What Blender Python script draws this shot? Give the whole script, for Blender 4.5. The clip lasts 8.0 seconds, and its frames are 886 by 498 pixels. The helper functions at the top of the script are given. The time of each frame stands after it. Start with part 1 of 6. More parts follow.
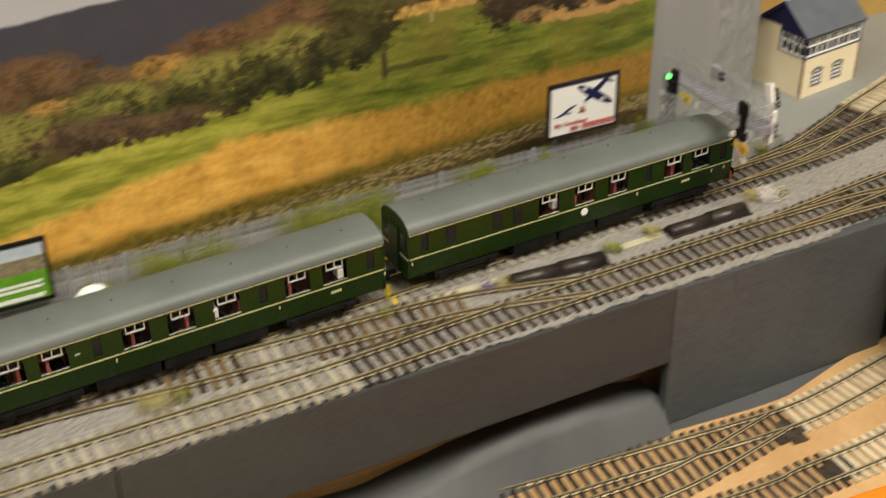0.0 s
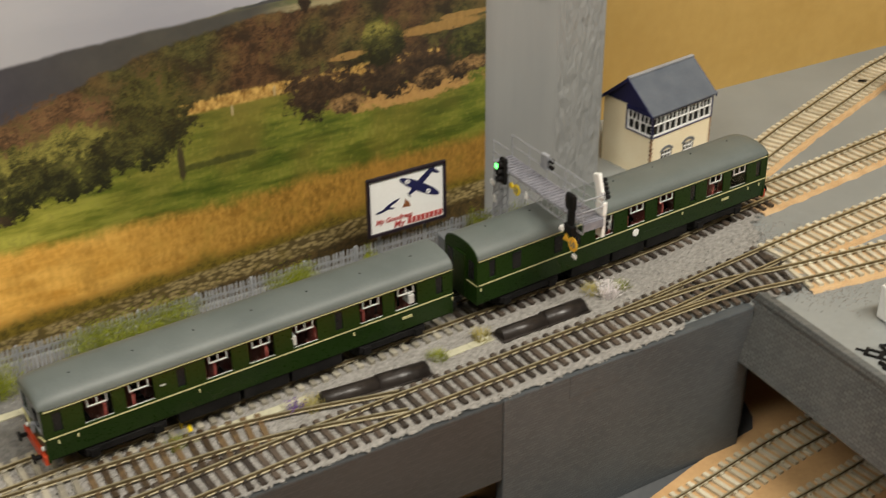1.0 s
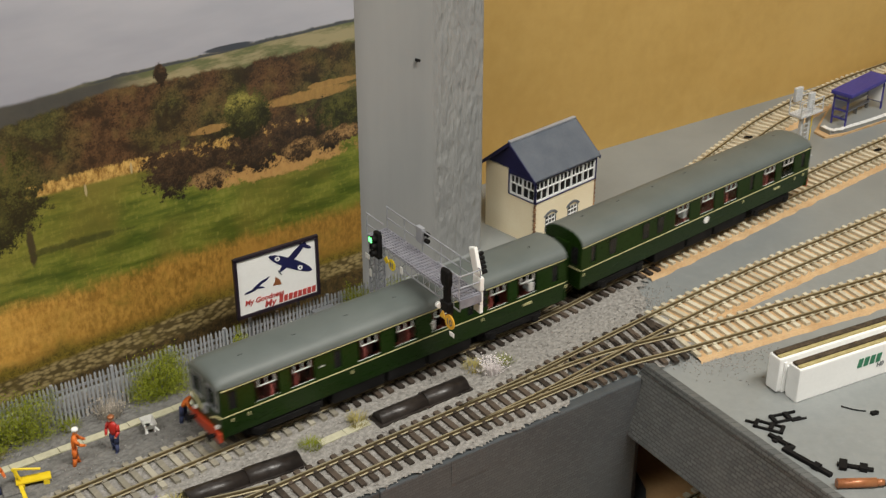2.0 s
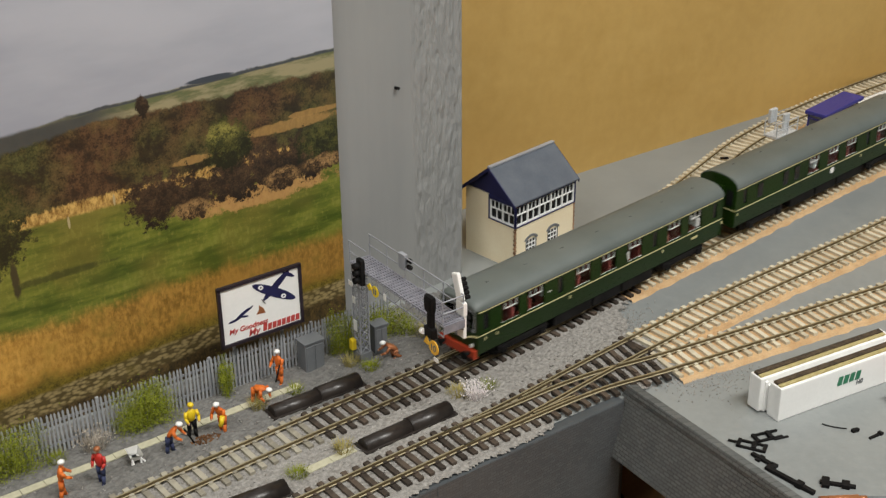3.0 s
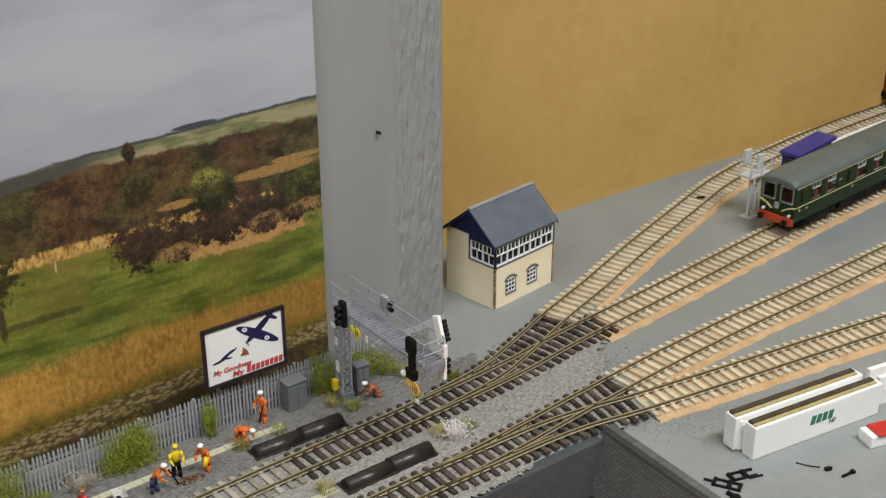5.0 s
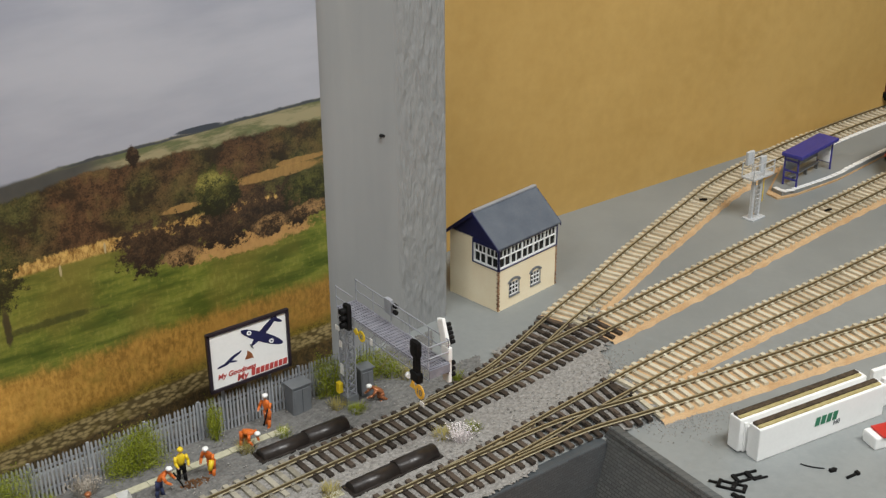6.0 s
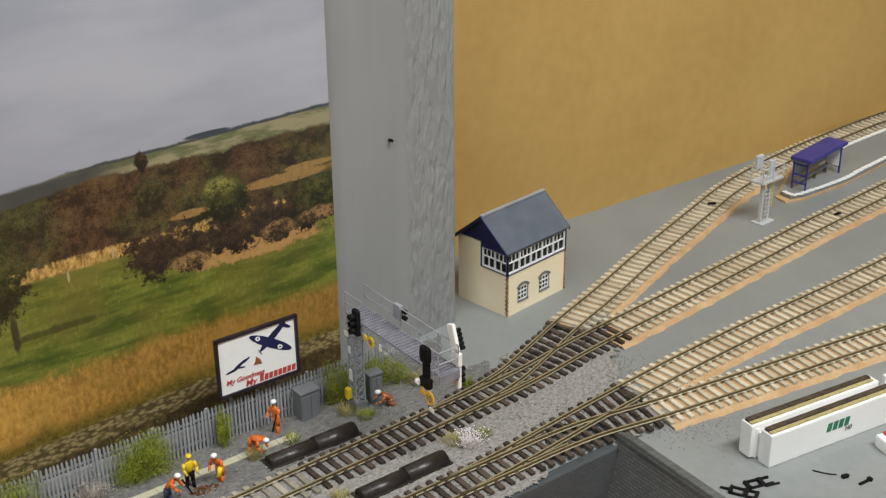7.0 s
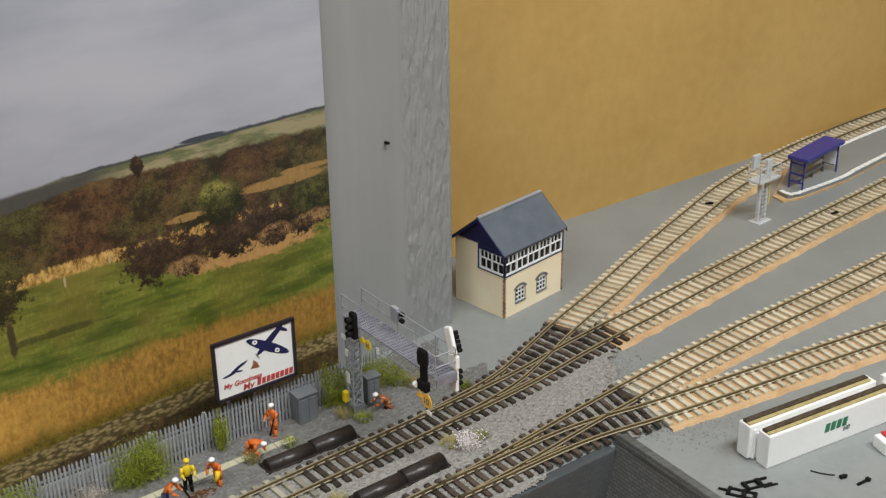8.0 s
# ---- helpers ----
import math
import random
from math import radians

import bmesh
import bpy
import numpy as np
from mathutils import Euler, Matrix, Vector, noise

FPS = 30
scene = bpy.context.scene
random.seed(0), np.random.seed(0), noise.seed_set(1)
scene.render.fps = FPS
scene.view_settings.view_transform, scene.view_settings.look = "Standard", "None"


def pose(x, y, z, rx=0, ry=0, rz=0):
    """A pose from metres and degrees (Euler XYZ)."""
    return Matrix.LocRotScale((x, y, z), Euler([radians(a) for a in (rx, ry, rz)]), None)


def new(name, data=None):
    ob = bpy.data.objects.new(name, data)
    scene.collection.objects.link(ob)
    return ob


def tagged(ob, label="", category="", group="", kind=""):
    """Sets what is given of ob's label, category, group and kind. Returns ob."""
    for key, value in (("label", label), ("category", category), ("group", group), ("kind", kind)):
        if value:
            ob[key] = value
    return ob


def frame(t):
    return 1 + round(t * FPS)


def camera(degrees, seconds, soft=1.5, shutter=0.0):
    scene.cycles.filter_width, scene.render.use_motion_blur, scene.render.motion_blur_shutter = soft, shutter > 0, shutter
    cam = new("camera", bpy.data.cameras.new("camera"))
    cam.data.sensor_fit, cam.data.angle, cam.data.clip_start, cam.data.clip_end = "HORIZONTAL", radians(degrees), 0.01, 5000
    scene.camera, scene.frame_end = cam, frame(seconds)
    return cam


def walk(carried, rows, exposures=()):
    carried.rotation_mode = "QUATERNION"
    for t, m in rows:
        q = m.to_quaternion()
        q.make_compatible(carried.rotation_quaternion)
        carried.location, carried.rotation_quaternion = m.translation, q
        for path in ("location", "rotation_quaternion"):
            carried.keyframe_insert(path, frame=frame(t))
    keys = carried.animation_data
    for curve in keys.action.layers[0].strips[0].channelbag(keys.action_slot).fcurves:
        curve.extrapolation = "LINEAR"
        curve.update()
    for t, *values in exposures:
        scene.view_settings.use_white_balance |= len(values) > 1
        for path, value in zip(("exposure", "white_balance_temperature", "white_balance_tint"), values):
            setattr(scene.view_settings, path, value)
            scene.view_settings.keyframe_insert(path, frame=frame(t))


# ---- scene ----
cam = camera(37.53, 8.0, soft=1.3, shutter=0.5)
# PATH
PATH = [
    (0, pose(-0.0664, -0.1068, 0.4152, 57.637, 0.426, 9.543)),
    (0.5, pose(-0.0290, -0.0607, 0.4138, 59.371, 0.304, 6.954)),
    (1, pose(-0.0112, -0.0265, 0.4039, 60.132, 0.497, 5.894)),
    (1.5, pose(0.0037, -0.0043, 0.4061, 61.376, 0.024, 3.156)),
    (2, pose(0.0079, 0.0123, 0.4021, 62.175, 0.078, 1.785)),
    (3.5, pose(0.0042, 0.0058, 0.4105, 63.560, 0.436, 0.147)),
    (4, pose(0.0047, 0.0040, 0.4148, 63.939, 0.272, 0.021)),
    (5.5, pose(0.0064, -0.0014, 0.4200, 64.516, 0.245, -0.389)),
    (6, pose(0.0039, -0.0013, 0.4197, 64.548, 0.361, -0.350)),
    (6.5, pose(-0.0000, 0.0000, 0.4195, 64.588, 0.362, -0.172)),
    (7, pose(0.0007, 0.0027, 0.4192, 64.682, 0.497, -0.234)),
    (7.5, pose(0.0027, 0.0042, 0.4205, 64.642, 0.463, -0.412)),
    (8, pose(0.0018, 0.0042, 0.4210, 64.614, 0.767, -0.428)),
]
# END PATH
walk(cam, PATH, [(0, -0.3, 7600, 10), (1.0, -0.38, 7150, 10), (2.0, -0.47, 6750, 10), (3.5, -0.5, 6450, 10), (8, -0.5, 6250, 10)])

# ---- light ----
ROOM_Z = 1.45
world = bpy.data.worlds.new("room")
scene.world = world
world.use_nodes = True
world.node_tree.nodes["Background"].inputs[0].default_value = (1.0, 0.93, 0.82, 1)
world.node_tree.nodes["Background"].inputs[1].default_value = 0.12
# lamps assumed out of view; the second is set forward to brighten wall fronts
for lx, ly, power in ((0.7, 0.12, 46.0), (-0.7, -0.6, 26.0)):
    lamp = new("assumed_ceiling_lamp", bpy.data.lights.new("assumed_ceiling_lamp", "AREA"))
    lamp.data.shape, lamp.data.size, lamp.data.size_y = "RECTANGLE", 1.2, 0.35
    lamp.data.energy, lamp.data.color = power, (1.0, 0.985, 0.94)
    lamp.matrix_world = pose(lx, ly, ROOM_Z - 0.03, 0, 0, 20)


# ---- materials ----
def nodes_of(name):
    m = bpy.data.materials.new(name)
    m.use_nodes = True
    return m, m.node_tree, m.node_tree.nodes["Principled BSDF"]


def wire(nt, src, dst):
    if hasattr(src, "links"):
        nt.links.new(src, dst)
    elif isinstance(src, (tuple, list)) and len(src) == 3 and dst.type == "RGBA":
        dst.default_value = (*src, 1)
    else:
        dst.default_value = src


def op(nt, kind, a, b=0.0, c=0.0):
    n = nt.nodes.new("ShaderNodeMath")
    n.operation = kind
    for k, v in enumerate((a, b, c)):
        wire(nt, v, n.inputs[k])
    return n.outputs[0]


def mixc(nt, f, a, b):
    n = nt.nodes.new("ShaderNodeMix")
    n.data_type = "RGBA"
    wire(nt, f, n.inputs[0])
    wire(nt, a, n.inputs[6])
    wire(nt, b, n.inputs[7])
    return n.outputs[2]


def ramp(nt, v, lo, hi, out0=0.0, out1=1.0):
    n = nt.nodes.new("ShaderNodeMapRange")
    n.interpolation_type = "SMOOTHSTEP"
    for k, x in enumerate((v, lo, hi, out0, out1)):
        wire(nt, x, n.inputs[k])
    return n.outputs[0]


def coords(nt, stretch=(1, 1, 1)):
    t = nt.nodes.new("ShaderNodeTexCoord")
    mp = nt.nodes.new("ShaderNodeMapping")
    mp.inputs["Scale"].default_value = stretch
    nt.links.new(t.outputs["Object"], mp.inputs[0])
    return mp.outputs[0]


def noise_tex(nt, vec, scale, detail=4.0, rough=0.55):
    n = nt.nodes.new("ShaderNodeTexNoise")
    n.inputs["Scale"].default_value, n.inputs["Detail"].default_value, n.inputs["Roughness"].default_value = scale, detail, rough
    nt.links.new(vec, n.inputs["Vector"])
    return n.outputs[0]


def bump(nt, bsdf, height, strength, dist):
    n = nt.nodes.new("ShaderNodeBump")
    n.inputs["Strength"].default_value, n.inputs["Distance"].default_value = strength, dist
    nt.links.new(height, n.inputs["Height"])
    nt.links.new(n.outputs[0], bsdf.inputs["Normal"])


def surface(name, c0, c1, rough=0.6, big=25.0, fine=400.0, metal=0.0, relief=0.3, dist=0.0003, stretch=(1, 1, 1), piece=0.0, glow=None, spec=0.5):
    """Two tones at two scales, fine relief; piece: how much one piece differs from the next."""
    m, nt, b = nodes_of(name)
    v = coords(nt, stretch)
    large, small = noise_tex(nt, v, big), noise_tex(nt, v, fine, 3.0, 0.6)
    f = op(nt, "ADD", op(nt, "MULTIPLY", large, 0.6), op(nt, "MULTIPLY", small, 0.4))
    if piece:
        info = nt.nodes.new("ShaderNodeObjectInfo")
        f = op(nt, "ADD", f, op(nt, "MULTIPLY", op(nt, "SUBTRACT", info.outputs["Random"], 0.5), piece))
    nt.links.new(mixc(nt, ramp(nt, f, 0.3, 0.7), c0, c1), b.inputs["Base Color"])
    wire(nt, ramp(nt, small, 0.3, 0.7, rough - 0.08, min(1.0, rough + 0.08)), b.inputs["Roughness"])
    b.inputs["Metallic"].default_value = metal
    b.inputs["Specular IOR Level"].default_value = spec
    if relief:
        bump(nt, b, small, relief, dist)
    if glow:
        b.inputs["Emission Color"].default_value = (*glow[:3], 1)
        b.inputs["Emission Strength"].default_value = glow[3]
    return m


M = {}
M["board"] = surface("grey_board_paint", (0.2, 0.215, 0.213), (0.265, 0.278, 0.27), 0.5, 9, 260, relief=0.15)
# board grey darkened: the lower level's shade is put into the colour
M["lower_grey"] = surface("shaded_board_grey", (0.062, 0.066, 0.07), (0.09, 0.094, 0.098), 0.6, 12, 260, relief=0.15)
M["gold"] = surface("ochre_hardboard", (0.45, 0.28, 0.078), (0.54, 0.35, 0.11), 0.6, 7, 90, relief=0.08)
M["hardboard"] = surface("hardboard_edge", (0.16, 0.07, 0.02), (0.28, 0.13, 0.04), 0.8, 60, 500)
M["cork"] = surface("cork_underlay", (0.46, 0.28, 0.13), (0.62, 0.43, 0.24), 0.9, 90, 900, relief=0.8, dist=0.0008)
M["mdf"] = surface("tan_board", (0.46, 0.27, 0.12), (0.58, 0.37, 0.18), 0.6, 18, 300, relief=0.1)
M["wood"] = surface("pine", (0.42, 0.25, 0.1), (0.62, 0.41, 0.19), 0.55, 60, 240, stretch=(0.2, 0.2, 3.0))
M["tie_tan"] = surface("tan_sleeper", (0.46, 0.41, 0.3), (0.6, 0.55, 0.42), 0.7, 120, 900, piece=0.5)
M["tie_pale"] = surface("ballasted_sleeper", (0.22, 0.2, 0.155), (0.38, 0.35, 0.275), 0.8, 140, 900, piece=0.5)
M["tie_dark"] = surface("dark_sleeper", (0.03, 0.022, 0.016), (0.085, 0.062, 0.045), 0.65, 140, 900, piece=0.5)
M["tie_brown"] = surface("brown_sleeper", (0.04, 0.024, 0.01), (0.15, 0.095, 0.045), 0.65, 140, 900, piece=0.6)
M["stone"] = surface("ballast_stone", (0.17, 0.16, 0.145), (0.44, 0.42, 0.39), 0.9, 700, 2500, relief=0.9, dist=0.0006)
M["ash"] = surface("dark_ash_ballast", (0.1, 0.098, 0.092), (0.2, 0.195, 0.183), 0.95, 380, 1300, relief=0.5)
M["deck_mesh"] = surface("grey_mesh_plastic", (0.16, 0.16, 0.19), (0.27, 0.27, 0.3), 0.5, 160, 700, relief=0.3)
M["gravel"] = surface("ballast_grains", (0.17, 0.16, 0.145), (0.34, 0.325, 0.3), 0.9, 420, 1300, relief=0.4)
M["green"] = surface("coach_green", (0.006, 0.021, 0.002), (0.01, 0.03, 0.003), 0.34, 30, 900, relief=0.03, spec=0.28)
M["roof"] = surface("coach_roof_grey", (0.095, 0.112, 0.106), (0.13, 0.148, 0.14), 0.5, 30, 900, relief=0.04)
M["lining"] = surface("cream_lining", (0.56, 0.52, 0.26), (0.64, 0.6, 0.32), 0.5, 100, 900, relief=0)
M["black"] = surface("black_plastic", (0.006, 0.006, 0.006), (0.016, 0.015, 0.015), 0.6, 120, 900, relief=0.1, spec=0.1)
M["vent"] = surface("grey_white_metal", (0.5, 0.5, 0.48), (0.6, 0.6, 0.58), 0.5, 60, 600, relief=0)
M["white"] = surface("white_plastic", (0.82, 0.82, 0.8), (0.88, 0.88, 0.86), 0.4, 30, 400, relief=0.05)
M["red"] = surface("red_plastic", (0.42, 0.02, 0.015), (0.55, 0.035, 0.025), 0.45, 60, 600, relief=0.05)
M["buffer_red"] = surface("buffer_beam_red", (0.38, 0.035, 0.012), (0.5, 0.06, 0.02), 0.5, 100, 900, relief=0.05)
M["seat"] = surface("maroon_seat", (0.2, 0.03, 0.026), (0.32, 0.065, 0.05), 0.7, 100, 900)
M["navy"] = surface("navy_paint", (0.01, 0.011, 0.055), (0.016, 0.018, 0.085), 0.45, 80, 800, relief=0.05)
M["blue"] = surface("blue_plastic", (0.03, 0.03, 0.2), (0.045, 0.045, 0.27), 0.4, 60, 700, relief=0.05)
M["cream"] = surface("cream_render", (0.84, 0.71, 0.48), (0.92, 0.82, 0.6), 0.7, 40, 900, relief=0.2)
M["slate"] = surface("slate_roof", (0.075, 0.09, 0.115), (0.115, 0.13, 0.155), 0.55, 60, 700, relief=0.15)
M["brick_red"] = surface("red_brick", (0.16, 0.075, 0.035), (0.36, 0.2, 0.1), 0.8, 300, 1500, piece=0.6)
M["plastic_grey"] = surface("light_grey_plastic", (0.26, 0.27, 0.295), (0.34, 0.35, 0.375), 0.45, 60, 900, relief=0.05)
M["cabinet"] = surface("grey_cabinet_paint", (0.13, 0.14, 0.15), (0.18, 0.19, 0.2), 0.5, 60, 800, relief=0.06)
M["galv"] = surface("galvanised_paling", (0.25, 0.265, 0.285), (0.35, 0.365, 0.385), 0.5, 60, 700, piece=0.25, relief=0.05)
M["concrete"] = surface("concrete_trough", (0.4, 0.38, 0.27), (0.52, 0.5, 0.36), 0.85, 80, 700, relief=0.3)
M["motor"] = surface("dark_brown_cover", (0.014, 0.011, 0.01), (0.034, 0.027, 0.023), 0.36, 90, 600, relief=0.1)
M["leaf"] = surface("bush_leaf", (0.15, 0.18, 0.014), (0.31, 0.34, 0.04), 0.9, 130, 900, spec=0.2)
M["straw"] = surface("straw_grass", (0.3, 0.25, 0.07), (0.46, 0.4, 0.14), 0.85, 260, 900)
M["petal"] = surface("white_petal", (0.78, 0.7, 0.7), (0.9, 0.86, 0.85), 0.8, 300, 900)
M["purple"] = surface("purple_petal", (0.12, 0.06, 0.24), (0.22, 0.13, 0.36), 0.8, 300, 900)
M["dull"] = surface("dried_flower", (0.36, 0.31, 0.25), (0.52, 0.47, 0.4), 0.85, 300, 900)
M["orange"] = surface("hi_vis_orange", (0.5, 0.095, 0.01), (0.82, 0.21, 0.028), 0.6, 260, 1500)
M["yellow"] = surface("yellow_paint", (0.72, 0.5, 0.01), (0.82, 0.62, 0.03), 0.5, 100, 900)
M["amber"] = surface("amber_sign_paint", (0.75, 0.38, 0.03), (0.85, 0.5, 0.06), 0.5, 100, 900)
M["frame_dark"] = surface("dark_frame_paint", (0.012, 0.008, 0.014), (0.026, 0.018, 0.028), 0.4, 100, 900, relief=0.05)
M["jeans"] = surface("blue_cloth", (0.02, 0.03, 0.08), (0.05, 0.06, 0.13), 0.8, 200, 1500)
M["skin"] = surface("painted_flesh", (0.5, 0.28, 0.18), (0.6, 0.36, 0.24), 0.6, 200, 1500)
M["soil"] = surface("brown_soil", (0.07, 0.03, 0.01), (0.2, 0.09, 0.03), 0.95, 300, 1200, relief=0.9, dist=0.001)
M["orange_panel"] = surface("orange_plastic", (0.75, 0.17, 0.01), (0.85, 0.24, 0.02), 0.45, 20, 500)
M["copper"] = surface("copper_brown", (0.3, 0.1, 0.04), (0.42, 0.17, 0.07), 0.35, 80, 600, metal=0.3)
M["maroon"] = surface("maroon_paint", (0.09, 0.02, 0.012), (0.15, 0.035, 0.02), 0.4, 60, 700)
M["foam"] = surface("dark_foam", (0.03, 0.02, 0.012), (0.1, 0.07, 0.04), 0.95, 300, 900, relief=0.9, dist=0.001)
M["foam_pale"] = surface("yellow_foam", (0.34, 0.28, 0.11), (0.5, 0.42, 0.2), 0.95, 300, 900, relief=0.9, dist=0.001)
# unseen room floor, kept neutral grey so its bounce doesn't tint the walls
M["carpet"] = surface("neutral_grey_floor", (0.1, 0.1, 0.105), (0.17, 0.17, 0.175), 0.95, 6, 300, relief=0.6)
M["wall_paint"] = surface("room_wall_paint", (0.66, 0.65, 0.62), (0.72, 0.71, 0.68), 0.8, 3, 60)
M["text_red"] = surface("printed_red", (0.42, 0.05, 0.045), (0.5, 0.07, 0.06), 0.5, 100, 900, relief=0)
M["text_green"] = surface("printed_green", (0.02, 0.16, 0.08), (0.035, 0.21, 0.11), 0.5, 100, 900, relief=0)
M["poster_green"] = surface("printed_grass", (0.07, 0.26, 0.015), (0.16, 0.4, 0.03), 0.5, 200, 900, relief=0)
M["poster_sky"] = surface("printed_sky", (0.4, 0.5, 0.62), (0.62, 0.66, 0.7), 0.5, 80, 400, relief=0)
M["poster_tan"] = surface("printed_hill", (0.14, 0.12, 0.06), (0.36, 0.3, 0.2), 0.5, 300, 900, relief=0)
M["lens_green"] = surface("lit_green_lens", (0.02, 0.5, 0.1), (0.02, 0.55, 0.12), 0.3, relief=0, glow=(0.08, 1.0, 0.16, 7.0))
M["clear"] = surface("pale_clear_plastic", (0.46, 0.48, 0.5), (0.56, 0.58, 0.6), 0.25, 60, 700, relief=0.05)
M["glass"], _nt, _b = nodes_of("window_glass")
_b.inputs["Base Color"].default_value = (0.7, 0.74, 0.74, 1)
_b.inputs["Roughness"].default_value = 0.03
_b.inputs["Transmission Weight"].default_value = 1.0
_b.inputs["IOR"].default_value = 1.2
M["dark_glass"] = surface("dark_window", (0.008, 0.009, 0.01), (0.02, 0.02, 0.02), 0.2, 60, 700, relief=0, spec=0.3)


def rail_material():
    """Weathered brown sides, rubbed bright on top."""
    m, nt, b = nodes_of("weathered_rail")
    g = nt.nodes.new("ShaderNodeNewGeometry")
    sep = nt.nodes.new("ShaderNodeSeparateXYZ")
    nt.links.new(g.outputs["Normal"], sep.inputs[0])
    v = coords(nt)
    n = noise_tex(nt, v, 90)
    top = op(nt, "MULTIPLY", ramp(nt, sep.outputs[2], 0.6, 0.95), ramp(nt, n, 0.25, 0.6, 0.45, 1.0))
    nt.links.new(mixc(nt, top, mixc(nt, n, (0.07, 0.048, 0.02), (0.16, 0.115, 0.05)), (0.42, 0.37, 0.24)), b.inputs["Base Color"])
    wire(nt, ramp(nt, top, 0, 1, 0.75, 0.38), b.inputs["Roughness"])
    wire(nt, ramp(nt, top, 0, 1, 0.0, 0.55), b.inputs["Metallic"])
    return m


def brick_material(name, c0, c1, mortar, w, h, depth, flip=False):
    """Embossed brick sheet, coursed along the wall's own length (local x, z)."""
    m, nt, b = nodes_of(name)
    t = nt.nodes.new("ShaderNodeTexCoord")
    sep = nt.nodes.new("ShaderNodeSeparateXYZ")
    com = nt.nodes.new("ShaderNodeCombineXYZ")
    nt.links.new(t.outputs["Object"], sep.inputs[0])
    nt.links.new(sep.outputs[0], com.inputs[0])
    nt.links.new(sep.outputs[2], com.inputs[1])
    br = nt.nodes.new("ShaderNodeTexBrick")
    nt.links.new(com.outputs[0], br.inputs["Vector"])
    br.inputs["Scale"].default_value = 1.0
    br.inputs["Brick Width"].default_value, br.inputs["Row Height"].default_value = w, h
    br.inputs["Mortar Size"].default_value = h * 0.12
    br.inputs["Color1"].default_value, br.inputs["Color2"].default_value, br.inputs["Mortar"].default_value = (*c0, 1), (*c1, 1), (*mortar, 1)
    n = noise_tex(nt, t.outputs["Object"], 22)
    n2 = noise_tex(nt, t.outputs["Object"], 500)
    nt.links.new(mixc(nt, ramp(nt, n, 0.3, 0.75, 0.0, 0.5), br.outputs["Color"], c1), b.inputs["Base Color"])
    b.inputs["Roughness"].default_value = 0.55
    h_ = op(nt, "SUBTRACT", op(nt, "MULTIPLY", n2, 0.3), br.outputs["Fac"])
    bump(nt, b, h_, depth, 0.0004)
    return m


M["rail"] = rail_material()
M["wall_brick"] = brick_material("embossed_grey_brick", (0.058, 0.067, 0.074), (0.084, 0.095, 0.102), (0.048, 0.055, 0.06), 0.0042, 0.0018, 0.3)
# grey brick at 0.6 strength: the left walls' lower brightness, put into the colour
M["dark_brick"] = brick_material("darkened_grey_brick", (0.036, 0.041, 0.044), (0.052, 0.058, 0.061), (0.03, 0.034, 0.037), 0.0042, 0.0018, 0.3)
M["bridge_brick"] = brick_material("embossed_bridge_brick", (0.078, 0.085, 0.085), (0.125, 0.132, 0.13), (0.036, 0.04, 0.04), 0.0046, 0.0021, 1.0)
M["abutment"] = surface("slate_blue_paint", (0.085, 0.085, 0.1), (0.12, 0.12, 0.135), 0.5, 40, 400)


# ---- building helpers ----
def link(name, bm, mat, parent=None, label="", m=None):
    me = bpy.data.meshes.new(name)
    bmesh.ops.recalc_face_normals(bm, faces=bm.faces)
    bm.to_mesh(me)
    bm.free()
    for k in (mat if isinstance(mat, (list, tuple)) else [mat]):
        me.materials.append(M[k])
    ob = new(name, me)
    if parent:
        ob.parent = parent
    if m is not None:
        ob.matrix_basis = m
    return tagged(ob, label)


def part(name, bm, material, parent, label=""):
    return link(name, bm, material, parent, label)


def thing(name, label, category, m=None, group="", kind=""):
    ob = new(name)
    ob.empty_display_size = 0.01
    if m is not None:
        ob.matrix_basis = m
    return tagged(ob, label, category, group, kind)


def bx(bm, x0, x1, y0, y1, z0, z1, bevel=0.0, mi=0, m=None):
    t = bmesh.new() if bevel else bm
    r = bmesh.ops.create_cube(t, size=1)
    bmesh.ops.transform(t, matrix=Matrix.Translation(((x0 + x1) / 2, (y0 + y1) / 2, (z0 + z1) / 2)) @ Matrix.Diagonal((x1 - x0, y1 - y0, z1 - z0, 1)), verts=r["verts"])
    if bevel:
        bmesh.ops.bevel(t, geom=t.edges[:], offset=bevel, segments=2, affect="EDGES", profile=0.6)
        pour(bm, t, mi, m)
    else:
        for f in {f for v in r["verts"] for f in v.link_faces}:
            f.material_index = mi
        if m is not None:
            bmesh.ops.transform(bm, matrix=m, verts=r["verts"])
    return bm


def pour(bm, t, mi=0, m=None):
    """Adds the small mesh t to bm."""
    vs = [bm.verts.new((m @ v.co) if m is not None else v.co) for v in t.verts]
    t.verts.index_update()
    for f in t.faces:
        nf = bm.faces.new([vs[v.index] for v in f.verts])
        nf.material_index = mi
        nf.smooth = f.smooth
    t.free()


def rod(bm, a, b, r, seg=6, r2=None, mi=0, caps=True):
    a, b = Vector(a), Vector(b)
    d = b - a
    res = bmesh.ops.create_cone(bm, cap_ends=caps, segments=seg, radius1=r, radius2=r if r2 is None else r2, depth=d.length)
    bmesh.ops.transform(bm, matrix=Matrix.Translation((a + b) / 2) @ d.to_track_quat("Z", "Y").to_matrix().to_4x4(), verts=res["verts"])
    for f in {f for v in res["verts"] for f in v.link_faces}:
        f.material_index = mi
        f.smooth = seg > 6 and len(f.verts) == 4
    return bm


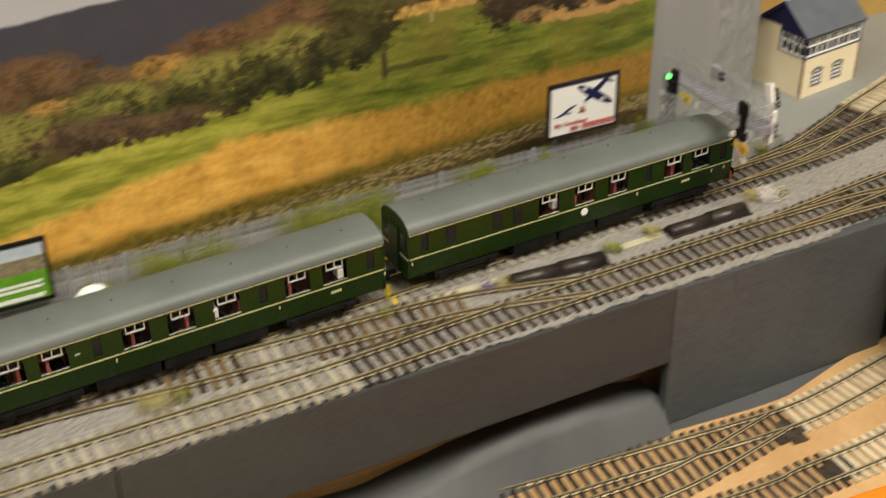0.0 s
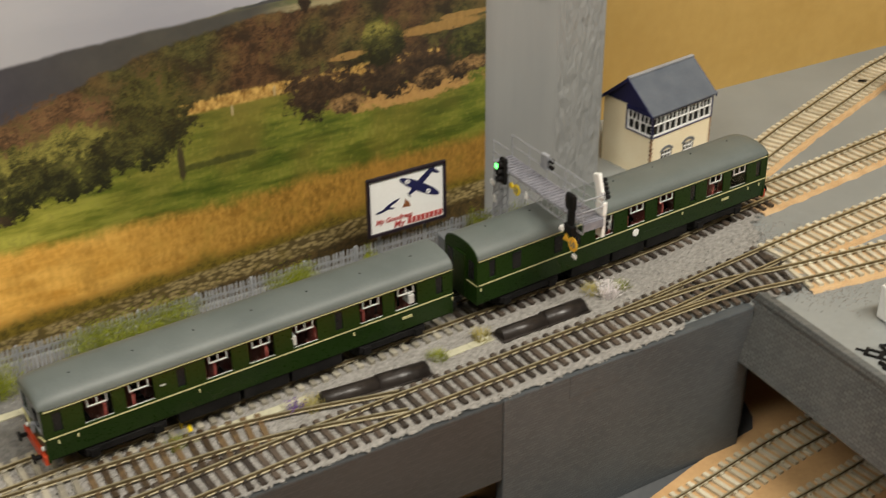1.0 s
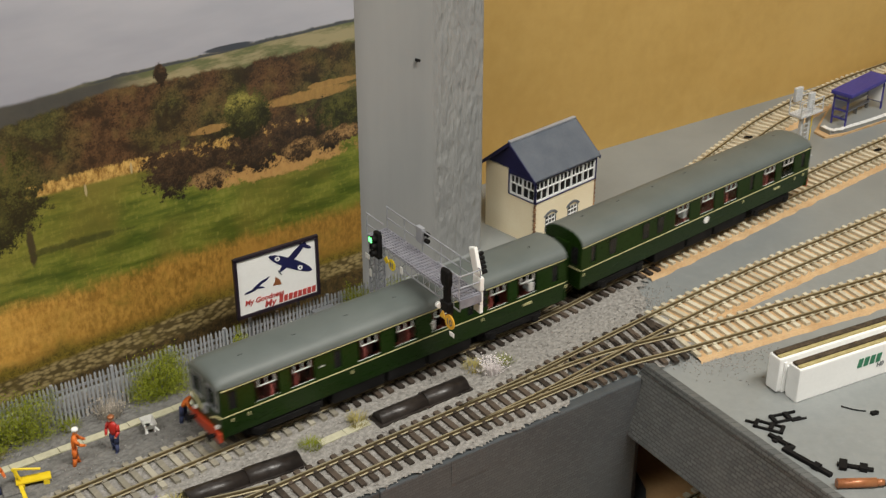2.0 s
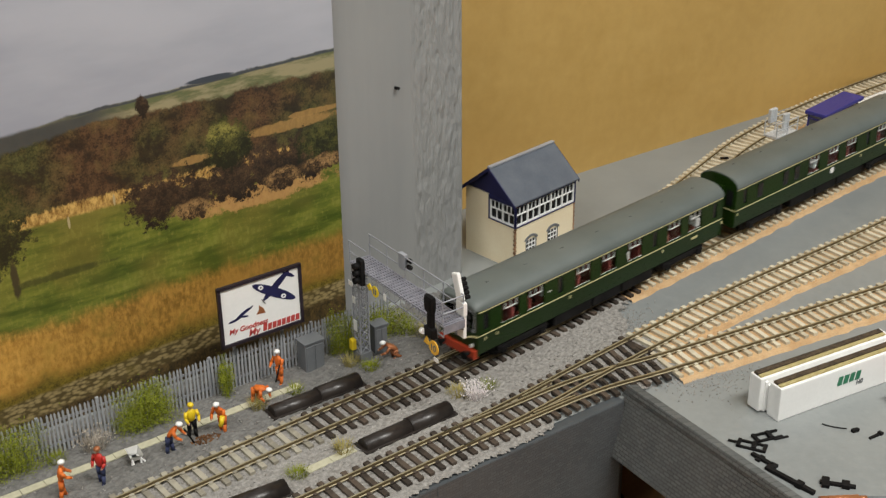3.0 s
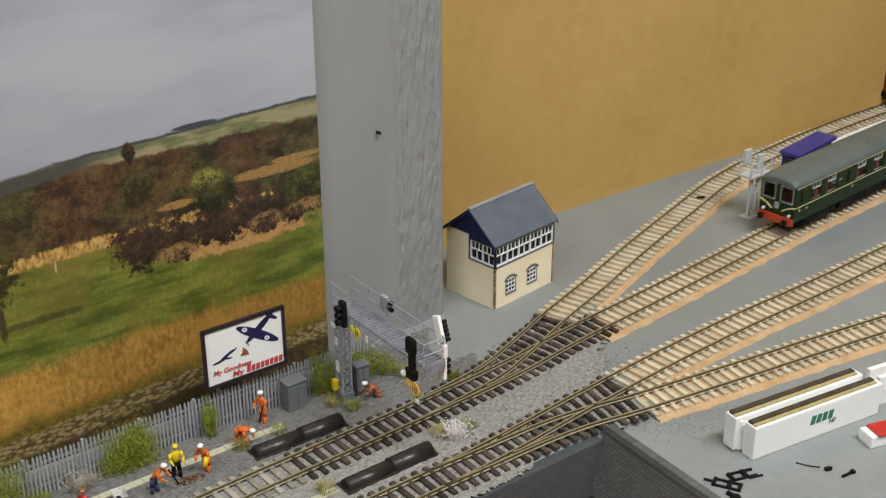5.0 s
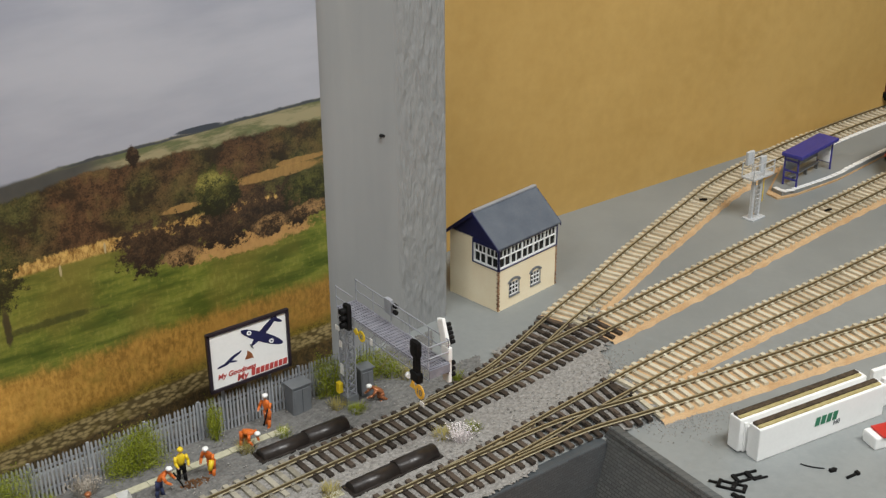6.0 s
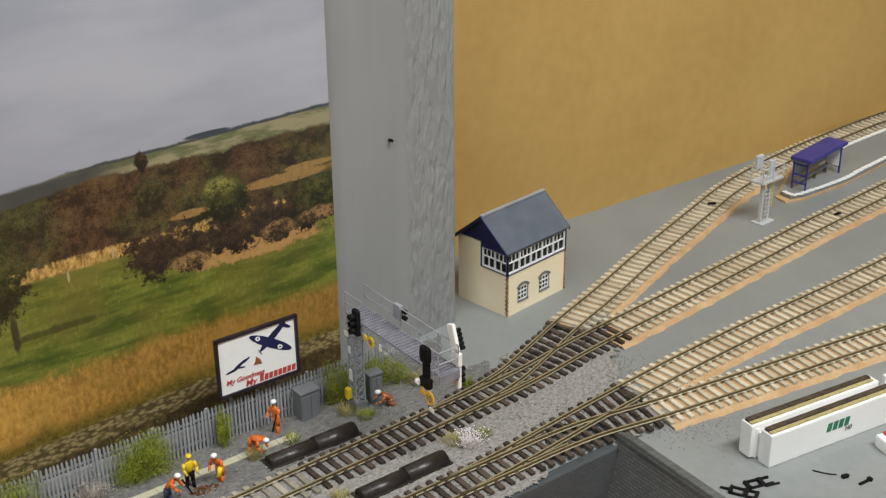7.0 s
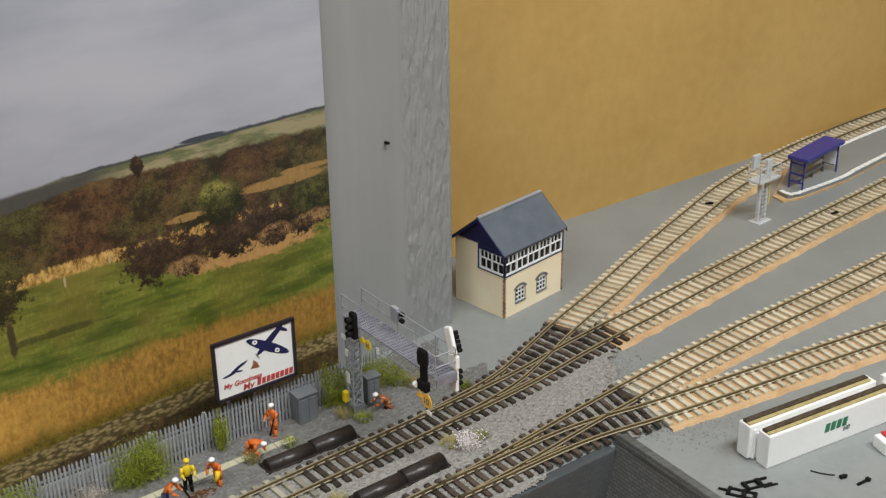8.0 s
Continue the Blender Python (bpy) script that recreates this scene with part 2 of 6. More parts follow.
def ball(bm, c, r, squash=(1, 1, 1), sub=2, mi=0):
    res = bmesh.ops.create_icosphere(bm, subdivisions=sub, radius=r)
    bmesh.ops.transform(bm, matrix=Matrix.Translation(c) @ Matrix.Diagonal((*squash, 1)), verts=res["verts"])
    for f in {f for v in res["verts"] for f in v.link_faces}:
        f.material_index = mi
        f.smooth = True
    return bm


def bm_box(*a, **k):
    return bx(bmesh.new(), *a, **k)


def prism(bm, pts, z0, z1, mi=0):
    """A plan outline, raised from z0 to z1."""
    lo = [bm.verts.new((x, y, z0)) for x, y in pts]
    hi = [bm.verts.new((x, y, z1)) for x, y in pts]
    fs = [bm.faces.new(lo), bm.faces.new(hi)]
    for k in range(len(pts)):
        j = (k + 1) % len(pts)
        fs.append(bm.faces.new((lo[k], lo[j], hi[j], hi[k])))
    for f in fs:
        f.material_index = mi
    return bm


def letters(name, text, size, mat, parent, m, slant=0.0):
    cu = bpy.data.curves.new(name, "FONT")
    cu.body, cu.size, cu.extrude, cu.shear, cu.offset = text, size, 0.00008, slant, size * 0.022
    tmp = bpy.data.objects.new(name, cu)
    me = bpy.data.meshes.new_from_object(tmp)
    bpy.data.objects.remove(tmp)
    me.materials.append(M[mat])
    ob = new(name, me)
    ob.parent, ob.matrix_basis = parent, m
    return ob


class Line:
    """A smooth plan line through points, walked by length."""

    def __init__(self, pts, step=0.002):
        p = np.array(pts, float)
        p = np.vstack([2 * p[0] - p[1], p, 2 * p[-1] - p[-2]])
        out = []
        for a, b, c, d in zip(p, p[1:], p[2:], p[3:]):
            n = max(2, int(np.linalg.norm(c - b) / step))
            for u in np.arange(n) / n:
                out.append(0.5 * (2 * b + (c - a) * u + (2 * a - 5 * b + 4 * c - d) * u * u + (3 * b - a - 3 * c + d) * u ** 3))
        out.append(p[-2])
        q = np.array(out)
        for _ in range(12):
            q[1:-1] = 0.25 * q[:-2] + 0.5 * q[1:-1] + 0.25 * q[2:]
        self.q = q
        self.s = np.concatenate([[0], np.cumsum(np.linalg.norm(np.diff(q, axis=0), axis=1))])
        self.length = float(self.s[-1])

    def at(self, s):
        return np.array([np.interp(s, self.s, self.q[:, k]) for k in (0, 1)])

    def way(self, s):
        d = self.at(min(s + 0.004, self.length)) - self.at(max(s - 0.004, 0))
        return d / np.linalg.norm(d)

    def near(self, x, y):
        return float(self.s[np.argmin(((self.q - (x, y)) ** 2).sum(1))])

    def gap(self, x, y):
        return float(np.sqrt(((self.q - (x, y)) ** 2).sum(1).min()))


# ---- plan lines ----
MAIN = Line([(-0.75, 0.03), (-0.52, 0.226), (-0.371, 0.354), (-0.195, 0.502), (-0.099, 0.5815), (-0.0173, 0.6475), (0.0485, 0.7025), (0.0915, 0.745), (0.153, 0.801),
             (0.2475, 0.889), (0.287, 0.926), (0.351, 0.983), (0.45, 1.072), (0.7, 1.3), (1.1, 1.66), (1.5, 2.02)])
NEAR = Line([(-0.62, 0.1), (-0.351, 0.3075), (-0.287, 0.357), (-0.214, 0.412), (-0.136, 0.477), (-0.012, 0.575), (0.029, 0.6055), (0.081, 0.642), (0.130, 0.6665),
             (0.205, 0.7065), (0.281, 0.7475), (0.4, 0.808), (0.7, 0.95)])
LOOP = Line([(0.0, 0.584), (0.04, 0.618), (0.09, 0.664), (0.145, 0.7125), (0.203, 0.7605), (0.246, 0.7935), (0.286, 0.8245), (0.333, 0.8625), (0.5, 0.998), (0.9, 1.32)])
BAY = Line([(-0.012, 0.652), (0.035, 0.6975), (0.0585, 0.731), (0.083, 0.771), (0.1165, 0.8205), (0.1515, 0.8755), (0.207, 0.9575), (0.236, 0.9995), (0.265, 1.034),
            (0.292, 1.063), (0.351, 1.118), (0.427, 1.18), (0.6, 1.31), (0.9, 1.53)])
CROSS = Line([(-0.4, 0.325), (-0.345, 0.365), (-0.301, 0.3925), (-0.261, 0.4185), (-0.218, 0.4475), (-0.16, 0.4855), (-0.09, 0.5165)])
LOW_Z = -0.108
LOW_ONE = Line([(-0.5, 0.225), (-0.148, 0.428), (-0.058, 0.483), (0.032, 0.5385), (0.071, 0.5715), (0.121, 0.6215), (0.151, 0.6485), (0.25, 0.735)])
LOW_TWO = Line([(-0.3, 0.26), (-0.003, 0.452), (0.046, 0.489), (0.098, 0.529), (0.131, 0.5685), (0.171, 0.6035), (0.26, 0.69)])
BRANCH = Line([(-0.42, 0.2), (-0.2, 0.35), (-0.1, 0.425), (-0.03, 0.475), (0.032, 0.5385)])
FA = 36.7
FD = Vector((math.cos(radians(FA)), math.sin(radians(FA)), 0))
FN = Vector((-FD.y, FD.x, 0))
FENCE0 = Vector((-0.127, 0.641, 0))
BOARD_Z = -0.006
WA = 37.1
WD = Vector((math.cos(radians(WA)), math.sin(radians(WA)), 0))
CORNER = Vector((0.099, 0.634, 0))
FASCIA_A = -56.0
FASCIA_D = Vector((math.cos(radians(FASCIA_A)), math.sin(radians(FASCIA_A)), 0))


def by_fence(s, off=0.0, z=0.0, turn=0.0):
    p = FENCE0 + FD * s + FN * off
    return pose(p.x, p.y, z, 0, 0, FA + turn)


# ---- large structure ----
def baseboards():
    a = CORNER - WD * 1.4
    b = CORNER + WD * 0.0075
    e = b + FASCIA_D * 0.62
    bm = prism(bmesh.new(), [(a.x, a.y), (b.x, b.y), (e.x, e.y), (1.9, e.y), (1.9, 2.6), (-1.3, 2.6), (-1.3, a.y)], BOARD_Z - 0.014, BOARD_Z)
    tagged(link("ground", bm, "board"), "grey painted upper baseboard of a model railway", "baseboard", kind="structure")
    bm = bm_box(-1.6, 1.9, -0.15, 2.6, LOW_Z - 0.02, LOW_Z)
    tagged(link("lower_floor", bm, "lower_grey"), "grey painted lower baseboard, shade under the embankment put into its colour", "baseboard", kind="structure")
    pts = [LOW_ONE.at(s) + np.array([-LOW_ONE.way(s)[1], LOW_ONE.way(s)[0]]) * (0.019 + 0.006 * min(1.0, max(0.0, (LOW_ONE.at(s)[0] - 0.05) / 0.04)) + 0.05 * min(1.0, max(0.0, (LOW_ONE.at(s)[0] - 0.132) / 0.02))) for s in np.arange(0.02, LOW_ONE.length, 0.01)]
    bm = prism(bmesh.new(), [tuple(p) for p in pts] + [(0.6, 0.6), (0.5, 0.1), (-0.5, -0.1)], LOW_Z + 0.0004, LOW_Z + 0.002)
    tagged(link("lower_track_bed", bm, "mdf"), "tan board bed under the lower tracks", "track bed", kind="structure")


def wall_piece(name, a, d_ang, length, thick, z0, z1, mat, label, inward=1):
    bm = bm_box(0, length, 0 if inward > 0 else -thick, thick if inward > 0 else 0, z0, z1, bevel=0.0012)
    return tagged(link(name, bm, mat, m=pose(a.x, a.y, 0, 0, 0, d_ang)), label, "wall", kind="structure")


def retaining_walls():
    out = Vector((WD.y, -WD.x, 0)) * 0.003
    edge = CORNER - WD * 0.176 + out
    w = wall_piece("wall_south", edge, WA, 0.1752, 0.007, LOW_Z, -0.0052, "wall_brick", "dark grey embossed brick retaining wall")
    link("patch_panel", bm_box(0.043, 0.0774, -0.0003, 0.001, -0.0205, -0.0056), "wall_brick", w, "cracked square patch in the brick sheet")
    far = edge - WD * 0.327
    # fascia and west wall take the darkened copy of the brick
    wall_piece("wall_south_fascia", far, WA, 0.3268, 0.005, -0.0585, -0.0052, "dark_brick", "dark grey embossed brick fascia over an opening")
    far2 = far - WD * 0.9
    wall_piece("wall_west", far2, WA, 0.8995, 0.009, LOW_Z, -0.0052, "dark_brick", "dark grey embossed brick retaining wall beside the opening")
    # bridge fascia under the near track; lean and pointed end fit the camera's view
    outline = [(0.003, 0.0006), (0.6, 0.0006), (0.6, -0.0425), (0.0002, -0.0425), (-0.0077, -0.0262)]
    bm = bmesh.new()
    back = [bm.verts.new((x, 0.006, z)) for x, z in outline]
    front = [bm.verts.new((x, 0.0, z)) for x, z in outline]
    bm.faces.new(front)
    bm.faces.new(back[::-1])
    for k in range(5):
        j = (k + 1) % 5
        bm.faces.new((front[k], front[j], back[j], back[k]))
    o = CORNER + FASCIA_D * -0.003 + Vector((FASCIA_D.y, -FASCIA_D.x, 0)) * -0.0035
    w = tagged(link("wall_bridge", bm, "bridge_brick", m=pose(o.x, o.y, 0, 0, 0, FASCIA_A) @ pose(0, 0, 0, -17, 0, 0)), "grey brick-embossed bridge fascia with a rubbed coping", "wall", kind="structure")
    bm = bm_box(0.003, 0.6, -0.0009, 0.0066, -0.0026, 0.0016, bevel=0.0005)
    link("coping", bm, "bridge_brick", w)
    p = CORNER + WD * -0.0085
    bm = bm_box(0.002, 0.03, -0.004, 0, LOW_Z, -0.0205)
    tagged(link("wall_abutment", bm, "abutment", m=pose(p.x, p.y, 0, 0, 0, 72)), "slate blue painted abutment beside the bridge opening", "wall", kind="structure")
    q = CORNER + Vector((-WD.y, WD.x, 0)) * 0.024
    bm = bm_box(-0.9, -0.02, 0, 0.01, LOW_Z, -0.0205)
    tagged(link("wall_inner", bm, "wood", m=pose(q.x, q.y, 0, 0, 0, WA)), "pine framing board under the upper baseboard", "wall", kind="structure")
    # low grey mound under the opening, its shade put into the colour
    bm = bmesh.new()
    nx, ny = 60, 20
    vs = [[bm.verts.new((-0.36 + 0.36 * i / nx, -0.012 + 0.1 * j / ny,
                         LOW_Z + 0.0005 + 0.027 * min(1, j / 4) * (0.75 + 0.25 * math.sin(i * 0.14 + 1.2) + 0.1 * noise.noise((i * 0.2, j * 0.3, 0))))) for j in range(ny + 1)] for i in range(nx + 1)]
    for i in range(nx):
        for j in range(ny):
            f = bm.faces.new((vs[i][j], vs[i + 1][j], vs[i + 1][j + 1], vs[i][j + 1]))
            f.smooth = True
    tagged(link("lower_mound", bm, "lower_grey", m=pose(edge.x, edge.y, 0, 0, 0, WA)), "low grey painted landform under the fascia, shade put into its colour", "landform", kind="structure")


def backdrop_material():
    """A printed photograph of fields: sky, far hills, scrub, meadow, dry grass and a stone wall. Local x runs along the sheet, z up."""
    m, nt, b = nodes_of("printed_landscape")
    t = nt.nodes.new("ShaderNodeTexCoord")
    sep = nt.nodes.new("ShaderNodeSeparateXYZ")
    nt.links.new(t.outputs["Object"], sep.inputs[0])
    x, z = sep.outputs[0], sep.outputs[2]
    V = coords(nt)
    wide = coords(nt, (0.35, 1, 1.6))
    tall = coords(nt, (1.5, 1, 0.75))
    n1, n2, n3, n4 = noise_tex(nt, V, 14, 3), noise_tex(nt, V, 60, 5, 0.65), noise_tex(nt, V, 220, 5, 0.7), noise_tex(nt, V, 800, 3, 0.7)
    streak, grass = noise_tex(nt, wide, 70, 5, 0.65), noise_tex(nt, tall, 260, 5, 0.7)
    cloud = noise_tex(nt, coords(nt, (0.4, 1, 1.5)), 11, 5, 0.55)

    def lift(base, *amounts):
        v = base
        for nz, a in amounts:
            v = op(nt, "ADD", v, op(nt, "MULTIPLY", op(nt, "SUBTRACT", nz, 0.5), a))
        return v

    def under(edge, soft=0.0012):
        return ramp(nt, op(nt, "SUBTRACT", edge, z), -soft, soft)

    def oval(cx, cz, rx, rz, ragged=0.9, soft=0.3):
        dx = op(nt, "DIVIDE", op(nt, "SUBTRACT", x, cx), rx)
        dz = op(nt, "DIVIDE", op(nt, "SUBTRACT", z, cz), rz)
        d = op(nt, "ADD", op(nt, "MULTIPLY", dx, dx), op(nt, "MULTIPLY", dz, dz))
        d = lift(d, (n2, 4.2 * ragged), (n3, 3.6 * ragged), (n4, 1.2 * ragged))
        return ramp(nt, d, 1 - soft, 1 + soft, 1, 0)

    def tilt(base, slope, bend, slope2):
        """A line that rises with x, and by slope2 more where x is below bend."""
        v = op(nt, "ADD", base, op(nt, "MULTIPLY", x, slope))
        return op(nt, "ADD", v, op(nt, "MULTIPLY", op(nt, "MINIMUM", op(nt, "SUBTRACT", x, bend), 0.0), slope2))

    far_west = ramp(nt, x, -0.1, -0.22)
    fine = op(nt, "ADD", op(nt, "MULTIPLY", n3, 0.55), op(nt, "MULTIPLY", n4, 0.45))
    # sky
    col = mixc(nt, ramp(nt, cloud, 0.35, 0.68), (0.31, 0.325, 0.375), (0.42, 0.43, 0.475))
    col = mixc(nt, ramp(nt, z, 0.17, 0.3), col, mixc(nt, ramp(nt, cloud, 0.4, 0.6), (0.32, 0.335, 0.395), (0.43, 0.44, 0.49)))
    col = mixc(nt, far_west, col, mixc(nt, cloud, (0.36, 0.37, 0.4), (0.48, 0.49, 0.52)))
    # far hills and stubble fields
    hill = lift(tilt(0.1708, 0.026, -0.06, 0.09), (n1, 0.003), (n2, 0.0008))
    far = mixc(nt, ramp(nt, streak, 0.42, 0.58), (0.12, 0.135, 0.06), (0.3, 0.265, 0.15))
    col = mixc(nt, under(hill, 0.0006), col, far)
    tree_line = op(nt, "MULTIPLY", under(lift(hill, (n2, 0.003), (n3, 0.003)), 0.0006), ramp(nt, op(nt, "SUBTRACT", hill, z), 0.0012, 0.002, 1, 0))
    col = mixc(nt, op(nt, "MULTIPLY", tree_line, ramp(nt, n1, 0.44, 0.52)), col, (0.05, 0.058, 0.066))
    col = mixc(nt, oval(0.02, 0.1722, 0.014, 0.0016, 0.25), col, (0.045, 0.055, 0.07))
    ridge = lift(tilt(0.1685, 0.01, -0.08, 0.05), (n1, 0.008), (n2, 0.003))
    ridge_tone = mixc(nt, far_west, mixc(nt, n2, (0.035, 0.04, 0.042), (0.09, 0.09, 0.075)), mixc(nt, n2, (0.028, 0.032, 0.05), (0.06, 0.062, 0.078)))
    col = mixc(nt, op(nt, "MULTIPLY", under(ridge, 0.0012), ramp(nt, op(nt, "ADD", x, op(nt, "MULTIPLY", n1, 0.06)), -0.02, 0.015, 1, 0)), col, ridge_tone)
    # scrub belt, brown and green
    scrub_top = lift(ramp(nt, x, -0.27, -0.06, 0.118, 0.161), (n1, 0.012), (n2, 0.01), (n3, 0.005))
    scrub = mixc(nt, ramp(nt, n1, 0.42, 0.58), mixc(nt, ramp(nt, fine, 0.36, 0.64), (0.016, 0.019, 0.007), (0.1, 0.1, 0.03)), mixc(nt, ramp(nt, fine, 0.36, 0.64), (0.018, 0.01, 0.006), (0.13, 0.07, 0.032)))
    scrub = mixc(nt, ramp(nt, n2, 0.52, 0.68, 0, 0.55), scrub, mixc(nt, n4, (0.09, 0.06, 0.02), (0.22, 0.15, 0.055)))
    scrub = mixc(nt, ramp(nt, n2, 0.52, 0.38, 0, 0.8), scrub, (0.014, 0.011, 0.007))
    col = mixc(nt, under(scrub_top), col, scrub)
    reeds = mixc(nt, ramp(nt, grass, 0.35, 0.65), (0.2, 0.1, 0.02), (0.62, 0.4, 0.12))
    reed_top = lift(tilt(0.1215, 0.0, -0.3, 0.0), (n1, 0.006), (grass, 0.008))
    col = mixc(nt, op(nt, "MULTIPLY", under(reed_top), ramp(nt, lift(x, (n2, 0.05)), -0.11, -0.095)), col, reeds)
    for cx, cz, rx, rz in ((0.068, 0.1345, 0.034, 0.0032), (0.006, 0.1285, 0.014, 0.0022), (0.085, 0.139, 0.02, 0.002)):
        col = mixc(nt, op(nt, "MULTIPLY", oval(cx, cz, rx, rz, 0.6), 0.85), col, mixc(nt, grass, (0.17, 0.09, 0.03), (0.5, 0.31, 0.1)))
    # meadow in bands of mown and rough grass
    field_top = lift(tilt(0.1145, 0.0, -0.1, 0.22), (n1, 0.003), (n3, 0.002))
    meadow = mixc(nt, ramp(nt, streak, 0.36, 0.64), (0.05, 0.078, 0.008), (0.17, 0.19, 0.026))
    meadow = mixc(nt, ramp(nt, n1, 0.45, 0.62, 0, 0.65), meadow, mixc(nt, grass, (0.12, 0.1, 0.016), (0.22, 0.18, 0.035)))
    meadow = mixc(nt, op(nt, "MULTIPLY", far_west, 0.92), meadow, mixc(nt, ramp(nt, streak, 0.36, 0.64), (0.2, 0.22, 0.025), (0.52, 0.48, 0.085)))
    meadow = mixc(nt, ramp(nt, op(nt, "ADD", grass, op(nt, "MULTIPLY", streak, 0.6)), 0.8, 1.0, 0, 0.55), meadow, (0.25, 0.24, 0.05))
    meadow = mixc(nt, ramp(nt, lift(z, (streak, 0.03)), 0.1, 0.115, 0, 0.4), meadow, (0.2, 0.17, 0.035))
    col = mixc(nt, under(field_top), col, meadow)
    # hedges and trees: each clump lighter on its upper side, mottled by leaves
    oak = ((0.012, 0.014, 0.005), (0.1, 0.1, 0.024))
    thorn = ((0.012, 0.009, 0.006), (0.085, 0.05, 0.026))
    russet = ((0.045, 0.026, 0.014), (0.22, 0.12, 0.055))
    hedge = ((0.032, 0.036, 0.01), (0.33, 0.3, 0.07))
    plum = ((0.04, 0.026, 0.016), (0.2, 0.12, 0.06))
    fallow = ((0.025, 0.015, 0.008), (0.42, 0.25, 0.1))
    golden = ((0.1, 0.055, 0.015), (0.6, 0.34, 0.09))
    dry = mixc(nt, grass, (0.26, 0.12, 0.035), (0.58, 0.36, 0.13))
    for cx, cz, rx, rz, tone in ((0.045, 0.098, 0.05, 0.0075, None),
                                 (0.075, 0.112, 0.028, 0.014, thorn), (0.05, 0.114, 0.022, 0.014, thorn), (0.092, 0.118, 0.02, 0.012, oak), (0.03, 0.111, 0.02, 0.014, thorn),
                                 (0.06, 0.103, 0.012, 0.006, fallow), (0.088, 0.106, 0.014, 0.005, fallow),
                                 (-0.016, 0.1115, 0.0205, 0.0155, thorn), (0.004, 0.106, 0.016, 0.011, thorn), (0.002, 0.099, 0.014, 0.0055, fallow), (0.027, 0.133, 0.0155, 0.0135, oak), (0.024, 0.139, 0.012, 0.006, hedge),
                                 (-0.303, 0.12, 0.03, 0.015, russet), (-0.265, 0.112, 0.025, 0.009, plum), (-0.298, 0.103, 0.018, 0.005, golden), (-0.34, 0.11, 0.03, 0.014, russet), (-0.42, 0.11, 0.07, 0.025, russet),
                                 (-0.2, 0.12, 0.035, 0.012, russet), (-0.235, 0.113, 0.02, 0.008, golden), (-0.16, 0.126, 0.03, 0.013, russet),
                                 (-0.262, 0.0985, 0.03, 0.0125, hedge), (-0.32, 0.087, 0.03, 0.018, hedge), (-0.4, 0.085, 0.06, 0.024, hedge), (-0.55, 0.095, 0.11, 0.035, oak),
                                 (-0.205, 0.104, 0.034, 0.0125, hedge), (-0.16, 0.11, 0.03, 0.014, hedge), (-0.275, 0.083, 0.045, 0.0105, plum), (-0.215, 0.089, 0.04, 0.012, oak), (-0.165, 0.095, 0.035, 0.013, oak),
                                 (-0.242, 0.08, 0.04, 0.008, plum), (-0.113, 0.119, 0.022, 0.026, oak), (-0.128, 0.104, 0.018, 0.014, oak), (-0.02, 0.1655, 0.0035, 0.0055, thorn)):
        if tone is None:
            col = mixc(nt, oval(cx, cz, rx, rz, 0.7), col, dry)
            continue
        up = op(nt, "DIVIDE", op(nt, "SUBTRACT", z, cz), rz)
        lit = op(nt, "ADD", op(nt, "MULTIPLY", up, 0.28), op(nt, "ADD", op(nt, "MULTIPLY", op(nt, "SUBTRACT", fine, 0.5), 4.6), op(nt, "MULTIPLY", op(nt, "SUBTRACT", n2, 0.5), 2.6)))
        col = mixc(nt, oval(cx, cz, rx, rz, 1.0), col, mixc(nt, ramp(nt, lit, -0.5, 0.8), *tone))
    col = mixc(nt, oval(-0.1005, 0.088, 0.0022, 0.011, 0.5, 0.5), col, (0.05, 0.04, 0.016))
    col = mixc(nt, op(nt, "MULTIPLY", oval(-0.076, 0.0835, 0.026, 0.0022, 0.8, 0.7), 0.75), col, (0.035, 0.042, 0.01))
    for cx, cz in ((-0.068, 0.1115), (-0.042, 0.1175)):
        col = mixc(nt, oval(cx, cz, 0.0007, 0.0034, 0.15, 0.4), col, (0.4, 0.33, 0.18))
    # dry grass bank
    bank = lift(tilt(0.0575, 0.0, -0.2, 0.19), (n1, 0.012), (n2, 0.012), (grass, 0.008))
    straw = mixc(nt, ramp(nt, op(nt, "ADD", op(nt, "MULTIPLY", grass, 0.6), op(nt, "MULTIPLY", n2, 0.4)), 0.38, 0.62), (0.19, 0.1, 0.016), (0.46, 0.25, 0.05))
    straw = mixc(nt, ramp(nt, n1, 0.48, 0.62, 0, 0.6), straw, (0.5, 0.26, 0.05))
    straw = mixc(nt, ramp(nt, n2, 0.5, 0.66, 0, 0.6), straw, (0.15, 0.11, 0.015))
    straw = mixc(nt, ramp(nt, op(nt, "ADD", x, op(nt, "MULTIPLY", n1, 0.2)), 0.06, 0.16, 0, 0.3), straw, (0.24, 0.13, 0.03))
    west = ramp(nt, op(nt, "ADD", x, op(nt, "MULTIPLY", n1, 0.08)), 0.0, -0.16)
    bright = mixc(nt, ramp(nt, op(nt, "ADD", op(nt, "MULTIPLY", grass, 0.4), op(nt, "MULTIPLY", streak, 0.6)), 0.3, 0.68), (0.6, 0.28, 0.04), (0.98, 0.57, 0.14))
    straw = mixc(nt, op(nt, "MULTIPLY", west, ramp(nt, n2, 0.35, 0.6, 0.6, 1.0)), straw, bright)
    low_green = mixc(nt, ramp(nt, fine, 0.35, 0.65), (0.05, 0.038, 0.007), (0.24, 0.17, 0.025))
    low_top = lift(tilt(0.03, 0.0, 0.0, 0.06), (n1, 0.014), (n2, 0.012), (grass, 0.008))
